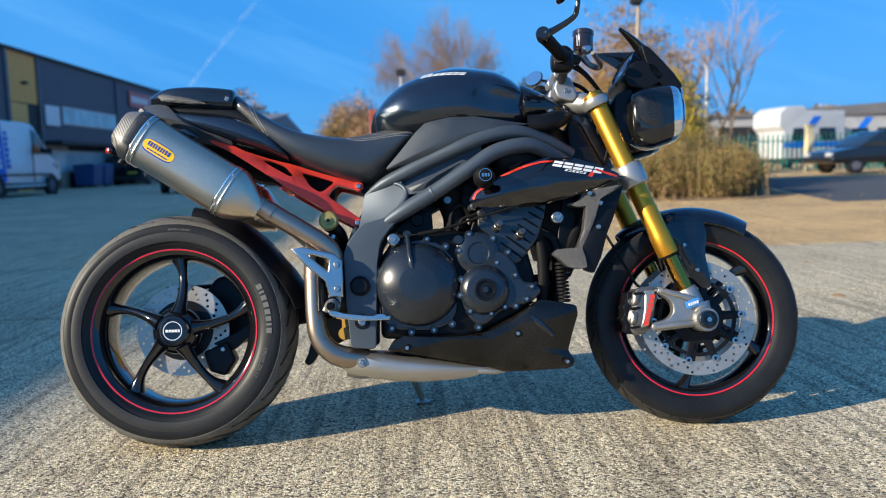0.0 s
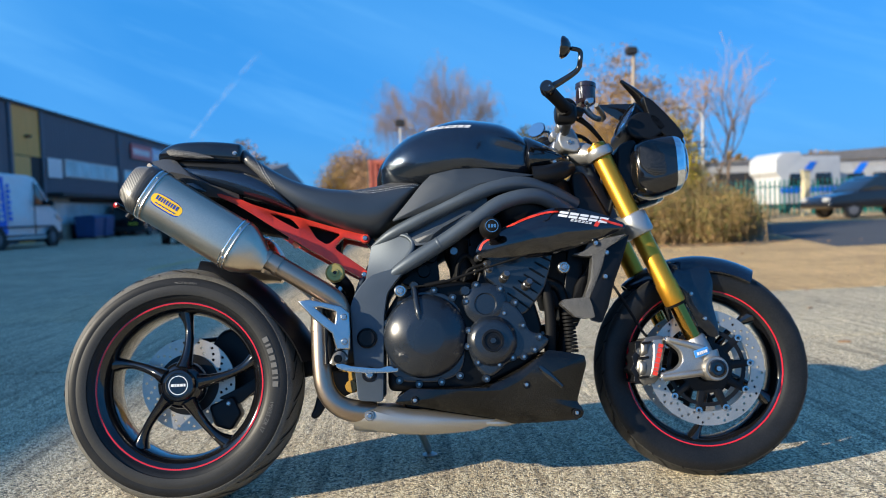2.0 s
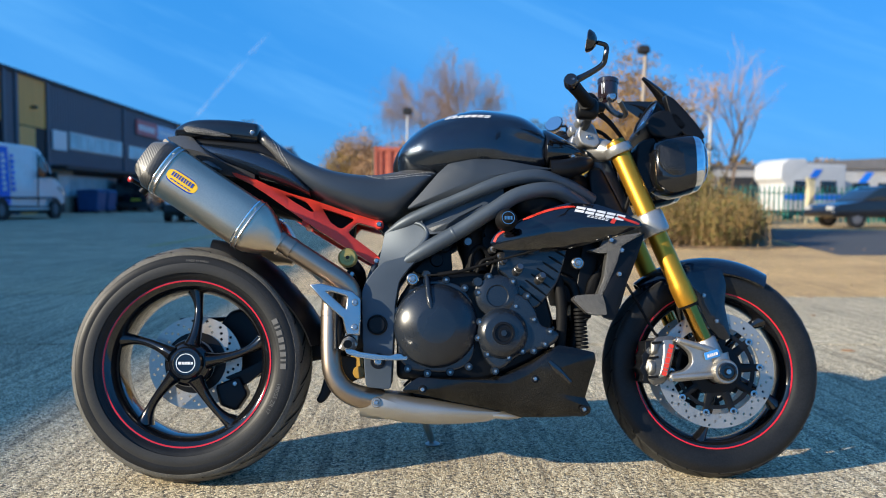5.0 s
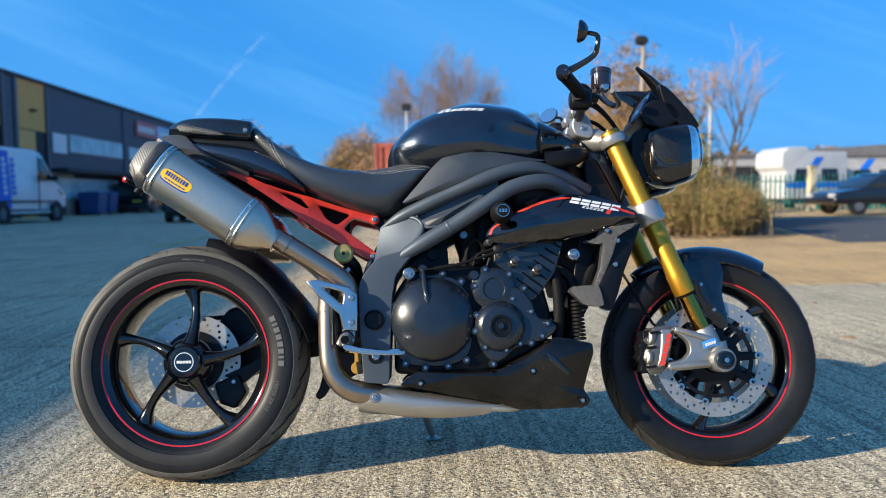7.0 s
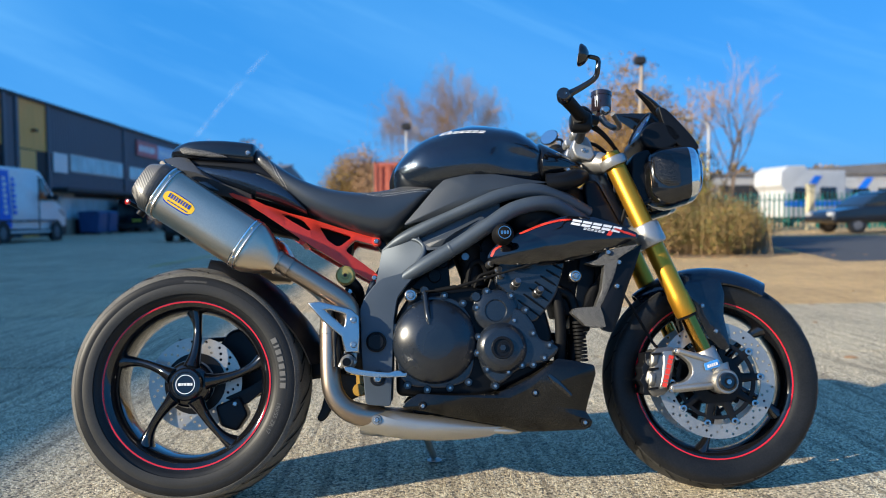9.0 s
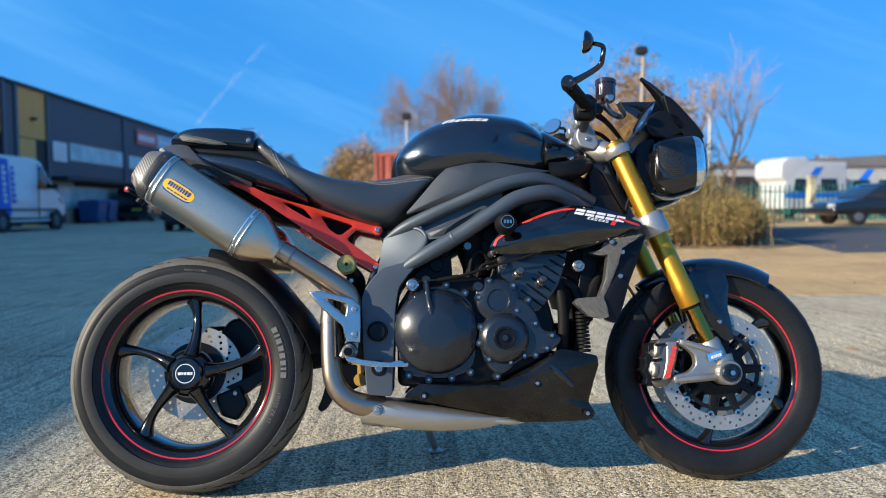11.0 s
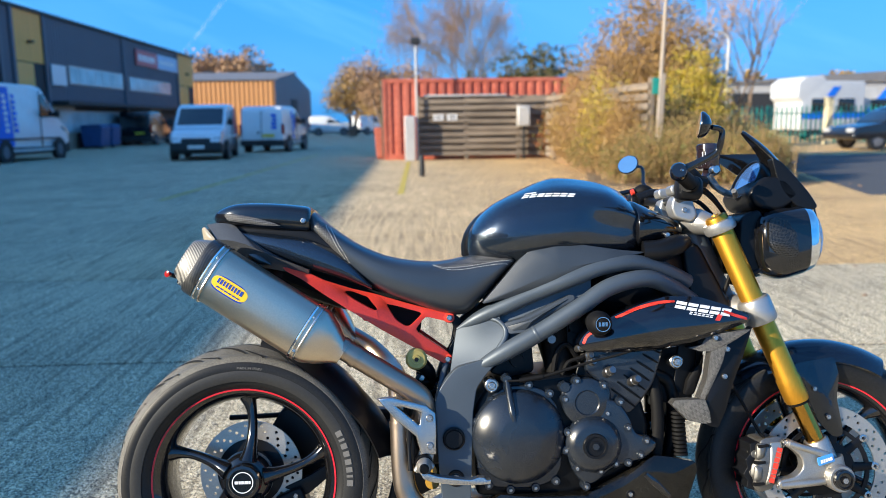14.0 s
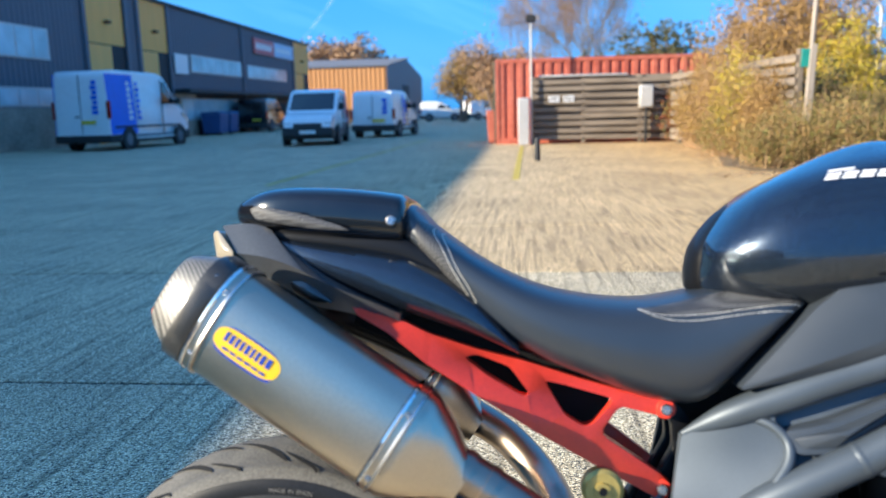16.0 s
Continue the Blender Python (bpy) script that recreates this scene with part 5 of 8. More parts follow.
# -- wheels --
def spoke(centre, angle, r0, r1, y0, y1, bend, w0, w1):
    """One curved cast spoke from hub to rim."""
    c = Vector(centre)
    pts, rad = [], []
    for i in range(7):
        f = i / 6
        a = radians(angle + bend * f * f)
        r = r0 + (r1 - r0) * f
        pts.append(c + Vector((r * math.cos(a), y0 + (y1 - y0) * f, r * math.sin(a))))
        rad.append(w0 + (w1 - w0) * f - 0.004 * math.sin(math.pi * f) + (0.011 * max(0, f - 0.76) / 0.24) + 0.006 * max(0, 0.2 - f) / 0.2)
    return tube(pts, rad, 12, 14, 1.25)


def tyre_section(R, half, bead):
    """The tyre's outer section as (radius, height), from the near bead over the tread to the far one."""
    prof = [(bead - 0.012, half * 0.74), (bead, half * 0.84), (bead + 0.012, half * 0.93), (bead + (R - bead) * 0.42, half), (bead + (R - bead) * 0.62, half * 0.985),
            (bead + (R - bead) * 0.78, half * 0.87), (R - 0.017, half * 0.68), (R - 0.006, half * 0.4), (R - 0.001, half * 0.16)]
    full = [(r, -h) for r, h in prof] + [(R, 0)] + [(r, h) for r, h in prof[::-1]]
    return [(v.x, v.y) for v in glide([(r, h, 0) for r, h in full], 61)]


def tyre_shape(centre, R, half, bead, seg=96):
    return lathe(tyre_section(R, half, bead), seg, centre, closed=True)


def on_tyre(R, half, bead, share):
    """Radius and height on the tread at a share (-1..1) across it."""
    tread = tyre_section(R, half, bead)[30:]
    want = abs(share) * half
    for (r0, h0), (r1, h1) in zip(tread, tread[1:]):
        if h0 <= want <= h1:
            return r0 + (r1 - r0) * (want - h0) / max(1e-9, h1 - h0), half * share
    return R, half * share


def grooves(centre, R, half, bead, count, marks):
    """Tread cuts that sit on the tyre's skin: start and end across, sweep in degrees, width."""
    bm = bmesh.new()
    c = Vector(centre)
    for i in range(count):
        base = 360 / count * i
        for s0, s1, off, sweep, wide in marks:
            rows = []
            for k in range(9):
                f = k / 8
                sh = s0 + (s1 - s0) * f
                r, h = on_tyre(R, half, bead, sh)
                r += 0.0004
                a = radians(base + off + sweep * f ** 1.3)
                w = wide * (math.sin(math.pi * min(1, f * 0.94 + 0.03)) ** 0.6) / R
                rows.append([bm.verts.new(c + Vector(((r + 0.0022) * math.cos(a + o), h * 1.012, (r + 0.0022) * math.sin(a + o)))) for o in (-w, w)])
            for p, q in zip(rows, rows[1:]):
                bm.faces.new((p[0], p[1], q[1], q[0]))
    bmesh.ops.recalc_face_normals(bm, faces=bm.faces)
    return bm


def around(bm, centre, radius, degrees, y):
    """Bends flat lettering round a circle; degrees: where it starts, reading clockwise."""
    c = Vector(centre)
    for v in bm.verts:
        a = radians(degrees) - v.co.x / radius
        v.co = c + Vector(((radius + v.co.z) * math.cos(a), y + v.co.y, (radius + v.co.z) * math.sin(a)))
    return bm


def bars(sizes, gap, high, slant=0.0):
    """A row of plain bars that stands in for a mark."""
    bm = bmesh.new()
    x = 0
    for w in sizes:
        quad = [(x, 0), (x + w, 0), (x + w + slant * high, high), (x + slant * high, high)]
        bm.faces.new([bm.verts.new((px, 0, pz)) for px, pz in quad])
        x += w + gap
    return bm


def strokes(count, wide, high, gap, slant, slit):
    """Slanted blocks in place of a word, each split by a slit into two bars."""
    bm = bmesh.new()
    at = lambda x, z: bm.verts.new((x + slant * z, 0, z))
    for k in range(count):
        x = k * (wide + gap)
        for z0, z1 in ((0, (high - slit) / 2), ((high + slit) / 2, high)):
            bm.faces.new([at(x, z0), at(x + wide, z0), at(x + wide, z1), at(x, z1)])
    return bm


def rim_shape(centre, half, lip, barrel, seg=72):
    prof = [(lip + 0.004, -half * 0.86), (lip + 0.003, -half), (lip - 0.003, -half - 0.001), (lip - 0.010, -half + 0.002), (lip - 0.020, -half + 0.010), (barrel + 0.002, -half + 0.030), (barrel, -0.012),
            (barrel, 0.012), (barrel + 0.002, half - 0.03), (lip - 0.020, half - 0.010), (lip - 0.003, half), (lip + 0.004, half * 0.9),
            (barrel + 0.012, half * 0.55), (barrel + 0.008, 0), (barrel + 0.012, -half * 0.55)]
    return lathe(prof, seg, centre, closed=True)


rear = part("rear_wheel", rim_shape(REAR, 0.079, 0.226, 0.192), BLACK, bike, "gloss black five-spoke cast rear wheel")
part("tyre", tyre_shape(REAR, 0.322, 0.096, 0.226), TYRE, rear, "worn wide sport tyre")
def tread_band(centre, R, half, bead, reach=0.93):
    """The running surface, a thin skin over the crown of the tyre."""
    skin = [(r, h) for r, h in tyre_section(R, half, bead) if r > bead + (R - bead) * 0.55 and abs(h) < half * reach]
    return lathe([(r + 0.0006, h * 1.004) for r, h in skin] + [(r - 0.004, h * 0.97) for r, h in skin[::-1]], 96, centre, closed=True)


part("tread", tread_band(REAR, 0.322, 0.096, 0.226, 0.97), TREAD, rear, "dusty grey tread")
part("tread_pattern", grooves(REAR, 0.322, 0.096, 0.226, 18, [(-0.90, -0.52, 0, 10, 0.0060), (-0.72, -0.14, 9, 15, 0.0072), (-0.34, 0.06, 3, 13, 0.0060), (0.9, 0.46, 3, 10, 0.0048), (0.62, 0.14, 11, 15, 0.0052)]), GROOVE, rear)["kind"] = "stuff"
part("rim_stripe", lathe([(0.2190, -0.0810), (0.2228, -0.0815), (0.2228, -0.0790), (0.2190, -0.0790)], 96, REAR, closed=True), STRIPE, rear, "thin red stripe round the rim")
for k in range(5):
    part("spoke", spoke(REAR, 80 + 72 * k, 0.045, 0.202, -0.062, -0.030, 10, 0.019, 0.013), BLACK, rear)
part("hub", lathe([(0, -0.02), (0.064, -0.02), (0.066, -0.045), (0.060, -0.068), (0.050, -0.076), (0.044, -0.078), (0.044, -0.094), (0.040, -0.099), (0.033, -0.100), (0.031, -0.096), (0, -0.096)], 40, REAR), BLACK, rear)
part("hub_ring", lathe([(0.0235, -0.0972), (0.0255, -0.0972), (0.0255, -0.0955), (0.0235, -0.0955)], 36, REAR, closed=True), WHITE, rear)
part("hub_mark", turned(bars([0.008, 0.005, 0.006, 0.008, 0.005], 0.0015, 0.007), Matrix.Translation(REAR + Vector((-0.019, -0.0966, -0.0035)))), WHITE, rear)
part("brake_disc", drilled(0.082, 0.128, 0.004, 0.009, [0.25, 0.5, 0.75], 54, REAR, 0.0042), DISC, rear, "drilled steel rear brake disc")
part("disc_carrier", merge(lathe([(0.05, -0.002), (0.084, 0.001), (0.084, 0.012), (0.05, 0.016)], 36, REAR, closed=True), lathe([(0, 0.0), (0.042, 0.0), (0.042, 0.12), (0, 0.12)], 28, REAR)), MATT, rear)
run = 0.0
for wide in (0.014, 0.006, 0.013, 0.013, 0.013, 0.012, 0.006, 0.014):
    part("sidewall_bar", around(turned(bars([wide], 0, 0.015), pose(run, 0, 0)), REAR, 0.2500, 27, -0.0984), LETTER, rear)
    run += wide + 0.006
part("size_marking", around(words("190/55 ZR 17", 0.0150), REAR, 0.2490, -12, -0.0984), LETTER, rear)
part("origin_marking", around(words("MADE IN SPAIN", 0.0085), REAR, 0.272, 92, -0.0975), LETTER, rear)
part("sidewall_band", lathe([(0.2425, -0.0952), (0.2520, -0.0976), (0.2640, -0.0972), (0.2700, -0.0958), (0.2700, -0.0930), (0.2425, -0.0920)], 96, REAR, closed=True), BAND, rear)
part("wear_line", lathe([(0.2415, -0.0925), (0.2422, -0.0928), (0.2422, -0.090), (0.2415, -0.090)], 96, REAR, closed=True), TYRE, rear)

front = part("front_wheel", turned(rim_shape(FRONT, 0.048, 0.221, 0.192), STEER), BLACK, bike, "gloss black five-spoke cast front wheel")
part("tyre", turned(tyre_shape(FRONT, 0.301, 0.060, 0.221), STEER), TYRE, front, "narrow sport front tyre")
part("tread", turned(tread_band(FRONT, 0.301, 0.060, 0.221), STEER), FRONTTREAD, front)
part("tread_pattern", turned(grooves(FRONT, 0.301, 0.060, 0.221, 20, [(-0.95, -0.45, 0, 12, 0.0048), (-0.80, -0.62, 10, 5, 0.0030), (-0.55, -0.1, 9, 11, 0.0040), (0.9, 0.4, 4, 12, 0.0040)]), STEER), GROOVE, front)["kind"] = "stuff"
part("rim_stripe", turned(lathe([(0.2150, -0.0500), (0.2184, -0.0505), (0.2184, -0.0480), (0.2150, -0.0480)], 96, FRONT, closed=True), STEER), STRIPE, front, "thin red stripe round the rim")
for k in range(5):
    part("spoke", turned(spoke(FRONT, 52 + 72 * k, 0.035, 0.204, -0.030, -0.014, -10, 0.016, 0.011), STEER), BLACK, front)
part("hub", turned(lathe([(0, -0.075), (0.032, -0.075), (0.040, -0.055), (0.046, -0.03), (0.046, 0.03), (0.032, 0.075), (0, 0.075)], 32, FRONT), STEER), MATT, front)
for s in (-1, 1):
    disc = part("brake_disc", turned(drilled(0.122, 0.160, 0.066 * s - 0.0025, 0.066 * s + 0.0025, [0.2, 0.5, 0.8, 0.5], 64, FRONT, 0.0038), STEER), DISC, front, "drilled steel front brake disc")
    carrier = [lathe([(0.040, 0.060 * s), (0.072, 0.062 * s), (0.072, 0.070 * s), (0.040, 0.074 * s)], 36, FRONT, closed=True)]
    for k in range(10):
        a = radians(36 * k + 3)
        d = Vector((math.cos(a), 0, math.sin(a)))
        carrier.append(tube([FRONT + d * 0.066 + Vector((0, 0.066 * s, 0)), FRONT + d * 0.120 + Vector((0, 0.066 * s, 0))], [0.013, 0.0095], 8, 4, 0.5, False))
    carrier.append(lathe([(0.098, 0.0625 * s), (0.108, 0.0625 * s), (0.108, 0.0695 * s), (0.098, 0.0695 * s)], 48, FRONT, closed=True))
    hub_ring = part("disc_carrier", turned(carrier[0], STEER), MATT, front, "black disc carrier")
    for q in carrier[1:]:
        part("carrier_arm", turned(q, STEER), MATT, hub_ring)
    if s < 0:
        for k in range(10):
            a = radians(36 * k + 3)
            spot = FRONT + Vector((0.121 * math.cos(a), -0.066, 0.121 * math.sin(a)))
            bobbin = part("disc_bobbin", turned(lathe([(0, -0.005), (0.0045, -0.005), (0.0054, -0.0068), (0.0096, -0.0064), (0.0102, 0.002), (0, 0.002)], 18, spot), STEER), ALLOY, front)
            part("bobbin_core", turned(lathe([(0, -0.0058), (0.0034, -0.0058), (0.0040, -0.0045), (0, -0.0045)], 12, spot), STEER), MATT, bobbin)

# -- fork, clamps, brake and mudguard --
RAKE = Vector((0.258, 0, -0.615)).normalized()
FORK_TOP = Vector((1.170, 0, 0.930))


def along(d, y):
    return FORK_TOP + RAKE * d + Vector((0, y, 0))


for s in (-1, 1):
    y = 0.102 * s
    leg = part("fork_leg", lathe([(0, 0.002), (0.026, 0.002), (0.0275, 0.006), (0.0275, 0.43), (0.0295, 0.435), (0.0295, 0.490), (0.028, 0.496), (0.0, 0.496)], 36, along(0, y), RAKE), GOLD, bike, "gold anodised upside-down fork leg")
    part("fork_cap", lathe([(0, -0.006), (0.008, -0.006), (0.009, -0.003), (0.022, -0.002), (0.0262, 0.001), (0.0262, 0.008), (0, 0.008)], 24, along(0, y), RAKE), GOLD if s < 0 else MATT, leg)
    part("stanchion", lathe([(0, 0.494), (0.0215, 0.494), (0.0215, 0.62), (0, 0.62)], 28, along(0, y), RAKE), GOLDDARK, leg)
    part("dust_seal", lathe([(0.020, 0.496), (0.027, 0.496), (0.0255, 0.503), (0.020, 0.505)], 28, along(0, y), RAKE, True), SOFT, leg)
    foot = part("axle_clamp", merge(
        lathe([(0, 0.600), (0.027, 0.600), (0.030, 0.604), (0.031, 0.650), (0.028, 0.662), (0, 0.668)], 30, along(0, y), RAKE),
        lathe([(0, -0.035), (0.030, -0.035), (0.033, -0.030), (0.033, 0.028), (0, 0.030)], 30, (1.440, y * 1.18, 0.290)),
        tube([(1.432, y * 1.12, 0.335), (1.440, y * 1.15, 0.298)], [0.030, 0.028], 14, None, 0.9, False),
        (lambda q: q if s < 0 else flipped(q))(slab([(1.317, 0.380), (1.332, 0.381), (1.376, 0.362), (1.410, 0.366), (1.440, 0.345), (1.455, 0.314), (1.452, 0.280), (1.411, 0.270), (1.309, 0.262), (1.294, 0.270), (1.297, 0.284), (1.339, 0.293), (1.358, 0.312), (1.355, 0.338), (1.333, 0.358), (1.318, 0.366)], -0.130, -0.100, 0.008, 0.010)),
        *[(lambda q: q if s < 0 else flipped(q))(tube([(a, -0.128, b), ((a + c) / 2, -0.133, (b + d) / 2), (c, -0.130, d)], [0.0075, 0.0085, 0.009], 10, 10)) for a, b, c, d in ((1.325, 0.373, 1.415, 0.345), (1.302, 0.273, 1.425, 0.283))]), CASTAL, leg, "bead-blasted alloy axle clamp")
    if s < 0:
        part("maker_label", turned(pillow([(1.386, 0.339), (1.424, 0.350), (1.429, 0.331), (1.390, 0.320)], -0.1425, 0.001, 0.004, 0.003), Matrix()), SKYBLUE, leg)
        part("label_bars", turned(bars([0.006, 0.004, 0.005, 0.004, 0.006], 0.0012, 0.008, 0.1), pose(1.394, -0.1447, 0.3265, 0, -16, 0)), WHITE, leg)
        part("axle_end", lathe([(0, -0.048), (0.008, -0.048), (0.010, -0.042), (0.017, -0.042), (0.019, -0.047), (0.0235, -0.046), (0.025, -0.040), (0.025, -0.020), (0, -0.020)], 28, (1.440, -0.120, 0.290)), BLACK, leg)
        part("axle_nut", lathe([(0, -0.049), (0.007, -0.049), (0.0075, -0.044), (0, -0.044)], 6, (1.440, -0.1205, 0.290)), ALLOY, leg)
    near_body = merge(
        pillow([(1.266, 0.381), (1.300, 0.386), (1.319, 0.383), (1.320, 0.356), (1.298, 0.277), (1.288, 0.260), (1.253, 0.251), (1.240, 0.270), (1.245, 0.285), (1.236, 0.292), (1.240, 0.319), (1.250, 0.330), (1.247, 0.346)], -0.108, 0.012, 0.02, 0.008, 5, power=3),
        slab([(1.262, 0.378), (1.314, 0.380), (1.292, 0.285), (1.256, 0.256), (1.243, 0.32)], -0.09, -0.03, 0.006, 0.01),
        *[lathe([(0, -0.008), (0.009, -0.008), (0.011, -0.005), (0.013, 0.01), (0, 0.01)], 18, (x, -0.098, z)) for x, z in ((1.250, 0.345), (1.244, 0.300))])
    far_body = flipped(slab([(1.262, 0.380), (1.316, 0.382), (1.294, 0.285), (1.256, 0.252), (1.243, 0.32)], -0.12, -0.03, 0.010, 0.01))
    clp = part("caliper", near_body if s < 0 else far_body, DULLALLOY, bike, "grey alloy radial brake caliper with red lettering bars")
    if s < 0:
        part("caliper_face", pillow([(1.284, 0.374), (1.312, 0.374), (1.311, 0.345), (1.291, 0.280), (1.268, 0.271), (1.277, 0.318)], -0.117, 0.006, 0.008, 0.006, 4, power=4), SATIN, clp)
        part("caliper_mark", turned(bars([0.011, 0.007, 0.011, 0.014, 0.011, 0.011, 0.010], 0.002, 0.013), pose(1.2860, -0.1238, 0.2770, 0, -73.5, 0)), RED, clp)
        for x, z in ((1.320, 0.375), (1.300, 0.270)):
            bolt(clp, x, -0.122, z, 1.3)
        for x, z in ((1.262, 0.352), (1.254, 0.300)):
            part("piston_boss", pillow([(x - 0.010, z + 0.020), (x + 0.012, z + 0.021), (x + 0.006, z - 0.019), (x - 0.014, z - 0.020)], -0.1165, 0.007, 0.01, 0.008, 4), DULLALLOY, clp)
        for x, z in ((1.272, 0.366), (1.262, 0.326), (1.258, 0.274)):
            part("cooling_slot", slab([(x - 0.020, z + 0.003), (x + 0.006, z + 0.005), (x + 0.006, z - 0.001), (x - 0.020, z - 0.003)], -0.1235, -0.11, 0.001, 0.001), SOFT, clp)
        part("caliper_bridge", slab([(1.238, 0.370), (1.262, 0.374), (1.246, 0.31), (1.247, 0.256), (1.226, 0.262), (1.230, 0.280), (1.219, 0.296), (1.230, 0.312), (1.226, 0.332), (1.238, 0.345)], -0.105, -0.035, 0.004, 0.004), MATT, clp)

top = part("top_yoke", merge(
    *[lathe([(0.0275, 0.012), (0.037, 0.014), (0.039, 0.020), (0.039, 0.034), (0.036, 0.040), (0.0275, 0.040)], 30, along(0, 0.102 * s), RAKE, True) for s in (-1, 1)],
    tube([along(0.024, -0.072), along(0.020, -0.04) + Vector((-0.03, 0, 0.010)), along(0.018, 0) + Vector((-0.045, 0, 0.012)), along(0.020, 0.04) + Vector((-0.03, 0, 0.010)), along(0.024, 0.072)], [0.024, 0.034, 0.036, 0.034, 0.024], 12, 24, 1.0)), RISER, bike, "silver alloy top yoke")
for s in (-1, 1):
    rs = slab([(1.100, 0.998), (1.078, 0.985), (1.070, 0.958), (1.080, 0.930), (1.122, 0.918), (1.138, 0.935), (1.128, 0.968), (1.118, 0.990)], -0.074, -0.024, 0.007, 0.010)
    part("bar_riser", rs if s < 0 else flipped(rs), RISER, top)
    cp = slab([(1.070, 1.004), (1.074, 1.014), (1.100, 1.016), (1.112, 1.002), (1.108, 0.990), (1.074, 0.990)], -0.072, -0.026, 0.006, 0.006)
    part("bar_clamp", cp if s < 0 else flipped(cp), RISER, top)
    bolt(top, 1.104, 0.049 * s - 0.025, 0.950, 1.2)
low = part("lower_yoke", merge(
    *[lathe([(0.0275, -0.032), (0.036, -0.030), (0.040, -0.024), (0.040, 0.026), (0.037, 0.032), (0.0275, 0.034)], 30, along(0.252, 0.102 * s), RAKE, True) for s in (-1, 1)],
    tube([along(0.252, -0.075), along(0.25, 0) + Vector((-0.03, 0, 0)), along(0.252, 0.075)], [0.032, 0.036, 0.032], 12, 20, 1.0)), RISER, bike, "pale alloy lower yoke")
part("steering_stem", lathe([(0, 0.0), (0.03, 0.0), (0.034, 0.04), (0.034, 0.22), (0.03, 0.25), (0, 0.25)], 24, along(0.01, 0) + Vector((-0.04, 0, 0)), RAKE), FRAME, bike)


def mudguard():
    """A thin shell that follows the tyre, wider than it, with a long stay to the fork."""
    def sheet(r, w, lo, hi, n=26):
        loops = []
        for i in range(n):
            f = i / (n - 1)
            a = radians(lo + (hi - lo) * f)
            end = 1 - 0.45 * max(0, f - 0.7) / 0.3 if lo < 90 else 1
            row = []
            for k in range(13):
                v = (k - 6) / 6
                rr = r - 0.050 * abs(v) ** 2.6
                row.append(FRONT + Vector((rr * math.cos(a), w * v * end, rr * math.sin(a))))
            loops.append(row)
        return loops
    outer = sheet(0.320, 0.076, 58, 130)
    inner = sheet(0.316, 0.072, 58, 130)
    bm = bmesh.new()
    a = [[bm.verts.new(p) for p in r] for r in outer]
    b = [[bm.verts.new(p) for p in r] for r in inner]
    n, k = len(a), 13
    for i in range(n - 1):
        for j in range(k - 1):
            bm.faces.new((a[i][j], a[i][j + 1], a[i + 1][j + 1], a[i + 1][j]))
            bm.faces.new((b[i][j], b[i + 1][j], b[i + 1][j + 1], b[i][j + 1]))
    for i in range(n - 1):
        for j in (0, k - 1):
            bm.faces.new((a[i][j], a[i + 1][j], b[i + 1][j], b[i][j]))
    for j in range(k - 1):
        for i in (0, n - 1):
            bm.faces.new((a[i][j], b[i][j], b[i][j + 1], a[i][j + 1]))
    bmesh.ops.recalc_face_normals(bm, faces=bm.faces)
    return bm


guard = part("front_mudguard", turned(mudguard(), STEER), GUARD, bike, "gloss black front mudguard")
for s in (-1, 1):
    stay = pillow([(1.368, 0.560), (1.470, 0.575), (1.482, 0.530), (1.474, 0.470), (1.486, 0.400), (1.486, 0.376), (1.462, 0.374), (1.428, 0.410), (1.392, 0.490), (1.366, 0.540)], -0.078, 0.010, 0.006, 0.012, 5)
    part("mudguard_stay", stay if s < 0 else flipped(stay), GUARD, guard)
for x, z in ((1.412, 0.498), (1.445, 0.427)):
    bolt(guard, x, -0.089, z, 1.1)

# -- rear fender, swing arm, shock --
def arc_guard(r, a0, a1, w, thick, drop):
    bm = bmesh.new()
    n, k = 26, 13
    def grid(rad, half):
        out = []
        for i in range(n):
            f = i / (n - 1)
            a = radians(a0 + (a1 - a0) * f)
            rr = rad + 0.03 * max(0, f - 0.65) / 0.35
            end = 0.35 + 0.65 * min(1, f / 0.35)
            out.append([bm.verts.new(REAR + Vector(((rr - drop * abs(v) ** 2.2) * math.cos(a), half * v * end, (rr - drop * abs(v) ** 2.2) * math.sin(a)))) for v in ((j - 6) / 6 for j in range(k))])
        return out
    a, b = grid(r, w), grid(r - thick, w - thick)
    for i in range(n - 1):
        for j in range(k - 1):
            bm.faces.new((a[i][j], a[i][j + 1], a[i + 1][j + 1], a[i + 1][j]))
            bm.faces.new((b[i][j], b[i + 1][j], b[i + 1][j + 1], b[i][j + 1]))
        for j in (0, k - 1):
            bm.faces.new((a[i][j], a[i + 1][j], b[i + 1][j], b[i][j]))
    for j in range(k - 1):
        for i in (0, n - 1):
            bm.faces.new((a[i][j], b[i][j], b[i][j + 1], a[i][j + 1]))
    bmesh.ops.recalc_face_normals(bm, faces=bm.faces)
    return bm


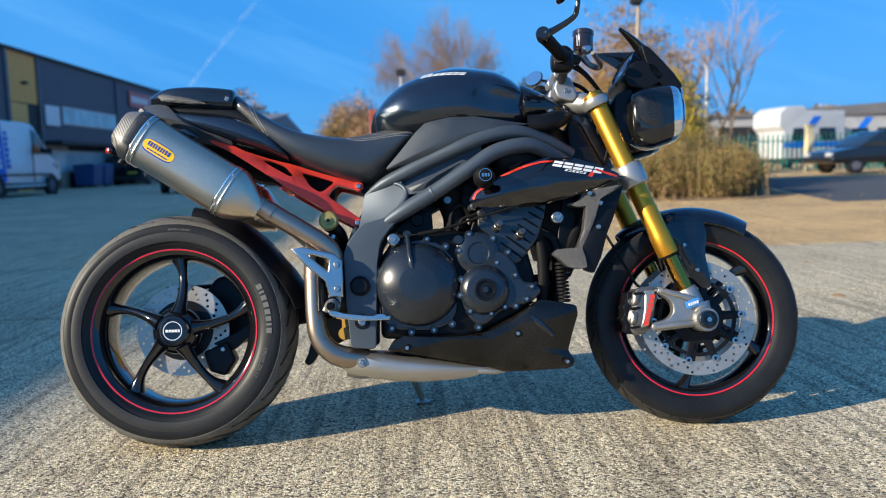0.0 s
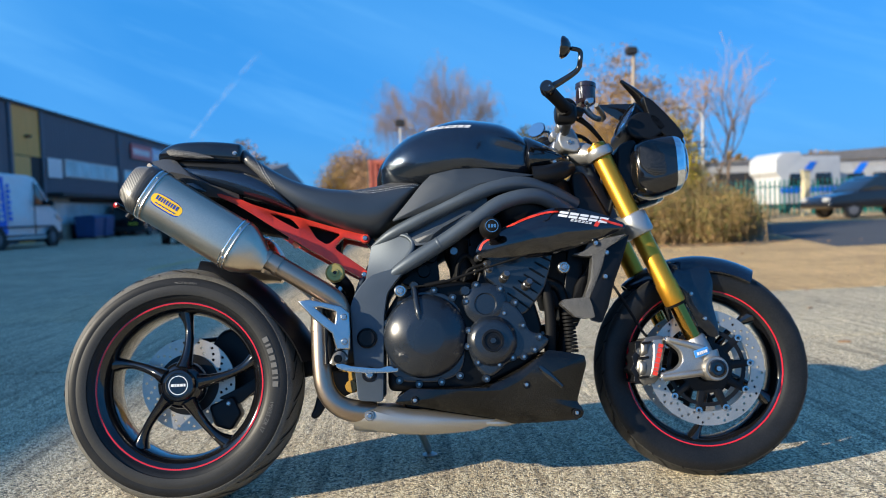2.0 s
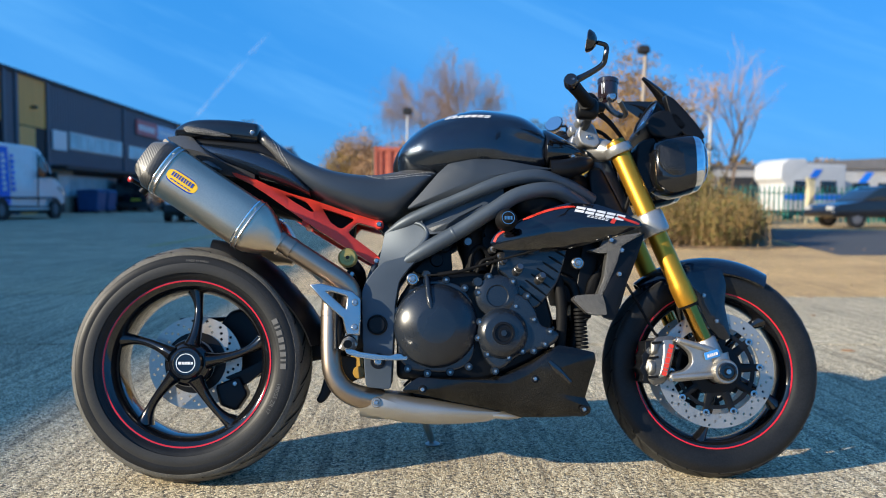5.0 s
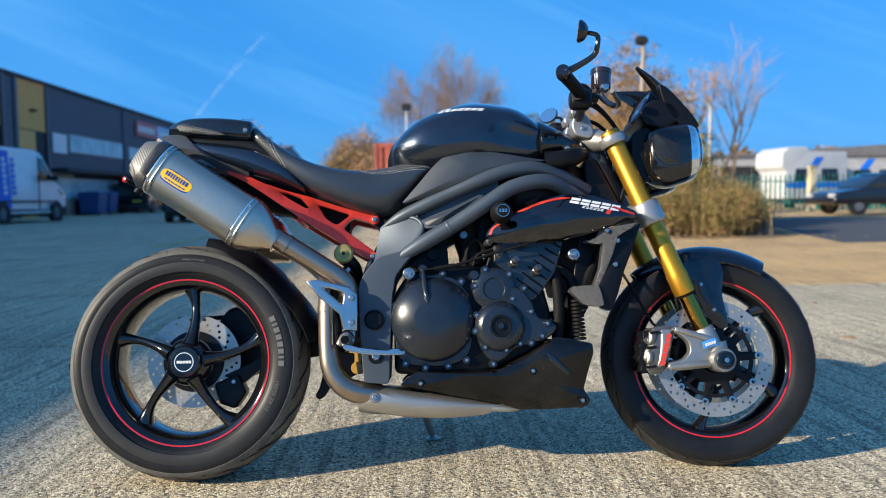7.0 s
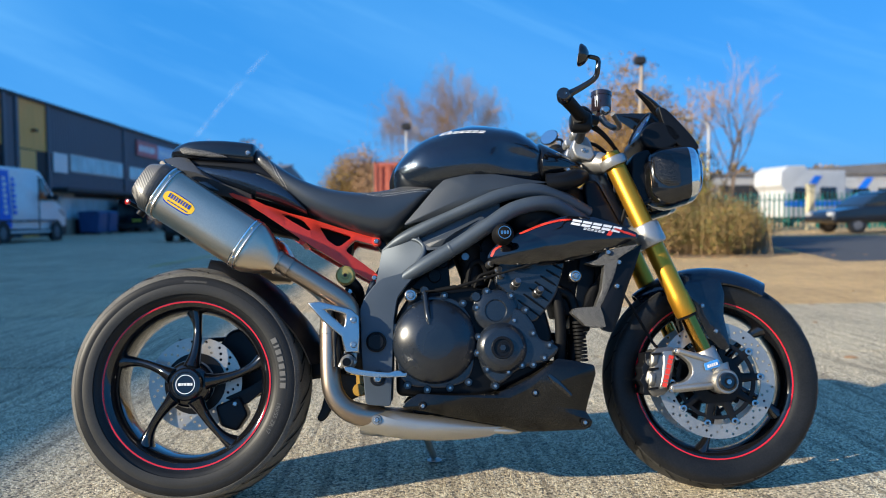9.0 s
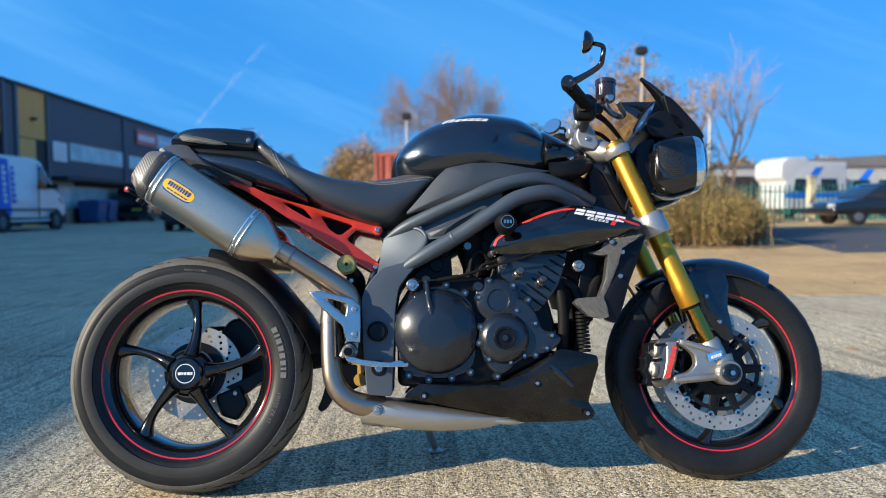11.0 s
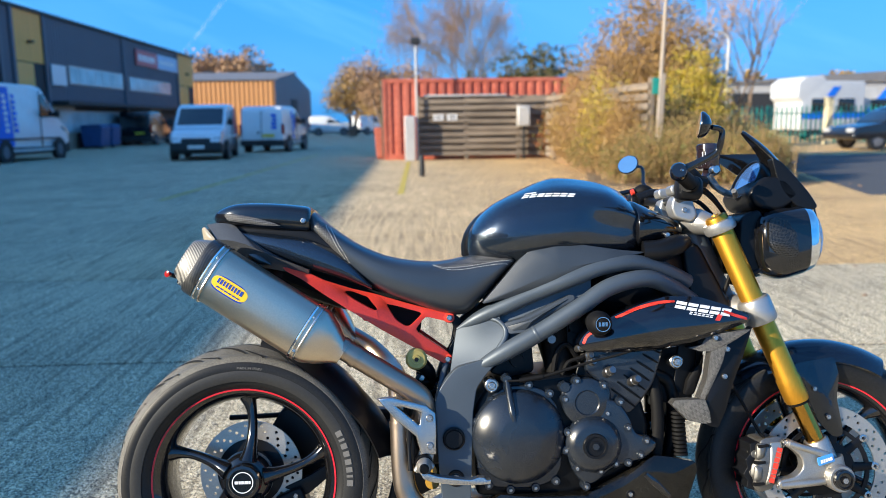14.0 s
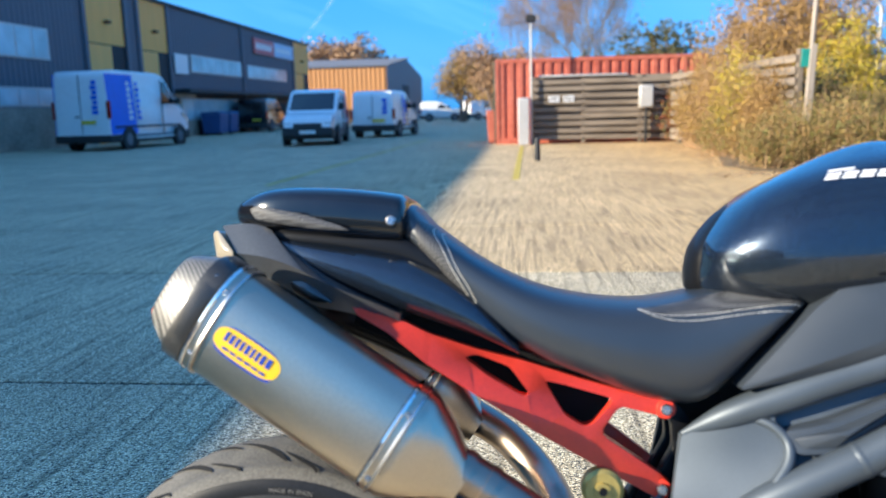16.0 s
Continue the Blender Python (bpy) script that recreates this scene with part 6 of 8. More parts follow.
part("rear_hugger", arc_guard(0.348, 84, 8, 0.088, 0.004, 0.045), MATT, bike, "matt black rear hugger close over the tyre")
arm = part("swing_arm", merge(tube([(0.50, 0.11, 0.385), (0.36, 0.125, 0.372), (0.20, 0.135, 0.345), (0.05, 0.135, 0.318), (0.0, 0.135, 0.312)], [0.05, 0.048, 0.05, 0.058, 0.062], 16, 26, 0.6),
           tube([(0.50, -0.085, 0.385), (0.42, -0.085, 0.385), (0.38, -0.02, 0.385), (0.36, 0.08, 0.385)], [0.045, 0.045, 0.04, 0.04], 14, 20, 0.8)), MATT, bike, "black single-sided swing arm")
part("arm_plate", slab([(0.015, 0.375), (0.07, 0.462), (0.12, 0.470), (0.20, 0.452), (0.32, 0.445), (0.48, 0.440), (0.50, 0.345), (0.34, 0.318), (0.22, 0.300), (0.14, 0.262), (0.05, 0.250)], 0.088, 0.150, 0.012, 0.02), MATT, arm)
part("chain_guard", tube([(-0.075, 0.10, 0.432), (0.05, 0.10, 0.436), (0.20, 0.10, 0.445)], [0.007, 0.007, 0.007], 8), MATT, arm)
cal = part("rear_caliper", merge(slab([(0.060, 0.250), (0.125, 0.275), (0.150, 0.225), (0.120, 0.180), (0.075, 0.195)], -0.018, 0.04, 0.008, 0.01),
                                 slab([(0.08, 0.27), (0.15, 0.30), (0.20, 0.33), (0.19, 0.29), (0.14, 0.25)], 0.0, 0.025, 0.004, 0.01)), MATT, bike, "black rear brake caliper")
bolt(cal, 0.115, -0.019, 0.255, 1.2)
shock = part("rear_shock", lathe([(0, 0), (0.03, 0), (0.032, 0.02), (0.032, 0.16), (0.022, 0.17), (0.022, 0.24), (0, 0.24)], 24, (0.44, 0.0, 0.33), (0.02, 0, 1)), CAST, bike)
part("spring", tube([(0.44 + 0.042 * math.cos(a), 0.042 * math.sin(a), 0.34 + 0.2 * a / 44) for a in (0.55 * i for i in range(80))], 0.006, 8, 160), SOFT, shock)
part("preload_knob", merge(lathe([(0, -0.014), (0.010, -0.014), (0.011, -0.010), (0.0215, -0.010), (0.0265, -0.006), (0.0265, 0.012), (0.022, 0.016), (0, 0.016)], 32, (0.424, -0.088, 0.597))), OLIVE, shock, "round olive preload knob")
part("knob_screw", lathe([(0, -0.018), (0.005, -0.018), (0.006, -0.013), (0, -0.013)], 6, (0.424, -0.088, 0.597)), MATT, shock)
part("knob_bracket", tube([(0.424, -0.07, 0.590), (0.455, -0.05, 0.56), (0.46, -0.02, 0.53)], [0.022, 0.016, 0.014], 10), MATT, shock)
bolt(shock, 0.436, -0.095, 0.552, 1.4)

# -- frame and subframe --
frame_body = part("main_frame", merge(
    *[f(b) for b in (
        tube([(0.526, -0.076, 0.666), (0.577, -0.094, 0.693), (0.635, -0.110, 0.719), (0.712, -0.127, 0.752), (0.800, -0.145, 0.786), (0.878, -0.142, 0.813), (0.956, -0.125, 0.821), (1.034, -0.095, 0.803), (1.110, -0.058, 0.770)], [0.004, 0.0165, 0.0200, 0.0200, 0.0200, 0.0200, 0.0200, 0.0200, 0.0200], 18, 64),
        tube([(0.540, -0.118, 0.560), (0.597, -0.130, 0.592), (0.647, -0.141, 0.620), (0.727, -0.153, 0.665), (0.813, -0.163, 0.718), (0.890, -0.158, 0.765), (0.983, -0.138, 0.782), (1.060, -0.100, 0.755), (1.120, -0.060, 0.720)], [0.004, 0.0165, 0.0212, 0.0212, 0.0212, 0.0212, 0.0212, 0.0212, 0.0212], 18, 64)) for f in (lambda q: q.copy(), flipped)]), FRAME, bike, "graphite twin-tube aluminium frame")
plate_outline = [(0.466, 0.500), (0.478, 0.530), (0.500, 0.560), (0.520, 0.580), (0.556, 0.590), (0.606, 0.602), (0.630, 0.604), (0.590, 0.562), (0.566, 0.530), (0.556, 0.470), (0.552, 0.376), (0.546, 0.244), (0.480, 0.250), (0.470, 0.375)]


def cast_web(upper, lower, thick, count):
    """The cast wall that spans the two frame tubes, slanting in towards the seat."""
    a, b = glide(upper, count), glide(lower, count)
    back = Vector((0, thick, 0))
    return rings([[u.lerp(w, k / 8) + Vector((0, 0.007 * math.sin(math.pi * k / 8), 0)) for k in range(9)] + [w + back, u + back] for u, w in zip(a, b)])


for s in (-1, 1):
    pl = slab(plate_outline, -0.140, -0.096, 0.010, 0.012)
    wall = cast_web([(0.524, -0.082, 0.664), (0.575, -0.102, 0.690), (0.622, -0.116, 0.712)], [(0.505, -0.110, 0.560), (0.580, -0.130, 0.578), (0.650, -0.143, 0.622)], 0.02, 16)
    step = tube([(0.596, -0.102, 0.694), (0.622, -0.116, 0.688), (0.639, -0.126, 0.670), (0.638, -0.134, 0.648), (0.622, -0.138, 0.622)], [0.006, 0.0062, 0.0065, 0.007, 0.008], 12, 24, 1.0)
    shade = cast_web([(0.610, -0.096, 0.704), (0.720, -0.118, 0.748), (0.850, -0.128, 0.795)], [(0.635, -0.124, 0.625), (0.730, -0.136, 0.672), (0.850, -0.140, 0.740)], 0.01, 14)
    for name, shape, stuff in (("frame_plate", pl, FRAME), ("frame_web", wall, FRAME), ("web_rib", step, FRAME), ("web_recess", shade, FRAME)):
        part(name, shape if s < 0 else flipped(shape), stuff, frame_body)
    stay = tube([(0.474, 0.118 * s, 0.495), (0.486, 0.085 * s, 0.545), (0.503, 0.050 * s, 0.592)], [0.010, 0.008, 0.010], 10)
    part("seat_stay", stay, FRAME, frame_body)
    lug = slab([(0.494, 0.706), (0.520, 0.706), (0.545, 0.680), (0.540, 0.610), (0.520, 0.575), (0.492, 0.580), (0.505, 0.610), (0.522, 0.640), (0.520, 0.672)], -0.040, -0.018, 0.004, 0.008)
    part("rear_lug", lug if s < 0 else flipped(lug), MATT, frame_body)
for p, d, r in (((0.676, -0.1170, 0.737), (0.077, -0.022, 0.033), 0.0206), ((0.712, -0.1512, 0.6565), (0.080, -0.012, 0.045), 0.0218)):
    d = Vector(d).normalized() * 0.003
    part("weld_bead", tube([Vector(p) - d * 1.6, Vector(p) - d * 0.6, Vector(p) + d * 0.6, Vector(p) + d * 1.6], [r - 0.0012, r, r, r - 0.0012], 24, None, 1, False), FRAME, frame_body)
INSERT = [(0.628, 0.677), (0.640, 0.683), (0.682, 0.696), (0.795, 0.7480), (0.806, 0.7450), (0.804, 0.7350), (0.745, 0.6990), (0.690, 0.6600), (0.648, 0.6570)]
part("frame_insert", merge(
    pillow(INSERT, -0.138, 0.004, 0.02, 0.006, 3, lean_x=-0.22, lean_z=0.30, power=6),
    pillow([(0.644, 0.675), (0.690, 0.690), (0.790, 0.738), (0.742, 0.706), (0.688, 0.668), (0.654, 0.665)], -0.142, 0.014, 0.01, 0.004, 4, lean_x=-0.22, lean_z=0.30, power=1.2)), SIDEPANEL, frame_body, "dark grey insert between the frame tubes", 25)
for x, z, r in ((0.509, 0.413, 0.027),):
    part("pivot_cap", lathe([(0, -0.010), (r * 0.72, -0.010), (r * 0.76, -0.006), (r * 0.84, -0.006), (r * 0.9, -0.010), (r, -0.008), (r, 0.01), (0, 0.01)], 36, (x, -0.141, z)), MATT, frame_body)
bolt(frame_body, 0.512, -0.140, 0.318, 2.0)
part("pivot_ring", lathe([(0.013, -0.004), (0.019, -0.004), (0.021, 0.0), (0.021, 0.01), (0.013, 0.01)], 30, (0.512, -0.139, 0.318), closed=True), MATT, frame_body)
big = [(0.602, -0.140, 0.5355, 2.3), (1.0485, -0.142, 0.581, 2.3)]
for x, y, z, q in big:
    part("spacer", lathe([(0, -0.004), (0.0135, -0.004), (0.0165, -0.001), (0.0165, 0.05), (0, 0.05)], 24, (x, y, z)), ALLOY, frame_body)
    bolt(frame_body, x, y - 0.004, z, q * 0.75)

def pierced(outer, holes, y0, y1, edge, corner=0.006):
    """A cast plate in the side plane with windows through it and rounded rims."""
    bm = bmesh.new()
    edges = []
    for loop in (outer, *holes):
        vs = [bm.verts.new((x, y0, z)) for x, z in soften(loop, corner, 3)]
        edges += [bm.edges.new((vs[i - 1], vs[i])) for i in range(len(vs))]
    face = bmesh.ops.triangle_fill(bm, edges=edges, use_beauty=True)
    flat_faces = [f for f in face["geom"] if isinstance(f, bmesh.types.BMFace)]
    far = bmesh.ops.extrude_face_region(bm, geom=flat_faces)
    bmesh.ops.translate(bm, vec=(0, y1 - y0, 0), verts=[v for v in far["geom"] if isinstance(v, bmesh.types.BMVert)])
    bm.faces.ensure_lookup_table()
    bmesh.ops.recalc_face_normals(bm, faces=bm.faces)
    rim = [e for e in bm.edges if abs(e.verts[0].co.y - e.verts[1].co.y) < 1e-6 and e.calc_face_angle(0) > 0.5]
    bmesh.ops.bevel(bm, geom=rim, offset=edge, segments=3, profile=0.5, affect="EDGES", clamp_overlap=True)
    return bm


SUB_OUTER = [(0.098, 0.842), (0.118, 0.836), (0.147, 0.823), (0.204, 0.795), (0.269, 0.773), (0.328, 0.758), (0.402, 0.734), (0.454, 0.719), (0.508, 0.706), (0.520, 0.699), (0.520, 0.688), (0.510, 0.683), (0.480, 0.691), (0.450, 0.699), (0.440, 0.690),
             (0.424, 0.670), (0.430, 0.661), (0.460, 0.640), (0.503, 0.609), (0.514, 0.597), (0.510, 0.580), (0.496, 0.580), (0.416, 0.627), (0.342, 0.672), (0.270, 0.720), (0.206, 0.764), (0.155, 0.798), (0.112, 0.820)]
SUB_WINDOWS = [[(0.251, 0.766), (0.267, 0.768), (0.308, 0.752), (0.334, 0.7205), (0.325, 0.719), (0.279, 0.746)], [(0.352, 0.734), (0.377, 0.728), (0.438, 0.7095), (0.438, 0.7030), (0.411, 0.679), (0.400, 0.678), (0.377, 0.693)]]
sub = part("subframe", tube([(0.300, -0.048, 0.700), (0.305, -0.02, 0.698), (0.305, 0.02, 0.698), (0.300, 0.048, 0.700)], 0.010, 12, 20), RED, bike, "bright red tubular subframe")
for s in (-1, 1):
    side_frame = pierced(SUB_OUTER, SUB_WINDOWS, -0.060, -0.038, 0.0085)
    for v in side_frame.verts:
        below = 0.836 - 0.348 * (v.co.x - 0.118) - v.co.z
        v.co.y -= 0.13 * min(0.33, max(0, 0.530 - v.co.x)) + 0.17 * min(0.29, max(0, 0.510 - v.co.x)) * max(0, min(1, (below - 0.012) / 0.03))
    part("side_frame", side_frame if s < 0 else flipped(side_frame), RED, sub, "red cast frame with two windows", 50)
for x, z in ((0.508, 0.6945), (0.502, 0.592)):
    part("bolt_boss", lathe([(0, -0.006), (0.0115, -0.006), (0.0135, -0.003), (0.0140, 0.012), (0, 0.012)], 24, (x, -0.060, z)), RED, sub)
    bolt(sub, x, -0.068, z, 1.3)

part("inner_fender", slab([(0.08, 0.850), (0.20, 0.810), (0.32, 0.770), (0.44, 0.725), (0.438, 0.668), (0.420, 0.640), (0.32, 0.690), (0.20, 0.752), (0.09, 0.800)], -0.036, 0.036, 0.01, 0.01), SOFT, bike, "black plastic inner mudguard")

# -- tank, seat, tail --
def hollowed(bm):
    """Presses knee recesses into the flanks, under a firm shoulder, and lifts a ridge along the top."""
    for v in bm.verts:
        x, y, z = v.co
        ahead = 1 / (1 + math.exp(-(x - 0.842) / 0.014))
        under = 1 / (1 + math.exp((z - 0.945 + 0.18 * (x - 0.86)) / 0.008))
        over = 1 / (1 + math.exp(-(z - 0.868) / 0.010))
        v.co.y -= math.copysign(0.020, y) * ahead * under * over * min(1, abs(y) / 0.06)
        v.co.y += math.copysign(0.007, y) * math.exp(-((x - 0.70) / 0.10) ** 2 - ((z - 0.885) / 0.05) ** 2) * min(1, abs(y) / 0.06)
        if z > 0.95:
            v.co.z += 0.018 * math.exp(-(y / 0.055) ** 2) * max(0, min(1, (z - 0.95) / 0.03)) * max(0, min(1, (x - 0.65) / 0.13))
    return bm


tank = part("fuel_tank", hollowed(body([(0.556, 0.880, 0.870, 0.860, 0.03, 2.0), (0.566, 0.917, 0.885, 0.840, 0.085, 2.1), (0.605, 0.963, 0.895, 0.820, 0.122, 2.3), (0.665, 0.997, 0.905, 0.820, 0.146, 2.6), (0.774, 1.026, 0.912, 0.830, 0.160, 2.6), (0.883, 1.017, 0.912, 0.835, 0.157, 2.6), (0.935, 0.999, 0.905, 0.838, 0.142, 2.55), (0.975, 0.972, 0.902, 0.842, 0.122, 2.25), (0.988, 0.962, 0.900, 0.848, 0.108, 2.2)], 56, 56)), GLOSS, bike, "gloss black metal-flake fuel tank")
part("tank_mark", cling(turned(merge(turned(bars([0.028], 0, 0.005, 0.45), pose(0.006, 0, 0.0175)), turned(strokes(7, 0.0150, 0.0135, 0.0034, 0.45, 0.0022), pose(0, 0, 0))), pose(0.690, -0.09, 0.970, 0, 6, 0)), tank, (0.1, 0.90, -0.42)), WHITE, tank)["kind"] = "stuff"
part("tank_pad", body([(0.545, 0.880, 0.870, 0.850, 0.012, 2), (0.556, 0.912, 0.885, 0.840, 0.040, 2.2), (0.580, 0.944, 0.90, 0.83, 0.052, 2.2), (0.604, 0.962, 0.93, 0.86, 0.045, 2.2), (0.618, 0.962, 0.94, 0.91, 0.01, 2)], 16, 20), MATT, tank)
part("tank_front_cover", body([(0.970, 0.978, 0.905, 0.846, 0.112, 2.4), (0.984, 0.978, 0.905, 0.848, 0.118, 2.5), (1.055, 0.945, 0.905, 0.862, 0.088, 2.4), (1.100, 0.924, 0.898, 0.872, 0.06, 2.2), (1.112, 0.920, 0.897, 0.880, 0.03, 2.0)], 18, 28), BLACK, tank)
bolt(tank, 1.052, -0.092, 0.888, 1.2)
for s in (-1, 1):
    pn = pillow([(0.583, 0.728), (0.625, 0.775), (0.672, 0.830), (0.706, 0.860), (0.765, 0.873), (0.839, 0.865), (0.915, 0.853), (0.992, 0.846), (0.945, 0.836), (0.905, 0.826), (0.830, 0.792), (0.760, 0.770), (0.690, 0.752), (0.630, 0.739)], -0.142, 0.016, 0.05, 0.012, 6, power=2.6)
    for v in pn.verts:
        v.co.y += 0.12 * max(0, 0.760 - v.co.x) + 0.22 * max(0, v.co.x - 0.890)
    part("tank_side_panel", pn if s < 0 else flipped(pn), SIDEPANEL, bike, "matt black moulded panel under the tank")
part("airbox", body([(0.86, 0.84, 0.80, 0.70, 0.05, 2.5), (0.90, 0.86, 0.80, 0.68, 0.10, 2.6), (1.02, 0.87, 0.80, 0.68, 0.095, 2.6), (1.08, 0.86, 0.80, 0.70, 0.07, 2.4), (1.12, 0.84, 0.80, 0.72, 0.03, 2)], 20, 24), MATT, bike)
part("intake_snout", tube([(0.985, -0.105, 0.848), (1.03, -0.108, 0.850), (1.07, -0.100, 0.862), (1.10, -0.085, 0.872)], [0.026, 0.027, 0.026, 0.018], 16), MATT, bike)

seat = part("seat", body([(0.150, 0.950, 0.928, 0.905, 0.070, 2.6), (0.176, 0.966, 0.932, 0.905, 0.096, 2.7), (0.206, 0.938, 0.905, 0.885, 0.108, 2.8), (0.273, 0.890, 0.855, 0.805, 0.118, 2.9), (0.339, 0.858, 0.815, 0.760, 0.126, 3.0), (0.404, 0.842, 0.790, 0.735, 0.130, 3.0), (0.480, 0.836, 0.775, 0.708, 0.128, 3.0), (0.545, 0.846, 0.775, 0.700, 0.124, 2.9), (0.590, 0.856, 0.795, 0.735, 0.120, 2.8), (0.640, 0.856, 0.820, 0.795, 0.116, 2.6), (0.676, 0.850, 0.840, 0.830, 0.098, 2.4)], 48, 36), VINYL, bike, "black vinyl rider's seat with pale stitching")
part("seat_base", body([(0.19, 0.850, 0.830, 0.795, 0.034, 2.6), (0.30, 0.805, 0.775, 0.742, 0.034, 2.8), (0.42, 0.765, 0.735, 0.712, 0.034, 2.8), (0.51, 0.745, 0.715, 0.690, 0.034, 2.6)], 20, 22), MATT, seat)


def patch(target, low, high, way, lift, count=26, rows=7):
    """A piece of cloth sewn on a part: a skin between two edge lines, laid on along a direction."""
    a, b = glide([(x, -0.142, z) for x, z in low], count), glide([(x, -0.142, z) for x, z in high], count)
    bm = bmesh.new()
    g = [[bm.verts.new(p.lerp(q, k / (rows - 1))) for k in range(rows)] for p, q in zip(a, b)]
    for u, v in zip(g, g[1:]):
        for k in range(rows - 1):
            bm.faces.new((u[k], u[k + 1], v[k + 1], v[k]))
    bm = cling(bm, target, way, lift)
    bmesh.ops.recalc_face_normals(bm, faces=bm.faces)
    return bm


def stitches(target, line, way, y=-0.142, pitch=0.0040, fill=0.68):
    """A seam of short stitches laid on a part."""
    pts = glide([(x, y, z) for x, z in line], 200)
    run, out, start = 0.0, [], None
    for p, q in zip(pts, pts[1:]):
        inside = (run % pitch) < pitch * fill
        if inside and start is None:
            start = p
        if not inside and start is not None:
            out.append(tube([start, p], 0.00062, 5, None, 1, False))
            start = None
        run += (q - p).length
    return cling(merge(*out), target, way, 0.0009)


FROM_REAR = (0.42, 0.84, -0.34)
part("seat_nose_cloth", patch(seat, [(0.446, 0.844), (0.471, 0.835), (0.500, 0.832), (0.537, 0.834), (0.577, 0.839), (0.626, 0.845), (0.674, 0.848)], [(0.450, 0.846), (0.487, 0.856), (0.520, 0.866), (0.557, 0.874), (0.602, 0.876), (0.650, 0.870), (0.676, 0.852)], FROM_REAR, 0.0005), GRIP_WEAVE, seat, "woven non-slip cloth on the seat nose")
for line in ([(0.446, 0.844), (0.471, 0.834), (0.500, 0.831), (0.537, 0.833), (0.577, 0.838), (0.626, 0.844), (0.672, 0.847)], [(0.448, 0.842), (0.475, 0.829), (0.504, 0.823), (0.537, 0.825), (0.585, 0.832), (0.634, 0.836), (0.668, 0.835)]):
    part("stitching", stitches(seat, line, FROM_REAR), THREAD, seat)["kind"] = "stuff"
part("seat_rear_cloth", patch(seat, [(0.176, 0.958), (0.179, 0.926), (0.181, 0.903), (0.200, 0.886), (0.226, 0.865), (0.246, 0.846)], [(0.191, 0.957), (0.199, 0.940), (0.214, 0.914), (0.229, 0.886), (0.240, 0.866), (0.248, 0.848)], (0.25, 0.85, -0.3), 0.0005), GRIP_WEAVE, seat, "woven non-slip strip at the seat's rear")
for off in (0.0, 0.007):
    part("stitching", stitches(seat, [(0.191 + off, 0.953), (0.197 + off, 0.940), (0.214 + off, 0.914), (0.229 + off, 0.886), (0.246 + off, 0.858), (0.264 + off * 0.6, 0.822)], (0.25, 0.85, -0.3)), THREAD, seat)["kind"] = "stuff"
cowl = part("seat_cowl", body([(-0.076, 0.956, 0.952, 0.946, 0.02, 2), (-0.069, 0.966, 0.953, 0.941, 0.050, 2.8), (-0.052, 0.979, 0.954, 0.936, 0.072, 3.0), (-0.008, 0.990, 0.954, 0.926, 0.094, 3.4), (0.073, 0.989, 0.952, 0.918, 0.106, 3.6), (0.150, 0.981, 0.946, 0.908, 0.108, 3.6), (0.172, 0.974, 0.942, 0.910, 0.105, 3.4), (0.178, 0.956, 0.942, 0.922, 0.07, 2.4)], 34, 36), BLACK, bike, "gloss black pillion seat cowl")
part("cowl_insert", pillow([(-0.036, 0.958), (-0.022, 0.962), (0.040, 0.950), (0.086, 0.936), (0.104, 0.928), (0.060, 0.930), (0.005, 0.938), (-0.026, 0.944)], -0.1015, 0.004, 0.02, 0.005, 4, lean_x=-0.13), GRIP_WEAVE, cowl, "woven grey insert")
part("cowl_base", body([(-0.070, 0.940, 0.930, 0.915, 0.040, 2.4), (-0.03, 0.945, 0.925, 0.900, 0.070, 2.6), (0.08, 0.940, 0.915, 0.880, 0.086, 2.6), (0.17, 0.935, 0.905, 0.850, 0.094, 2.6), (0.22, 0.905, 0.875, 0.820, 0.098, 2.4)], 20, 22), MATT, cowl)
bolt(cowl, 0.158, -0.1095, 0.940, 1.2)
tail = part("tail_fairing", body([(-0.055, 0.936, 0.925, 0.915, 0.040, 2.4), (-0.02, 0.938, 0.912, 0.888, 0.072, 2.5), (0.04, 0.930, 0.892, 0.862, 0.092, 2.5), (0.12, 0.920, 0.870, 0.830, 0.108, 2.5), (0.19, 0.905, 0.845, 0.805, 0.118, 2.5), (0.26, 0.860, 0.815, 0.785, 0.124, 2.5), (0.320, 0.785, 0.775, 0.765, 0.120, 2.2)], 34, 30), GLOSS, bike, "gloss black tail fairing")
tray_rows = []
for top_x, top_z, mid_x, mid_z, low_x, low_z, top_y, mid_y, low_y in ((-0.086, 0.938, -0.056, 0.900, -0.058, 0.889, 0.060, 0.088, 0.074), (-0.046, 0.940, -0.012, 0.894, -0.019, 0.869, 0.072, 0.100, 0.082), (-0.012, 0.932, 0.027, 0.882, 0.030, 0.842, 0.082, 0.108, 0.086),
                                                                    (0.008, 0.911, 0.062, 0.865, 0.055, 0.829, 0.090, 0.114, 0.090), (0.058, 0.876, 0.095, 0.851, 0.092, 0.822, 0.098, 0.119, 0.094), (0.105, 0.850, 0.133, 0.837, 0.130, 0.814, 0.106, 0.121, 0.100), (0.163, 0.824, 0.170, 0.821, 0.168, 0.810, 0.108, 0.118, 0.104)):
    near = [(top_x, -top_y, top_z), (mid_x, -mid_y, mid_z), (low_x, -low_y, low_z)]
    tray_rows.append([Vector(p) for p in near] + [Vector((x, -y, z)) for x, y, z in near[::-1]])
smooth_rows = [glide([r[k] for r in tray_rows], 28) for k in range(6)]
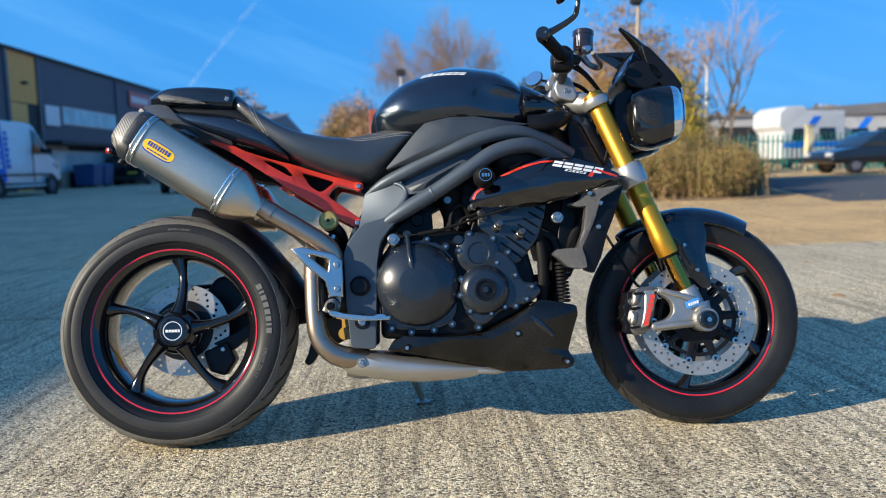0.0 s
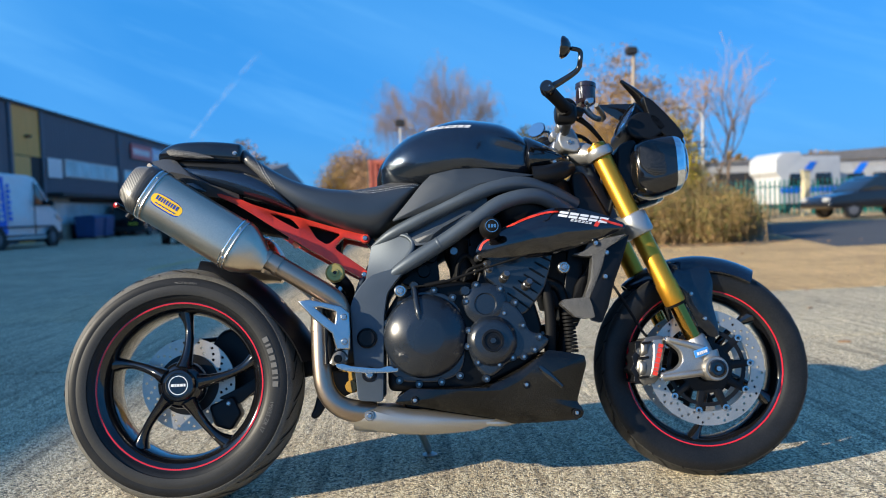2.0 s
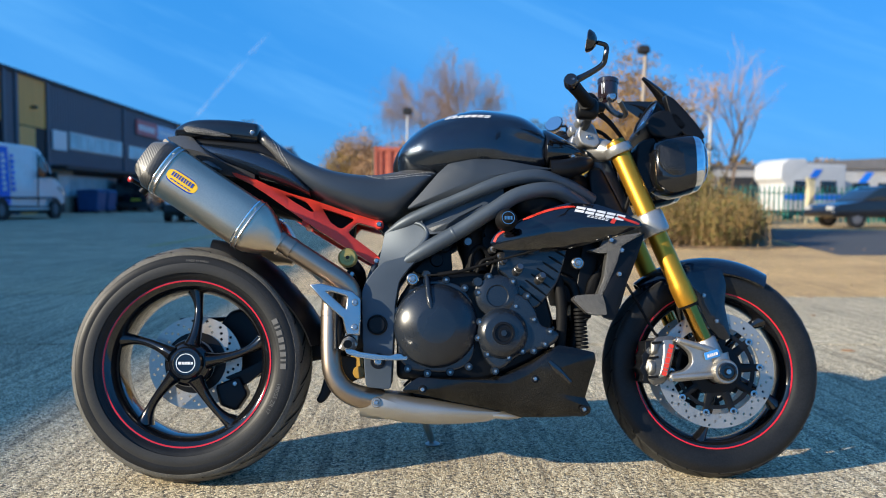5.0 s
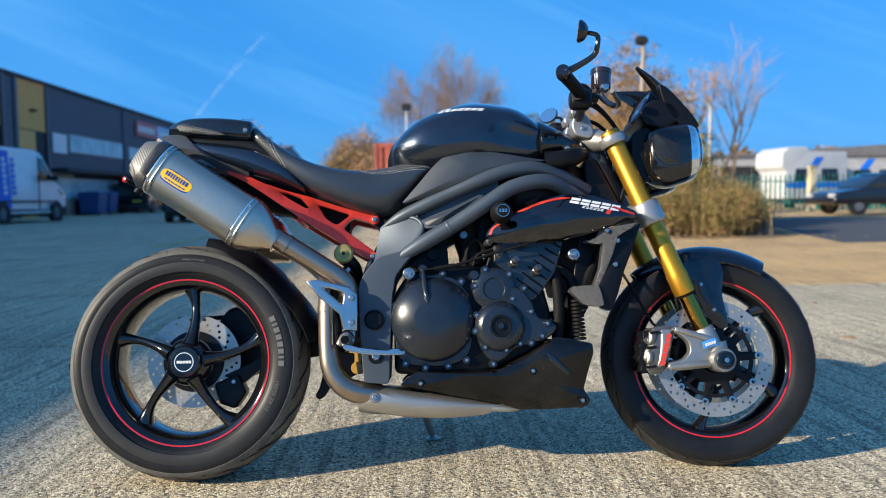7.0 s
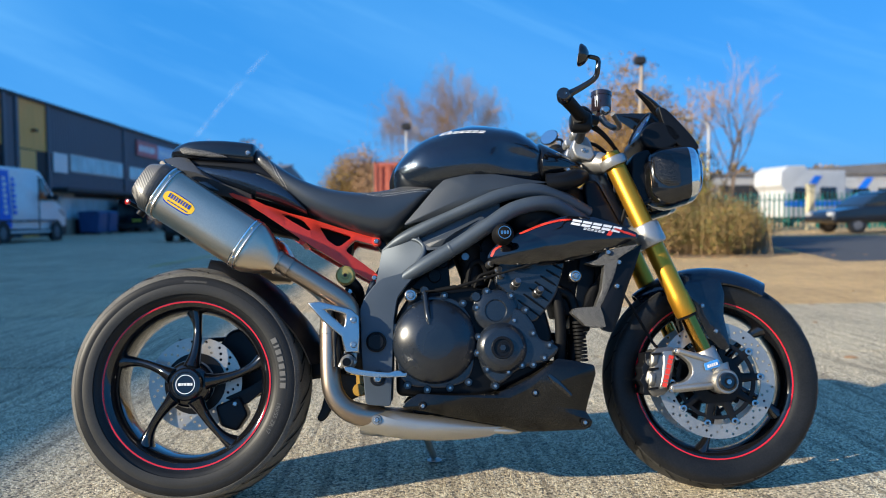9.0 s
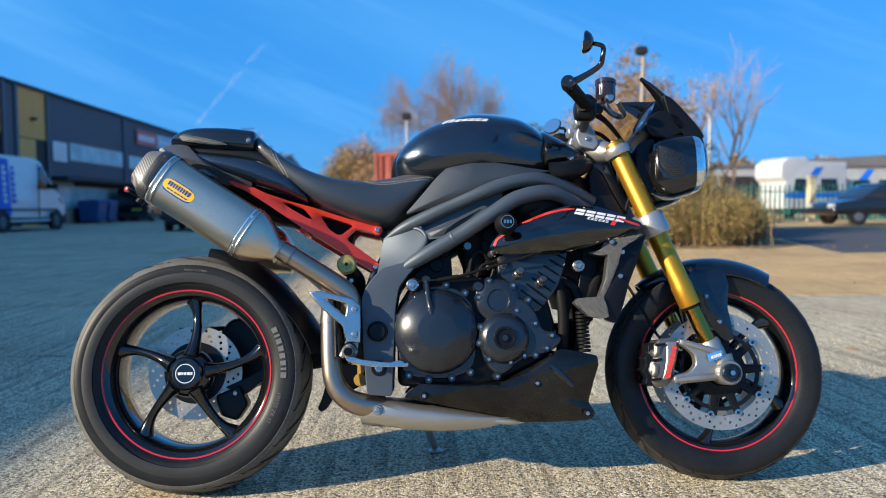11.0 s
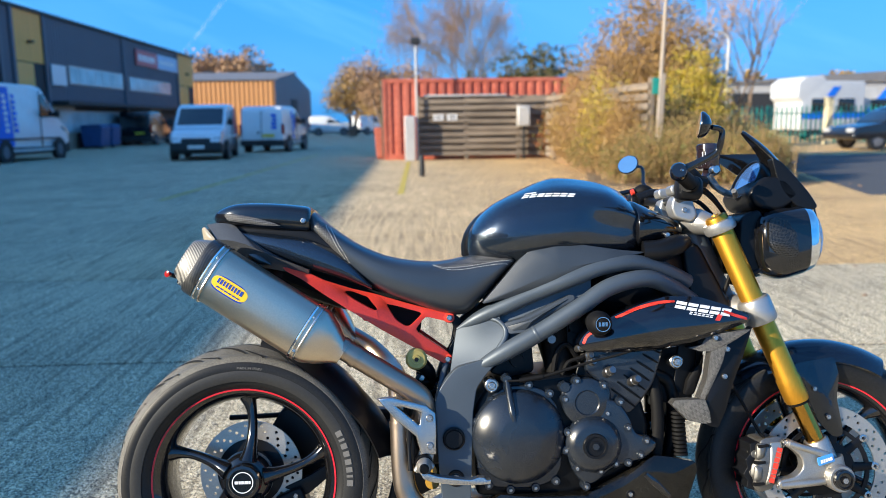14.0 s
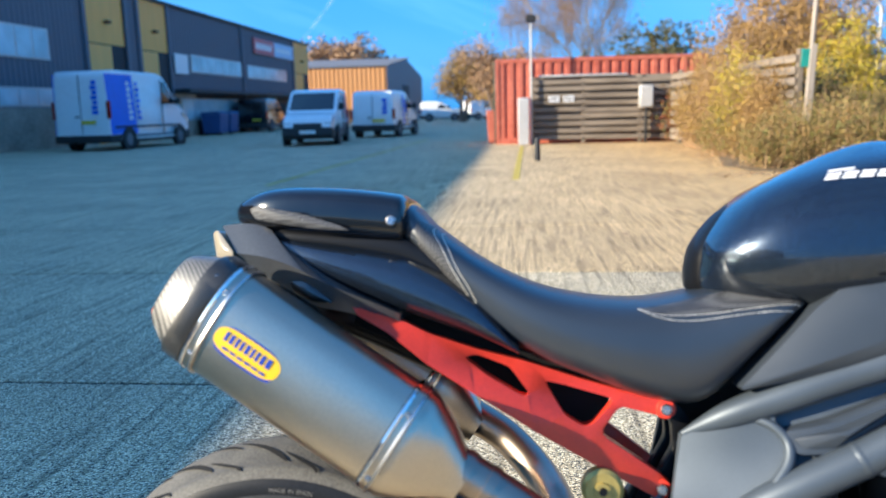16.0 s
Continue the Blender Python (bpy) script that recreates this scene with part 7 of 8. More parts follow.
tray = part("tail_undertray", rings([[smooth_rows[k][i] for k in range(6)] for i in range(28)]), TRAYGREY, tail, "glossy dark plastic tail undertray", 30)
part("inner_tray", body([(-0.05, 0.892, 0.880, 0.862, 0.060, 2.6), (0.0, 0.880, 0.855, 0.830, 0.074, 2.8), (0.05, 0.860, 0.825, 0.795, 0.070, 2.8), (0.10, 0.840, 0.810, 0.775, 0.034, 2.8), (0.22, 0.790, 0.760, 0.725, 0.034, 2.8), (0.30, 0.755, 0.730, 0.710, 0.034, 2.4)], 22, 22), MATT, tray)
part("side_lens", pillow([(-0.098, 0.927), (-0.088, 0.932), (-0.058, 0.901), (-0.061, 0.888), (-0.090, 0.892)], -0.078, 0.006, 0.03, 0.006, 4, lean_x=-0.7), AMBER, tail, "pale side lens")
part("vent", pillow([(0.020, 0.862), (0.045, 0.862), (0.066, 0.846), (0.082, 0.834), (0.050, 0.836), (0.026, 0.850)], -0.103, 0.003, 0.02, 0.006, 3, lean_x=-0.14), PIANO, tail)
part("plate_hanger", tube([(-0.06, 0.0, 0.885), (-0.12, 0.0, 0.85), (-0.17, 0.0, 0.79)], [0.022, 0.016, 0.012], 10), MATT, bike)
sig = part("rear_reflector", lathe([(0, -0.005), (0.006, -0.005), (0.008, -0.002), (0.008, 0.005), (0, 0.007)], 20, (-0.184, -0.052, 0.818), (-0.5, -1, 0)), REDLENS, bike, "small red rear reflector")
part("reflector_stalk", tube([(-0.160, 0.0, 0.805), (-0.172, -0.028, 0.812), (-0.184, -0.050, 0.818)], 0.006, 8), MATT, sig)

# -- exhaust --
AXIS = Vector((0.837, 0, -0.547))
for s in (-1, 1):
    start = Vector((-0.108, 0.153 * s, 0.857))
    can = part("silencer", spindle(start, AXIS, [(0.052, 0.068, 0.052), (0.056, 0.0705, 0.0545), (0.066, 0.0705, 0.0545), (0.345, 0.0705, 0.0545), (0.352, 0.070, 0.054), (0.385, 0.055, 0.044), (0.415, 0.034, 0.031), (0.425, 0.029, 0.029), (0.43, 0.028, 0.028)], 40, 2.8), TITAN, bike, "brushed titanium silencer")
    part("end_cap", spindle(start, AXIS, [(0.040, 0.030, 0.022), (0.004, 0.036, 0.028), (0.000, 0.042, 0.033), (-0.0005, 0.046, 0.036), (0.003, 0.0495, 0.0385), (0.012, 0.0545, 0.0425), (0.034, 0.0665, 0.0515), (0.042, 0.0690, 0.0535), (0.044, 0.0670, 0.0520)], 40, 3.0), CAPWEAVE, can, "carbon fibre end cap")
    part("cap_band", spindle(start, AXIS, [(0.036, 0.0670, 0.0520), (0.0365, 0.0706, 0.0550), (0.038, 0.0716, 0.0558), (0.061, 0.0722, 0.0563), (0.0625, 0.0712, 0.0552), (0.063, 0.0690, 0.0530)], 40, 2.9), BANDWEAVE, can, "dark carbon fibre band")
    for d in (0.064, 0.322):
        strap = spindle(start, AXIS, [(d, 0.0705, 0.0545), (d, 0.0722, 0.0562), (d + 0.018, 0.0722, 0.0562), (d + 0.018, 0.0705, 0.0545)], 40, 2.8)
        part("strap", strap, TITAN, can)
        for e in (0.0, 0.0125):
            part("strap_bead", spindle(start, AXIS, [(d + e, 0.071, 0.055), (d + e + 0.0006, 0.0736, 0.0576), (d + e + 0.0028, 0.0744, 0.0584), (d + e + 0.0050, 0.0736, 0.0576), (d + e + 0.0056, 0.071, 0.055)], 40, 2.8), CHROME if e == 0 else ALLOY, can)
        # thin raised dark ring that draws the shadow line beside the strap
        part("strap_shadow_line", spindle(start, AXIS, [(d - 0.0012, 0.0700, 0.0540), (d - 0.0010, 0.0712, 0.0552), (d + 0.0002, 0.0712, 0.0552), (d + 0.0004, 0.0700, 0.0540)], 40, 2.8), MATT, can)
    if s < 0:
        up = Vector((0.547, 0, 0.837))
        for d, h, o in ((0.074, 0.042, 0.050), (0.332, 0.042, 0.050), (0.332, -0.046, 0.049), (0.074, -0.040, 0.050), (0.050, 0.050, 0.044), (0.050, -0.040, 0.048)):
            p = start + AXIS * d + up * h
            bolt(can, p.x, p.y - o, p.z, 0.75)
        oval = []
        for j in range(28):
            a = 2 * math.pi * j / 28
            oval.append((0.049 * math.copysign(1, math.cos(a)) * min(1, abs(math.cos(a)) ** 0.5), 0.0195 * math.copysign(abs(math.sin(a)) ** 0.8, math.sin(a))))
        bp = start + AXIS * 0.134 + up * -0.003
        to = Matrix.Translation((bp.x, bp.y - 0.0540, bp.z)) @ pose(0, 0, 0, 0, 33.2, 0)
        part("badge_border", turned(pillow(oval, 0.0, 0.0012, 0.004, 0, 3), to), BLUE, can)
        part("maker_badge", turned(pillow([(x * 0.93, z * 0.82) for x, z in oval], -0.0012, 0.0010, 0.003, 0, 3), to), YELLOW, can, "yellow oval maker's badge with blue rim")
        part("badge_mark", turned(merge(turned(bars([0.004, 0.005, 0.004, 0.004, 0.005, 0.004, 0.004, 0.005, 0.006], 0.003, 0.012, 0.0), pose(-0.033, -0.0026, -0.002)), turned(bars([0.008] * 6, 0.0025, 0.003), pose(-0.029, -0.0026, -0.0115))), to), BLUE, can)
link = part("link_pipe", merge(
    tube([(0.242, -0.153, 0.640), (0.300, -0.152, 0.603), (0.360, -0.150, 0.565), (0.412, -0.146, 0.531), (0.436, -0.140, 0.505), (0.438, -0.132, 0.470), (0.418, -0.12, 0.43), (0.395, -0.11, 0.40)], 0.0265, 20, 50),
    tube([(0.242, 0.153, 0.640), (0.300, 0.150, 0.603), (0.350, 0.10, 0.56), (0.372, 0.02, 0.54), (0.378, -0.06, 0.52), (0.384, -0.105, 0.470)], 0.0265, 20, 40)), STEEL, bike, "heat-tinted steel link pipes")
part("pipe_clamp", merge(*[tube([Vector((0.242, -0.153, 0.640)) + AXIS * d, Vector((0.242, -0.153, 0.640)) + AXIS * (d + 0.012)], 0.0285, 24, None, 1, False) for d in (0.006, 0.040)]), STEEL, link)
down = part("collector_pipe", tube([(0.384, -0.112, 0.500), (0.384, -0.115, 0.430), (0.386, -0.118, 0.340), (0.394, -0.120, 0.285), (0.420, -0.120, 0.246), (0.460, -0.110, 0.225), (0.520, -0.09, 0.215)], [0.0255, 0.0265, 0.0265, 0.027, 0.028, 0.03, 0.03], 20, 50), STEEL, bike, "heat-tinted collector pipe")
part("pipe_clamp", tube([(0.3845, -0.1145, 0.452), (0.385, -0.115, 0.438)], 0.029, 24, None, 1, False), STEEL, down)
part("exhaust_box", body([(0.46, 0.225, 0.20, 0.165, 0.07, 2.6), (0.52, 0.235, 0.20, 0.158, 0.10, 2.8), (0.75, 0.215, 0.19, 0.16, 0.10, 2.8), (0.86, 0.19, 0.18, 0.168, 0.08, 2.4)], 18, 24), SATIN, bike)
shield = part("exhaust_shield", pillow([(0.434, 0.212), (0.448, 0.226), (0.470, 0.238), (0.500, 0.233), (0.545, 0.232), (0.640, 0.217), (0.770, 0.197), (0.846, 0.182), (0.836, 0.170), (0.800, 0.158), (0.740, 0.153), (0.665, 0.151), (0.590, 0.156), (0.531, 0.166), (0.470, 0.186), (0.444, 0.198)], -0.112, 0.022, 0.05, 0.008, 6, power=2.6), SATIN, bike, "satin silver exhaust shield")
part("shield_tip", tube([(0.79, -0.108, 0.176), (0.86, -0.110, 0.172), (0.905, -0.10, 0.172)], [0.006, 0.009, 0.003], 10), SATIN, shield)
part("bolt_cup", lathe([(0, -0.004), (0.012, -0.004), (0.014, 0.0), (0.014, 0.01), (0, 0.01)], 24, (0.508, -0.128, 0.210)), CASTAL, shield)
bolt(shield, 0.508, -0.132, 0.210, 1.3)

# -- engine --
engine = part("engine", merge(
    slab([(0.560, 0.270), (0.560, 0.480), (0.600, 0.540), (0.700, 0.555), (0.780, 0.560), (0.960, 0.520), (0.985, 0.420), (0.960, 0.330), (0.860, 0.285), (0.78, 0.260)], -0.125, 0.125, 0.02, 0.02),
    slab([(0.600, 0.290), (0.600, 0.22), (0.86, 0.20), (0.93, 0.30)], -0.09, 0.09, 0.02, 0.02)), CAST, bike, "black three-cylinder engine")
clutch = part("clutch_cover", merge(
    lathe([(0.113, 0.035), (0.113, -0.004), (0.111, -0.014), (0.106, -0.022), (0.078, -0.040), (0.052, -0.0508), (0.047, -0.052), (0.0, -0.0525)], 64, (0.664, -0.128, 0.412)),
    slab([(0.562, 0.372), (0.566, 0.318), (0.600, 0.292), (0.690, 0.286), (0.742, 0.300), (0.765, 0.330), (0.776, 0.412), (0.762, 0.480), (0.732, 0.520), (0.690, 0.534), (0.640, 0.532), (0.592, 0.505), (0.566, 0.462)], -0.134, -0.09, 0.006, 0.02)), ENGINE, engine, "gloss black round clutch cover")
part("clutch_arm", merge(tube([(0.640, -0.135, 0.545), (0.642, -0.150, 0.520), (0.646, -0.172, 0.480), (0.650, -0.178, 0.455)], [0.007, 0.008, 0.008, 0.005], 10), lathe([(0, -0.012), (0.010, -0.012), (0.014, 0.0), (0.014, 0.02), (0, 0.02)], 18, (0.640, -0.128, 0.548))), ENGINE, engine)
alt = part("alternator_cover", merge(
    slab([(0.775, 0.395), (0.782, 0.350), (0.800, 0.312), (0.826, 0.292), (0.850, 0.302), (0.880, 0.330), (0.930, 0.345), (0.960, 0.350), (0.990, 0.372), (0.996, 0.392), (0.975, 0.405), (0.945, 0.412), (0.930, 0.455), (0.905, 0.490), (0.870, 0.500), (0.800, 0.452)], -0.150, -0.09, 0.010, 0.012),
    lathe([(0.068, 0.04), (0.068, -0.002), (0.066, -0.008), (0.050, -0.022), (0.046, -0.0235), (0.0, -0.024)], 48, (0.841, -0.146, 0.391))), ENGINE, engine, "black alternator cover")
part("inspection_cap", lathe([(0, -0.004), (0.012, -0.004), (0.0125, -0.002), (0.022, -0.002), (0.0235, -0.006), (0.0285, -0.006), (0.030, 0.0), (0.030, 0.01), (0, 0.01)], 40, (0.841, -0.171, 0.391)), MATT, engine)
part("inspection_hex", lathe([(0, -0.008), (0.008, -0.008), (0.009, -0.003), (0.0, -0.003)], 6, (0.841, -0.171, 0.391)), ENGINE, engine)
upper = part("starter_cover", merge(
    lathe([(0.058, 0.03), (0.058, 0.000), (0.056, -0.005), (0.044, -0.0115), (0.030, -0.013), (0.027, -0.010), (0.0, -0.010)], 48, (0.828, -0.140, 0.490)),
    slab([(0.768, 0.520), (0.790, 0.540), (0.880, 0.540), (0.892, 0.500), (0.880, 0.452), (0.800, 0.440), (0.776, 0.466)], -0.138, -0.09, 0.006, 0.015)), ENGINE, engine, "black round starter cover")
for x, z in ((0.6015, 0.499), (0.639, 0.530), (0.692, 0.534), (0.742, 0.512), (0.578, 0.351), (0.590, 0.298), (0.642, 0.286), (0.702, 0.289), (0.752, 0.303), (0.569, 0.404), (0.563, 0.450)):
    lug = part("bolt_lug", lathe([(0, -0.002), (0.0095, -0.002), (0.0115, 0.002), (0.0125, 0.04), (0, 0.04)], 20, (x, -0.136, z)), ENGINE, engine)
    bolt(lug, x, -0.139, z, 0.85)
for x, z in ((0.812, 0.441), (0.780, 0.421), (0.775, 0.379), (0.800, 0.336), (0.821, 0.292), (0.856, 0.328), (0.893, 0.3445), (0.923, 0.3455), (0.953, 0.363), (0.968, 0.396), (0.925, 0.428), (0.908, 0.490)):
    lug = part("bolt_lug", lathe([(0, -0.002), (0.0090, -0.002), (0.0110, 0.002), (0.0120, 0.04), (0, 0.04)], 20, (x, -0.151, z)), ENGINE, engine)
    bolt(lug, x, -0.154, z, 0.85)
for x, z in ((0.8056, 0.542), (0.870, 0.529), (0.7776, 0.499), (0.877, 0.463)):
    lug = part("bolt_lug", lathe([(0, -0.002), (0.0095, -0.002), (0.0115, 0.002), (0.0125, 0.04), (0, 0.04)], 20, (x, -0.147, z)), ENGINE, engine)
    bolt(lug, x, -0.150, z, 0.9)
BLOCK_FACE = [(0.832, 0.610), (0.858, 0.626), (0.930, 0.632), (1.026, 0.634), (1.014, 0.583), (0.994, 0.526), (0.967, 0.491), (0.935, 0.456), (0.905, 0.461), (0.875, 0.492), (0.856, 0.543), (0.831, 0.559)]
BLOCK_RIBS = [((0.987 - 0.016 * k, 0.616 - 0.0162 * k), (1.018 - 0.011 * k, 0.599 - 0.0213 * k)) for k in range(7)]
BLOCK_PEGS = [(0.883, 0.559), (0.943, 0.536)]
block_part = part("cylinder_block", slab([(0.800, 0.520), (0.845, 0.660), (1.005, 0.650), (0.985, 0.520), (0.93, 0.47)], -0.105, 0.110, 0.01, 0.01), CAST, engine, "ribbed black cylinder block")
part("block_face", slab(BLOCK_FACE, -0.132, -0.09, 0.008, 0.012), ENGINE, block_part)
for (x0, z0), (x1, z1) in BLOCK_RIBS:
    part("rib", tube([(x0, -0.1325, z0), ((x0 + x1) / 2, -0.1335, (z0 + z1) / 2), (x1, -0.1315, z1)], [0.0022, 0.0030, 0.0022], 6, 6), CAST, block_part)
for x, z in BLOCK_PEGS:
    part("block_peg", lathe([(0, -0.030), (0.008, -0.030), (0.010, -0.026), (0.010, -0.014), (0.012, -0.012), (0.0125, 0.02), (0, 0.02)], 18, (x, -0.136, z), (-0.22, 1, -0.35)), PEG, block_part)
for x, z in ((0.819, 0.618), (0.844, 0.584), (0.838, 0.600)):
    part("hose_union", lathe([(0, -0.016), (0.007, -0.016), (0.008, -0.008), (0.0105, -0.006), (0.0105, 0.03), (0, 0.03)], 14, (x, -0.128, z), (-0.4, 1, -0.2)), PEG, engine)
part("rear_head_stay", merge(slab([(0.600, 0.560), (0.640, 0.600), (0.705, 0.655), (0.712, 0.560), (0.650, 0.545)], -0.095, 0.10, 0.010, 0.012), *[lathe([(0, -0.014), (0.016, -0.014), (0.018, 0.0), (0, 0.0)], 16, (x, -0.095, z)) for x, z in ((0.668, 0.590), (0.690, 0.630))]), CAST, engine)
part("inlet_rubber", merge(*[tube([(0.775 + 0.012 * k, -0.085 + 0.085 * k, 0.560), (0.770 + 0.006 * k, -0.085 + 0.085 * k, 0.610), (0.765, -0.085 + 0.085 * k, 0.670)], [0.034, 0.032, 0.036], 16, 10) for k in range(3)]), SOFT, engine)
part("injector_rail", merge(tube([(0.752, -0.12, 0.640), (0.752, 0.10, 0.640)], 0.009, 12, None, 1, False), *[lathe([(0, -0.01), (0.010, -0.01), (0.012, 0.0), (0.012, 0.03), (0, 0.03)], 14, (0.752, -0.115 + 0.1 * k, 0.640)) for k in range(2)]), PEG, engine)
part("throttle_body", merge(slab([(0.735, 0.650), (0.75, 0.70), (0.86, 0.72), (0.86, 0.62), (0.795, 0.610)], -0.085, 0.10, 0.015, 0.02),
                              *[lathe([(0, -0.02), (0.022, -0.02), (0.024, 0.0), (0, 0.0)], 18, (x, -0.085, z)) for x, z in ((0.775, 0.665), (0.82, 0.67), (0.805, 0.635))]), CAST, engine)
part("cam_cover", merge(slab([(0.845, 0.655), (0.862, 0.690), (1.000, 0.682), (1.006, 0.648)], -0.105, 0.105, 0.012, 0.01), *[lathe([(0, -0.012), (0.018, -0.012), (0.020, 0.0), (0, 0.0)], 18, (x, -0.105, 0.668)) for x in (0.885, 0.960)]), ENGINE, engine)
for q, r in (([(0.755, -0.115, 0.560), (0.765, -0.12, 0.610), (0.790, -0.12, 0.625), (0.820, -0.11, 0.585)], 0.007),
             ([(0.775, -0.125, 0.555), (0.790, -0.13, 0.585), (0.830, -0.13, 0.600), (0.85, -0.12, 0.63)], 0.005)):
    part("loom", tube(q, r, 8, 24), SOFT, engine)
part("oil_filler", lathe([(0, -0.016), (0.012, -0.016), (0.014, -0.010), (0.015, 0.01), (0, 0.01)], 8, (0.776, -0.135, 0.528)), ENGINE, engine)
part("oil_cooler_pipe", tube([(0.998, -0.11, 0.54), (1.004, -0.12, 0.49), (1.006, -0.12, 0.43), (1.000, -0.115, 0.355)], 0.0155, 14), SOFT, engine)
part("oil_filter", lathe([(0, -0.05), (0.03, -0.05), (0.034, -0.04), (0.034, 0.06), (0, 0.06)], 28, (1.02, 0.0, 0.40), (1, 0, 0)), BLACK, engine)
for y in (-0.09, 0, 0.09):
    part("header_pipe", tube([(1.0, y, 0.55), (1.045, y, 0.52), (1.055, y, 0.42), (1.03, y * 0.8, 0.30), (0.97, y * 0.5, 0.22), (0.86, 0, 0.19)], 0.019, 12, 30), CAST, engine)
hose = part("ribbed_hose", merge(*[lathe([(0.010, -0.0045), (0.017, -0.003), (0.017, 0.003), (0.010, 0.0045)], 18, (1.055 + 0.0006 * k, -0.118, 0.455 - 0.010 * k), (0, 0, 1)) for k in range(11)]), SOFT, engine)
hose["kind"] = "stuff"
cable = part("clutch_cable", tube([(0.640, -0.142, 0.545), (0.690, -0.150, 0.548), (0.730, -0.150, 0.556), (0.830, -0.156, 0.585), (0.930, -0.170, 0.612), (1.02, -0.16, 0.65)], [0.0028, 0.0028, 0.0045, 0.0032, 0.003, 0.003], 8, 40), SOFT, engine)
part("cable_adjuster", tube([(0.668, -0.147, 0.546), (0.724, -0.150, 0.555)], 0.0062, 10, None, 1, False), SOFT, engine)

# -- side scoops, radiator and belly pan --
scoop_outline = [(0.806, 0.628), (0.815, 0.646), (0.836, 0.667), (0.899, 0.700), (0.960, 0.724), (1.020, 0.740), (1.096, 0.737), (1.160, 0.716), (1.216, 0.690), (1.216, 0.676), (1.150, 0.652), (1.079, 0.630), (1.010, 0.614), (0.943, 0.610), (0.870, 0.610), (0.823, 0.614)]
for s in (-1, 1):
    sc = pillow(scoop_outline, -0.172, 0.034, 0.05, 0.010, 8, lean_x=-0.02, power=2.2)
    scoop = part("side_scoop", sc if s < 0 else flipped(sc), PIANO, bike, "gloss black side scoop with a red pinstripe and white lettering bars")
    if s < 0:
        for stroke in (
            tube([(0.818, -0.1795, 0.632), (0.828, -0.1870, 0.649), (0.850, -0.191, 0.662)], [0.0035, 0.003, 0.0022], 8, 14, 0.5),
            tube([(0.895, -0.1865, 0.690), (0.950, -0.1905, 0.712), (1.000, -0.1935, 0.724), (1.035, -0.196, 0.726)], [0.0025, 0.003, 0.003, 0.002], 8, 18, 0.5),
            tube([(1.150, -0.194, 0.700), (1.180, -0.189, 0.690), (1.208, -0.182, 0.682)], [0.003, 0.0035, 0.003], 8, 10, 0.5)):
            part("pinstripe", cling(stroke, scoop, (0.02, 0.97, 0.12)), RED, scoop, "red pinstripe")
        part("model_mark", cling(turned(strokes(5, 0.0240, 0.0165, 0.0036, 0.45, 0.0026), pose(1.030, -0.2, 0.7120, 0, 10.5, 0)), scoop, (0.02, 0.97, 0.12)), WHITE, scoop)["kind"] = "stuff"
        part("model_mark_small", cling(turned(strokes(6, 0.0075, 0.0062, 0.0025, 0.45, 0.0016), pose(1.062, -0.2, 0.6975, 0, 10.5, 0)), scoop, (0.02, 0.97, 0.12)), WHITE, scoop)["kind"] = "stuff"
        part("model_mark_red", cling(turned(bars([0.012], 0, 0.015, 0.5), pose(1.124, -0.2, 0.6815, 0, 10.5, 0)), scoop, (0.02, 0.97, 0.12)), RED, scoop)
bung = part("frame_slider", merge(
    lathe([(0, -0.036), (0.017, -0.036), (0.021, -0.033), (0.025, -0.020), (0.0285, -0.004), (0.0285, 0.012), (0.024, 0.020), (0, 0.020)], 32, (0.845, -0.222, 0.6835)),
    tube([(0.845, -0.21, 0.6835), (0.848, -0.10, 0.690)], 0.021, 18, None, 1, False)), SOFT, bike, "black plastic crash bung")
part("bung_ring", lathe([(0.0150, -0.0372), (0.0168, -0.0372), (0.0168, -0.035), (0.0150, -0.035)], 28, (0.845, -0.222, 0.6835), closed=True), ALLOY, bung)
part("bung_mark", turned(bars([0.005, 0.006, 0.005], 0.002, 0.009), pose(0.8355, -0.2586, 0.679)), ALLOY, bung)
rad = part("radiator", merge(slab([(1.040, 0.44), (1.075, 0.68), (1.125, 0.67), (1.090, 0.43)], -0.105, 0.105, 0.006, 0.01), *[slab([(1.125 - 0.008 * k, 0.66 - 0.045 * k), (1.127 - 0.008 * k, 0.658 - 0.045 * k), (1.118 - 0.008 * k, 0.652 - 0.045 * k)], -0.10, 0.10, 0) for k in range(5)]), CAST, bike, "black radiator")
part("radiator_baffle", slab([(0.985, 0.660), (1.150, 0.665), (1.120, 0.560), (1.085, 0.470), (1.015, 0.478), (1.000, 0.545)], -0.100, 0.100, 0.004, 0.006), SOFT, rad)
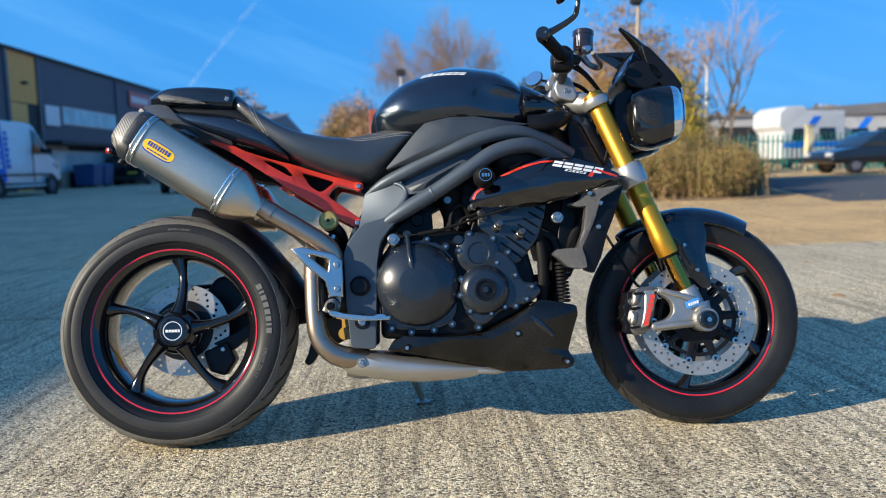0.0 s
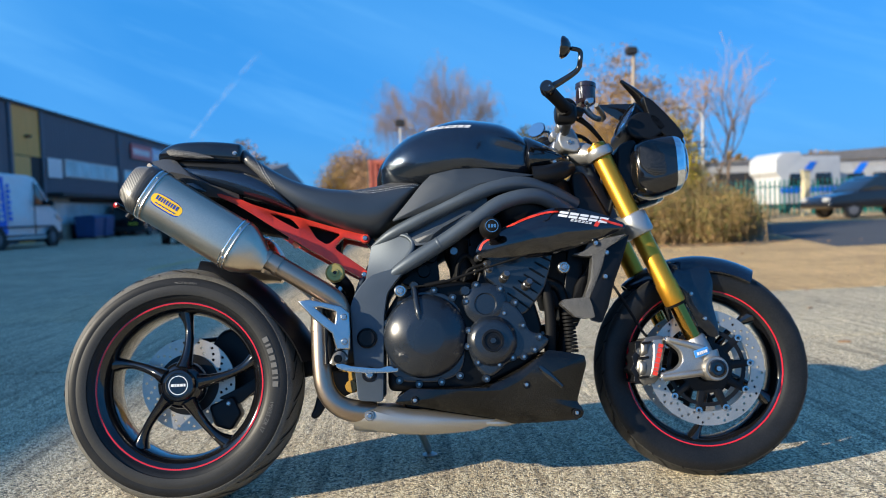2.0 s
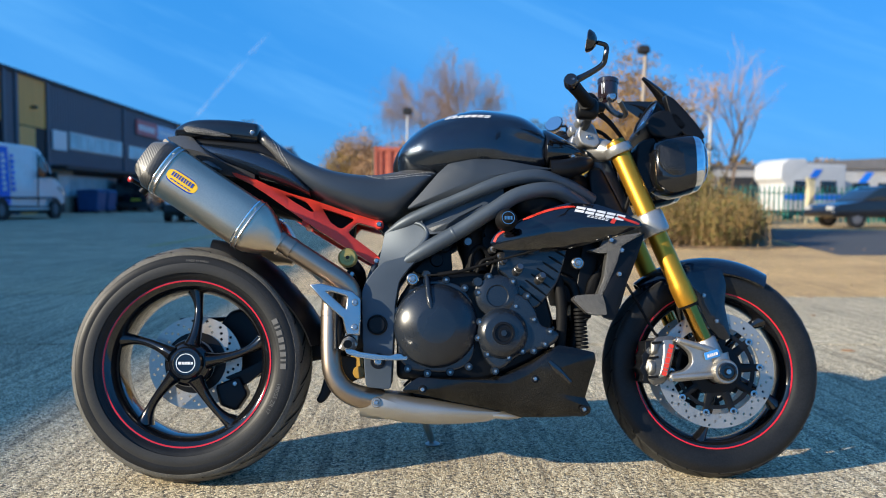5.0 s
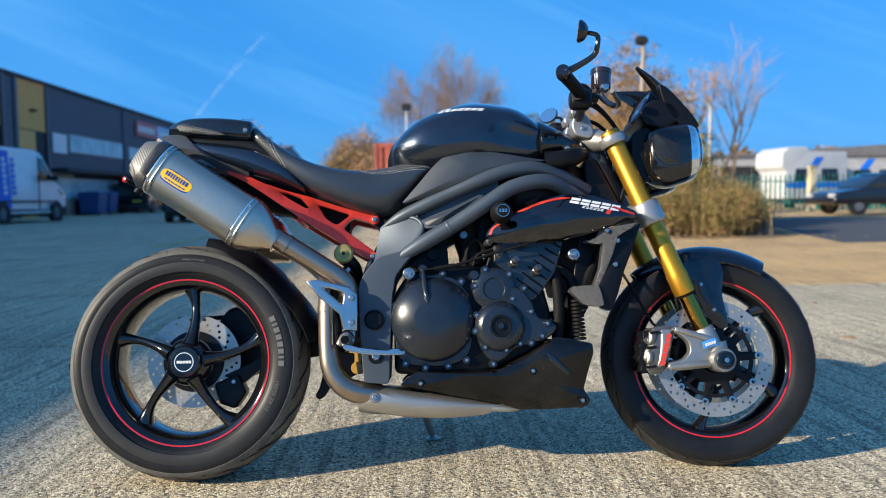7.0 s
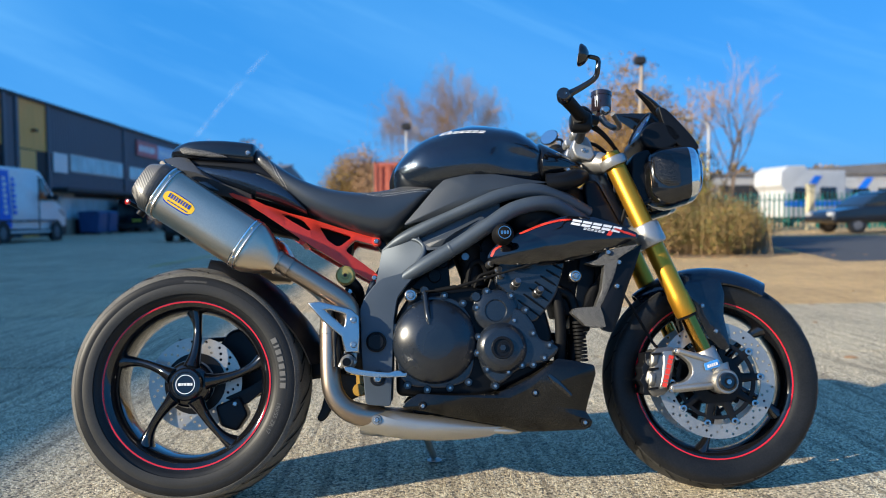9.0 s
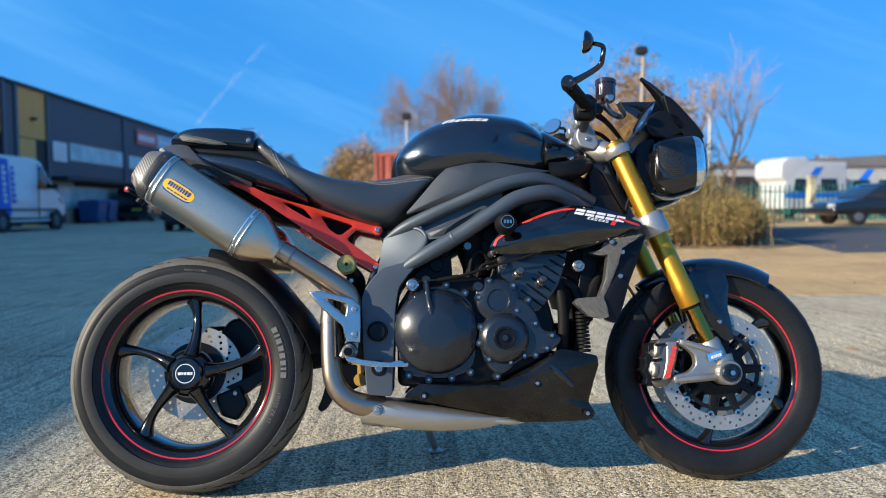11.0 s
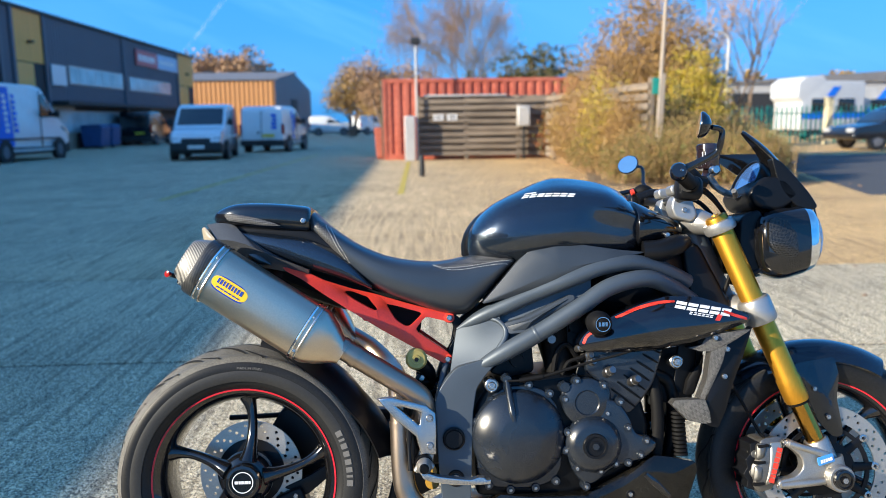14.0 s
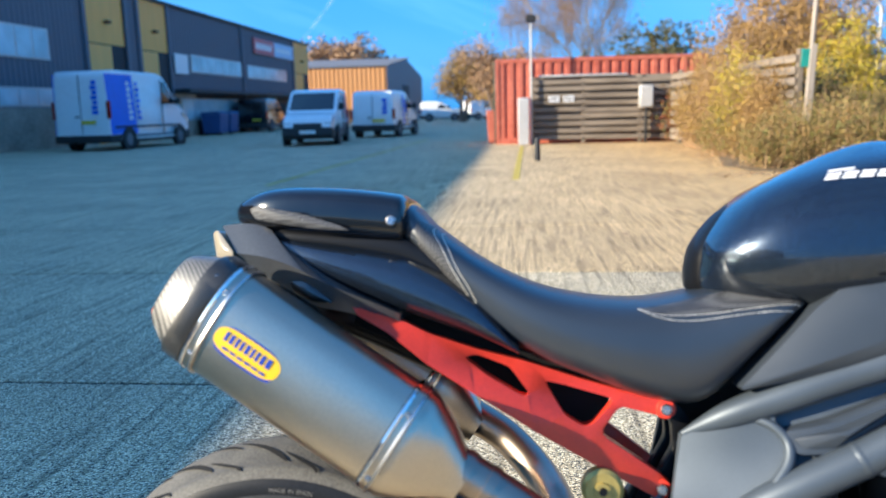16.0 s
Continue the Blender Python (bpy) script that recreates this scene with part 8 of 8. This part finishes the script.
for s in (-1, 1):
    sh = pillow([(1.133, 0.552), (1.152, 0.620), (1.205, 0.648), (1.232, 0.663), (1.204, 0.590), (1.177, 0.530), (1.156, 0.466), (1.135, 0.425), (1.108, 0.433), (1.096, 0.465), (1.108, 0.493)], -0.166, 0.006, 0.02, 0.006, 4, lean_x=0.15)
    shroud = part("radiator_shroud", sh if s < 0 else flipped(sh), MATT, bike, "black radiator shroud edged with woven carbon")
    dk = pillow([(1.124, 0.596), (1.118, 0.551), (1.097, 0.498), (1.074, 0.496), (1.082, 0.531), (1.098, 0.556), (1.116, 0.573)], -0.120, 0.004, 0.02, 0.006, 3)
    part("inner_cover", dk if s < 0 else flipped(dk), SOFT, shroud)
    if s < 0:
        for edge_piece in ([(1.074, 0.614), (1.104, 0.622), (1.116, 0.643), (1.159, 0.651), (1.211, 0.658), (1.179, 0.635), (1.160, 0.623), (1.140, 0.610), (1.125, 0.606), (1.101, 0.606)], [(1.122, 0.606), (1.158, 0.622), (1.146, 0.580), (1.134, 0.551), (1.120, 0.520), (1.104, 0.488), (1.094, 0.495), (1.111, 0.538)],
                           [(1.029, 0.482), (1.038, 0.492), (1.072, 0.494), (1.103, 0.494), (1.110, 0.470), (1.114, 0.440), (1.096, 0.438), (1.065, 0.444)]):
            part("woven_edge", pillow(edge_piece, -0.172, 0.0015, 0.03, 0.003, 3, lean_x=-0.30), WIRE, shroud, "grey woven carbon edge")
        for x, z in [(1.1595, 0.612), (1.151, 0.548), (1.132, 0.639)]:
            bolt(shroud, x, -0.177, z, 1.2)
belly_outline = [(0.575, 0.240), (0.590, 0.258), (0.619, 0.276), (0.700, 0.275), (0.813, 0.275), (0.865, 0.294), (0.919, 0.319), (0.960, 0.345), (0.990, 0.360), (1.030, 0.354), (1.087, 0.341), (1.091, 0.318), (1.075, 0.268), (1.062, 0.221), (1.079, 0.194), (1.075, 0.180), (1.061, 0.173), (0.970, 0.170), (0.888, 0.170), (0.850, 0.184), (0.780, 0.198), (0.709, 0.212), (0.640, 0.228)]
belly = part("belly_pan", merge(pillow(belly_outline, -0.136, 0.016, 0.02, 0.006, 7, lean_z=-0.12, power=5), flipped(pillow(belly_outline, -0.136, 0.016, 0.02, 0.006, 7, lean_z=-0.12, power=5)),
                                slab([(0.85, 0.184), (0.90, 0.172), (1.06, 0.172), (1.078, 0.194), (1.064, 0.22), (1.05, 0.20), (0.9, 0.19)], -0.13, 0.13, 0.003)), PANBLACK, bike, "dull black belly pan")
part("belly_crease", tube([(0.962, -0.158, 0.318), (0.985, -0.157, 0.296), (1.020, -0.153, 0.262)], [0.006, 0.0085, 0.005], 8, 12, 0.5), PIANO, belly)
for x, z in ((0.629, 0.245), (0.925, 0.272), (1.056, 0.192)):
    part("bolt_cup", lathe([(0, -0.002), (0.009, -0.002), (0.0105, 0.0), (0.0105, 0.008), (0, 0.008)], 20, (x, -0.1515 - 0.12 * (z - 0.25), z)), MATT, belly)
    bolt(belly, x, -0.153 - 0.12 * (z - 0.25), z, 1.0)

# -- foot controls and stand --
def window_slab(outer, inner, y0, y1, edge):
    """A plate with one opening; both outlines have the same number of corners."""
    bm = bmesh.new()
    k = len(outer)
    v = [[bm.verts.new((x, y, z)) for x, z in line] for y in (y0, y1) for line in (outer, inner)]
    for i in range(k):
        n = (i + 1) % k
        bm.faces.new((v[0][i], v[0][n], v[1][n], v[1][i]))
        bm.faces.new((v[2][i], v[3][i], v[3][n], v[2][n]))
        bm.faces.new((v[0][i], v[2][i], v[2][n], v[0][n]))
        bm.faces.new((v[1][i], v[1][n], v[3][n], v[3][i]))
    bmesh.ops.recalc_face_normals(bm, faces=bm.faces)
    rim = [e for e in bm.edges if abs(e.verts[0].co.y - e.verts[1].co.y) < 1e-6 and e.calc_face_angle(0) > 0.5]
    bmesh.ops.bevel(bm, geom=rim, offset=edge, segments=3, profile=0.6, affect="EDGES", clamp_overlap=True)
    return bm


hang = part("footrest_hanger", window_slab([(0.331, 0.517), (0.364, 0.520), (0.445, 0.499), (0.466, 0.480), (0.467, 0.430), (0.466, 0.385), (0.430, 0.385), (0.419, 0.428), (0.372, 0.468)],
                                           [(0.376, 0.498), (0.390, 0.497), (0.424, 0.487), (0.431, 0.483), (0.430, 0.470), (0.428, 0.455), (0.424, 0.455), (0.416, 0.463), (0.396, 0.481)], -0.180, -0.155, 0.005), ALLOY, bike, "polished alloy footrest hanger")
part("hanger_web", slab([(0.425, 0.392), (0.462, 0.392), (0.456, 0.352), (0.440, 0.340), (0.424, 0.352)], -0.168, -0.150, 0.004, 0.006), CASTAL, hang)
for x, z in ((0.452, 0.470), (0.452, 0.406)):
    bolt(hang, x, -0.181, z, 1.5)
part("footrest", merge(lathe([(0, -0.060), (0.009, -0.060), (0.011, -0.056), (0.011, 0.0), (0, 0.0)], 16, (0.437, -0.165, 0.362)), lathe([(0, -0.02), (0.02, -0.02), (0.022, 0.01), (0, 0.01)], 16, (0.437, -0.165, 0.365))), CAST, hang)
part("brake_pedal", slab([(0.428, 0.350), (0.446, 0.350), (0.470, 0.342), (0.520, 0.335), (0.545, 0.333), (0.560, 0.338), (0.574, 0.337), (0.580, 0.330), (0.590, 0.333), (0.588, 0.322), (0.560, 0.321), (0.505, 0.3220), (0.455, 0.330), (0.434, 0.338)], -0.212, -0.188, 0.003, 0.004), ALLOY, hang, "bright alloy brake pedal")
part("footrest_knuckle", merge(lathe([(0, -0.040), (0.012, -0.040), (0.017, -0.032), (0.019, -0.01), (0.019, 0.02), (0, 0.02)], 18, (0.437, -0.172, 0.362)), tube([(0.418, -0.185, 0.350), (0.437, -0.19, 0.372), (0.456, -0.185, 0.358)], [0.008, 0.010, 0.008], 10, 12)), CASTAL, hang)
part("pedal_rod", tube([(0.404, -0.170, 0.445), (0.403, -0.175, 0.40), (0.405, -0.180, 0.350)], [0.009, 0.0045, 0.006], 10), MATT, hang)
part("shock_collar", merge(*[lathe([(0, -0.05), (0.022, -0.05), (0.022, 0.05), (0, 0.05)], 20, (0.452, 0.0, 0.312 - 0.030 * k), (0.1, 1, 0)) for k in range(1)], lathe([(0, -0.055), (0.016, -0.055), (0.018, -0.05), (0.018, 0.05), (0, 0.05)], 20, (0.462, 0.0, 0.286), (0.1, 1, 0))), SHOCKGOLD, bike)
part("master_cylinder", merge(tube([(0.405, -0.150, 0.45), (0.410, -0.150, 0.40), (0.412, -0.150, 0.36)], [0.010, 0.012, 0.008], 12), tube([(0.405, -0.148, 0.455), (0.395, -0.130, 0.50), (0.43, -0.10, 0.56)], 0.005, 8)), MATT, hang)
stand = part("side_stand", merge(tube([(0.600, 0.10, 0.225), (0.640, 0.20, 0.14), (0.668, 0.283, 0.066)], [0.014, 0.012, 0.011], 12), lathe([(0, 0.0), (0.020, 0.002), (0.024, 0.007), (0.014, 0.013), (0, 0.014)], 20, (0.670, 0.288, 0.047), (0, -0.187, 0.982))), SATIN, bike, "steel side stand set on the concrete")
part("heel_bracket", slab([(0.372, 0.275), (0.378, 0.235), (0.360, 0.205), (0.345, 0.196), (0.332, 0.206), (0.345, 0.230), (0.356, 0.275)], 0.02, 0.05, 0.006, 0.01), MATT, bike)
part("linkage", merge(slab([(0.38, 0.33), (0.47, 0.33), (0.46, 0.27), (0.42, 0.25), (0.39, 0.27)], -0.05, 0.05, 0.01, 0.01)), CAST, bike)

# -- cockpit --
bar = part("handlebar", tube([(1.006, -0.330, 1.009), (1.058, -0.24, 1.001), (1.084, -0.15, 0.990), (1.092, -0.06, 0.980), (1.092, 0.06, 0.980), (1.084, 0.15, 0.990), (1.058, 0.24, 1.001), (1.006, 0.330, 1.009)], 0.0125, 14, 50), MATT, bike, "tapered black handlebar")
for s in (-1, 1):
    g = tube([(0.998, 0.345 * s, 1.011), (1.030, 0.29 * s, 1.006), (1.062, 0.234 * s, 1.001)], [0.0175, 0.0165, 0.0175], 16, 16)
    part("grip", g, SOFT, bar, "black rubber grip")
    part("bar_end", lathe([(0, -0.02), (0.015, -0.02), (0.018, -0.014), (0.018, 0.010), (0, 0.012)], 20, (0.994, 0.352 * s, 1.013), (0.25, -s, -0.08) if s < 0 else (0.25, -1, 0.08)), BLACK, bar)
    part("switch_box", body([(1.040, 1.010, 0.993, 0.972, 0.018, 2.6), (1.048, 1.018, 0.992, 0.964, 0.024, 2.8), (1.084, 1.020, 0.992, 0.962, 0.024, 2.8), (1.096, 1.012, 0.992, 0.972, 0.018, 2.6)], 14, 18, 0.205 * s), MATT, bar)
    part("switch_clamp", tube([(1.056, 0.19 * s, 1.018), (1.078, 0.186 * s, 1.024), (1.100, 0.18 * s, 1.016)], [0.014, 0.019, 0.013], 12), SOFT, bar)
    part("switch_rocker", block(1.052, 1.068, 0.178 * s - 0.006, 0.178 * s + 0.006, 1.000, 1.016, 0.003), SOFT, bar)
    part("bar_collar", tube([(1.056, 0.237 * s, 1.001), (1.067, 0.223 * s, 0.999)], 0.021, 16, None, 1, False), SOFT, bar)
    part("lever_mount", tube([(1.058, 0.17 * s, 0.999), (1.095, 0.165 * s, 1.012), (1.125, 0.16 * s, 1.010)], [0.018, 0.015, 0.014], 12), MATT, bar)
    lv = tube([(1.138, 0.150 * s, 1.022), (1.150, 0.172 * s, 0.994), (1.168, 0.190 * s, 0.978), (1.160, 0.25 * s, 0.968), (1.120, 0.335 * s, 0.972)], [0.011, 0.0085, 0.009, 0.007, 0.006], 10, 28, 0.8)
    part("lever", lv, DULLALLOY if s < 0 else MATT, bar, "silver brake lever" if s < 0 else "black clutch lever")
    mx, mz, q, face = (1.031, 1.107, 0.76, (0.93, -0.22, -0.17)) if s < 0 else (1.094, 1.126, 0.88, (0.52, 0.74, -0.42))
    mirror = part("mirror", merge(
        tube([(0.994, 0.352 * s, 1.014), (1.024, 0.358 * s, 1.026), (mx + 0.036, 0.374 * s, 1.050), (mx + 0.044, 0.384 * s, 1.072), (mx + 0.044, 0.389 * s, mz - 0.012), (mx + 0.022, 0.394 * s, mz - 0.006)], [0.011, 0.0085, 0.007, 0.0065, 0.006, 0.006], 10, 36, 0.8),
        lathe([(0, 0.030 * q), (0.014 * q, 0.027 * q), (0.028 * q, 0.018 * q), (0.036 * q, 0.006 * q), (0.0375 * q, 0.0), (0.036 * q, -0.002), (0, -0.002)], 32, (mx, 0.388 * s, mz), face)), BLACK, bike, "round black bar-end mirror")
    part("mirror_glass", lathe([(0, -0.003), (0.0345 * q, -0.003), (0.0345 * q, -0.001), (0, -0.001)], 32, (mx - 0.0005, 0.388 * s, mz), face), CHROME, mirror)
    part("mirror_pivot", lathe([(0, -0.013), (0.010, -0.013), (0.014, -0.010), (0.015, 0.01), (0, 0.012)], 20, (0.996, 0.356 * s, 1.014), (0, 1, 0)), BLACK, mirror)
    bolt(mirror, 0.996, 0.356 * s - 0.014, 1.014, 0.8)
part("red_switch", lathe([(0, -0.004), (0.008, -0.004), (0.009, 0.004), (0, 0.004)], 12, (1.045, 0.178, 1.02), (1, 0, 0.3)), RED, bar)
pot = part("fluid_reservoir", merge(lathe([(0, 0.0), (0.024, 0.0), (0.0275, 0.006), (0.0275, 0.046), (0.0295, 0.047), (0.0295, 0.058), (0.026, 0.061), (0, 0.061)], 32, (1.146, -0.125, 1.044), (0.06, 0, 1)), tube([(1.146, -0.125, 1.046), (1.13, -0.14, 1.02), (1.115, -0.155, 1.005)], [0.010, 0.009, 0.009], 10)), FLUID, bike, "smoked brake fluid reservoir with a black lid")
part("banjo_bolt", lathe([(0, -0.012), (0.008, -0.011), (0.012, -0.006), (0.013, 0.006), (0, 0.012)], 18, (1.147, -0.165, 1.038)), ALLOY, pot)
part("level_marks", turned(bars([0.003, 0.003], 0.004, 0.030), pose(1.124, -0.148, 1.055)), WHITE, pot)
for q, r in (
    ([(1.10, -0.15, 1.0), (1.15, -0.12, 0.98), (1.21, -0.07, 0.93), (1.235, -0.06, 0.85), (1.215, -0.05, 0.76), (1.19, -0.04, 0.70)], 0.0055),
    ([(1.12, -0.15, 1.0), (1.17, -0.10, 0.975), (1.225, -0.05, 0.92), (1.25, -0.04, 0.84), (1.23, -0.04, 0.76)], 0.0045),
    ([(1.09, -0.05, 0.985), (1.16, -0.03, 0.97), (1.21, -0.03, 0.90), (1.22, -0.03, 0.80)], 0.006),
    ([(1.19, -0.075, 0.545), (1.225, -0.09, 0.475), (1.262, -0.10, 0.400), (1.275, -0.10, 0.385)], 0.004),
    ([(1.07, 0.16, 1.0), (1.14, 0.10, 0.97), (1.20, 0.05, 0.92), (1.21, 0.03, 0.82)], 0.0055)):
    part("cable", tube(q, r, 8, 36), SOFT, bike)
part("headstock_cover", slab([(1.10, 0.86), (1.14, 0.87), (1.225, 0.70), (1.20, 0.66), (1.12, 0.70)], -0.06, 0.06, 0.01, 0.02), MATT, bike)
nest = part("instrument_pod", merge(
    lathe([(0, 0.058), (0.042, 0.056), (0.055, 0.028), (0.0585, 0.0), (0.057, -0.006), (0.053, -0.006), (0.052, 0.004), (0, 0.004)], 40, (1.293, -0.010, 1.028), (0.86, 0.10, -0.50)),
    slab([(1.26, 0.99), (1.30, 1.03), (1.36, 1.03), (1.40, 0.98), (1.34, 0.94), (1.28, 0.95)], -0.09, 0.09, 0.012, 0.02)), MATT, bike, "instrument cluster with a round rev counter")
part("dial", lathe([(0, 0.000), (0.0530, 0.0), (0.0530, 0.004), (0, 0.004)], 40, (1.293, -0.010, 1.028), (0.86, 0.10, -0.50)), DIAL, nest, "round dial with the sky's reflection coloured in as blue")
for s in (-1, 1):
    lampb = part("headlamp", body([(1.268, 0.900, 0.870, 0.815, 0.028, 2.4), (1.283, 0.930, 0.868, 0.790, 0.052, 2.8), (1.325, 0.946, 0.870, 0.772, 0.066, 3.0), (1.375, 0.952, 0.872, 0.782, 0.070, 2.9), (1.386, 0.952, 0.872, 0.786, 0.071, 2.8)], 22, 30, 0.082 * s), BLACK, bike, "gloss black headlamp bowl with a polished rim")
    part("lamp_rim", body([(1.384, 0.953, 0.873, 0.785, 0.072, 2.7), (1.404, 0.949, 0.874, 0.792, 0.068, 2.6), (1.412, 0.940, 0.874, 0.802, 0.060, 2.4)], 8, 30, 0.082 * s), CHROME, lampb, "polished rim")
    part("reflector", body([(1.396, 0.92, 0.874, 0.82, 0.05, 2.3), (1.414, 0.938, 0.874, 0.806, 0.058, 2.3)], 6, 24, 0.082 * s), CHROME, lampb)
    ln = part("lens", body([(1.411, 0.942, 0.874, 0.800, 0.061, 2.3), (1.424, 0.928, 0.874, 0.816, 0.050, 2.2), (1.432, 0.900, 0.874, 0.846, 0.026, 2.0), (1.433, 0.880, 0.874, 0.870, 0.004, 2.0)], 10, 24, 0.082 * s), PANE, lampb, "clear lens")
    ln.visible_shadow = False
    cf = pillow([(1.285, 0.915), (1.300, 0.925), (1.368, 0.905), (1.376, 0.860), (1.376, 0.815), (1.340, 0.815), (1.300, 0.835), (1.283, 0.860)], -0.1445, 0.008, 0.02, 0.012, 4)
    part("bowl_panel", cf if s < 0 else flipped(cf), CARBON, lampb, "woven carbon side panel")
part("lamp_bracket", merge(slab([(1.235, 0.93), (1.29, 0.95), (1.30, 0.80), (1.25, 0.78), (1.225, 0.82)], -0.10, 0.10, 0.012, 0.02), tube([(1.215, -0.08, 0.80), (1.25, -0.10, 0.785), (1.285, -0.10, 0.80)], 0.006, 8)), MATT, bike)


def fly_screen():
    line = glide([(1.292, 0, 1.160), (1.338, 0, 1.124), (1.376, 0, 1.082), (1.406, 0, 1.038), (1.444, 0, 0.994), (1.460, 0, 0.955)], 18)
    bm = bmesh.new()
    def grid(shift):
        rows = []
        for i, p in enumerate(line):
            f = i / 17
            half = 0.005 + 0.076 * min(1, f * 1.1) ** 0.9
            rows.append([bm.verts.new((p.x - shift - (0.003 + 0.020 * f) * v * v, half * v, p.z - shift - (0.004 + 0.024 * f) * v * v)) for v in ((j - 7) / 7 for j in range(15))])
        return rows
    a, b = grid(0), grid(0.003)
    for i in range(17):
        for j in range(14):
            bm.faces.new((a[i][j], a[i][j + 1], a[i + 1][j + 1], a[i + 1][j]))
            bm.faces.new((b[i][j], b[i + 1][j], b[i + 1][j + 1], b[i][j + 1]))
        for j in (0, 14):
            bm.faces.new((a[i][j], a[i + 1][j], b[i + 1][j], b[i][j]))
    for j in range(14):
        for i in (0, 17):
            bm.faces.new((a[i][j], b[i][j], b[i][j + 1], a[i][j + 1]))
    bmesh.ops.recalc_face_normals(bm, faces=bm.faces)
    return bm


screen = part("fly_screen", fly_screen(), BLACK, bike, "gloss black fly screen")
part("screen_side", slab([(1.322, 1.078), (1.348, 1.066), (1.384, 1.026), (1.418, 0.984), (1.438, 0.950), (1.420, 0.942), (1.383, 0.952), (1.345, 0.990), (1.332, 1.035)], -0.090, -0.060, 0.008, 0.012), MATT, screen)
part("screen_inner", pillow([(1.227, 1.108), (1.300, 1.110), (1.383, 1.108), (1.370, 1.070), (1.330, 1.052), (1.305, 1.052)], 0.08, 0.004, 0.004, 0.008, 3), BLACK, screen)
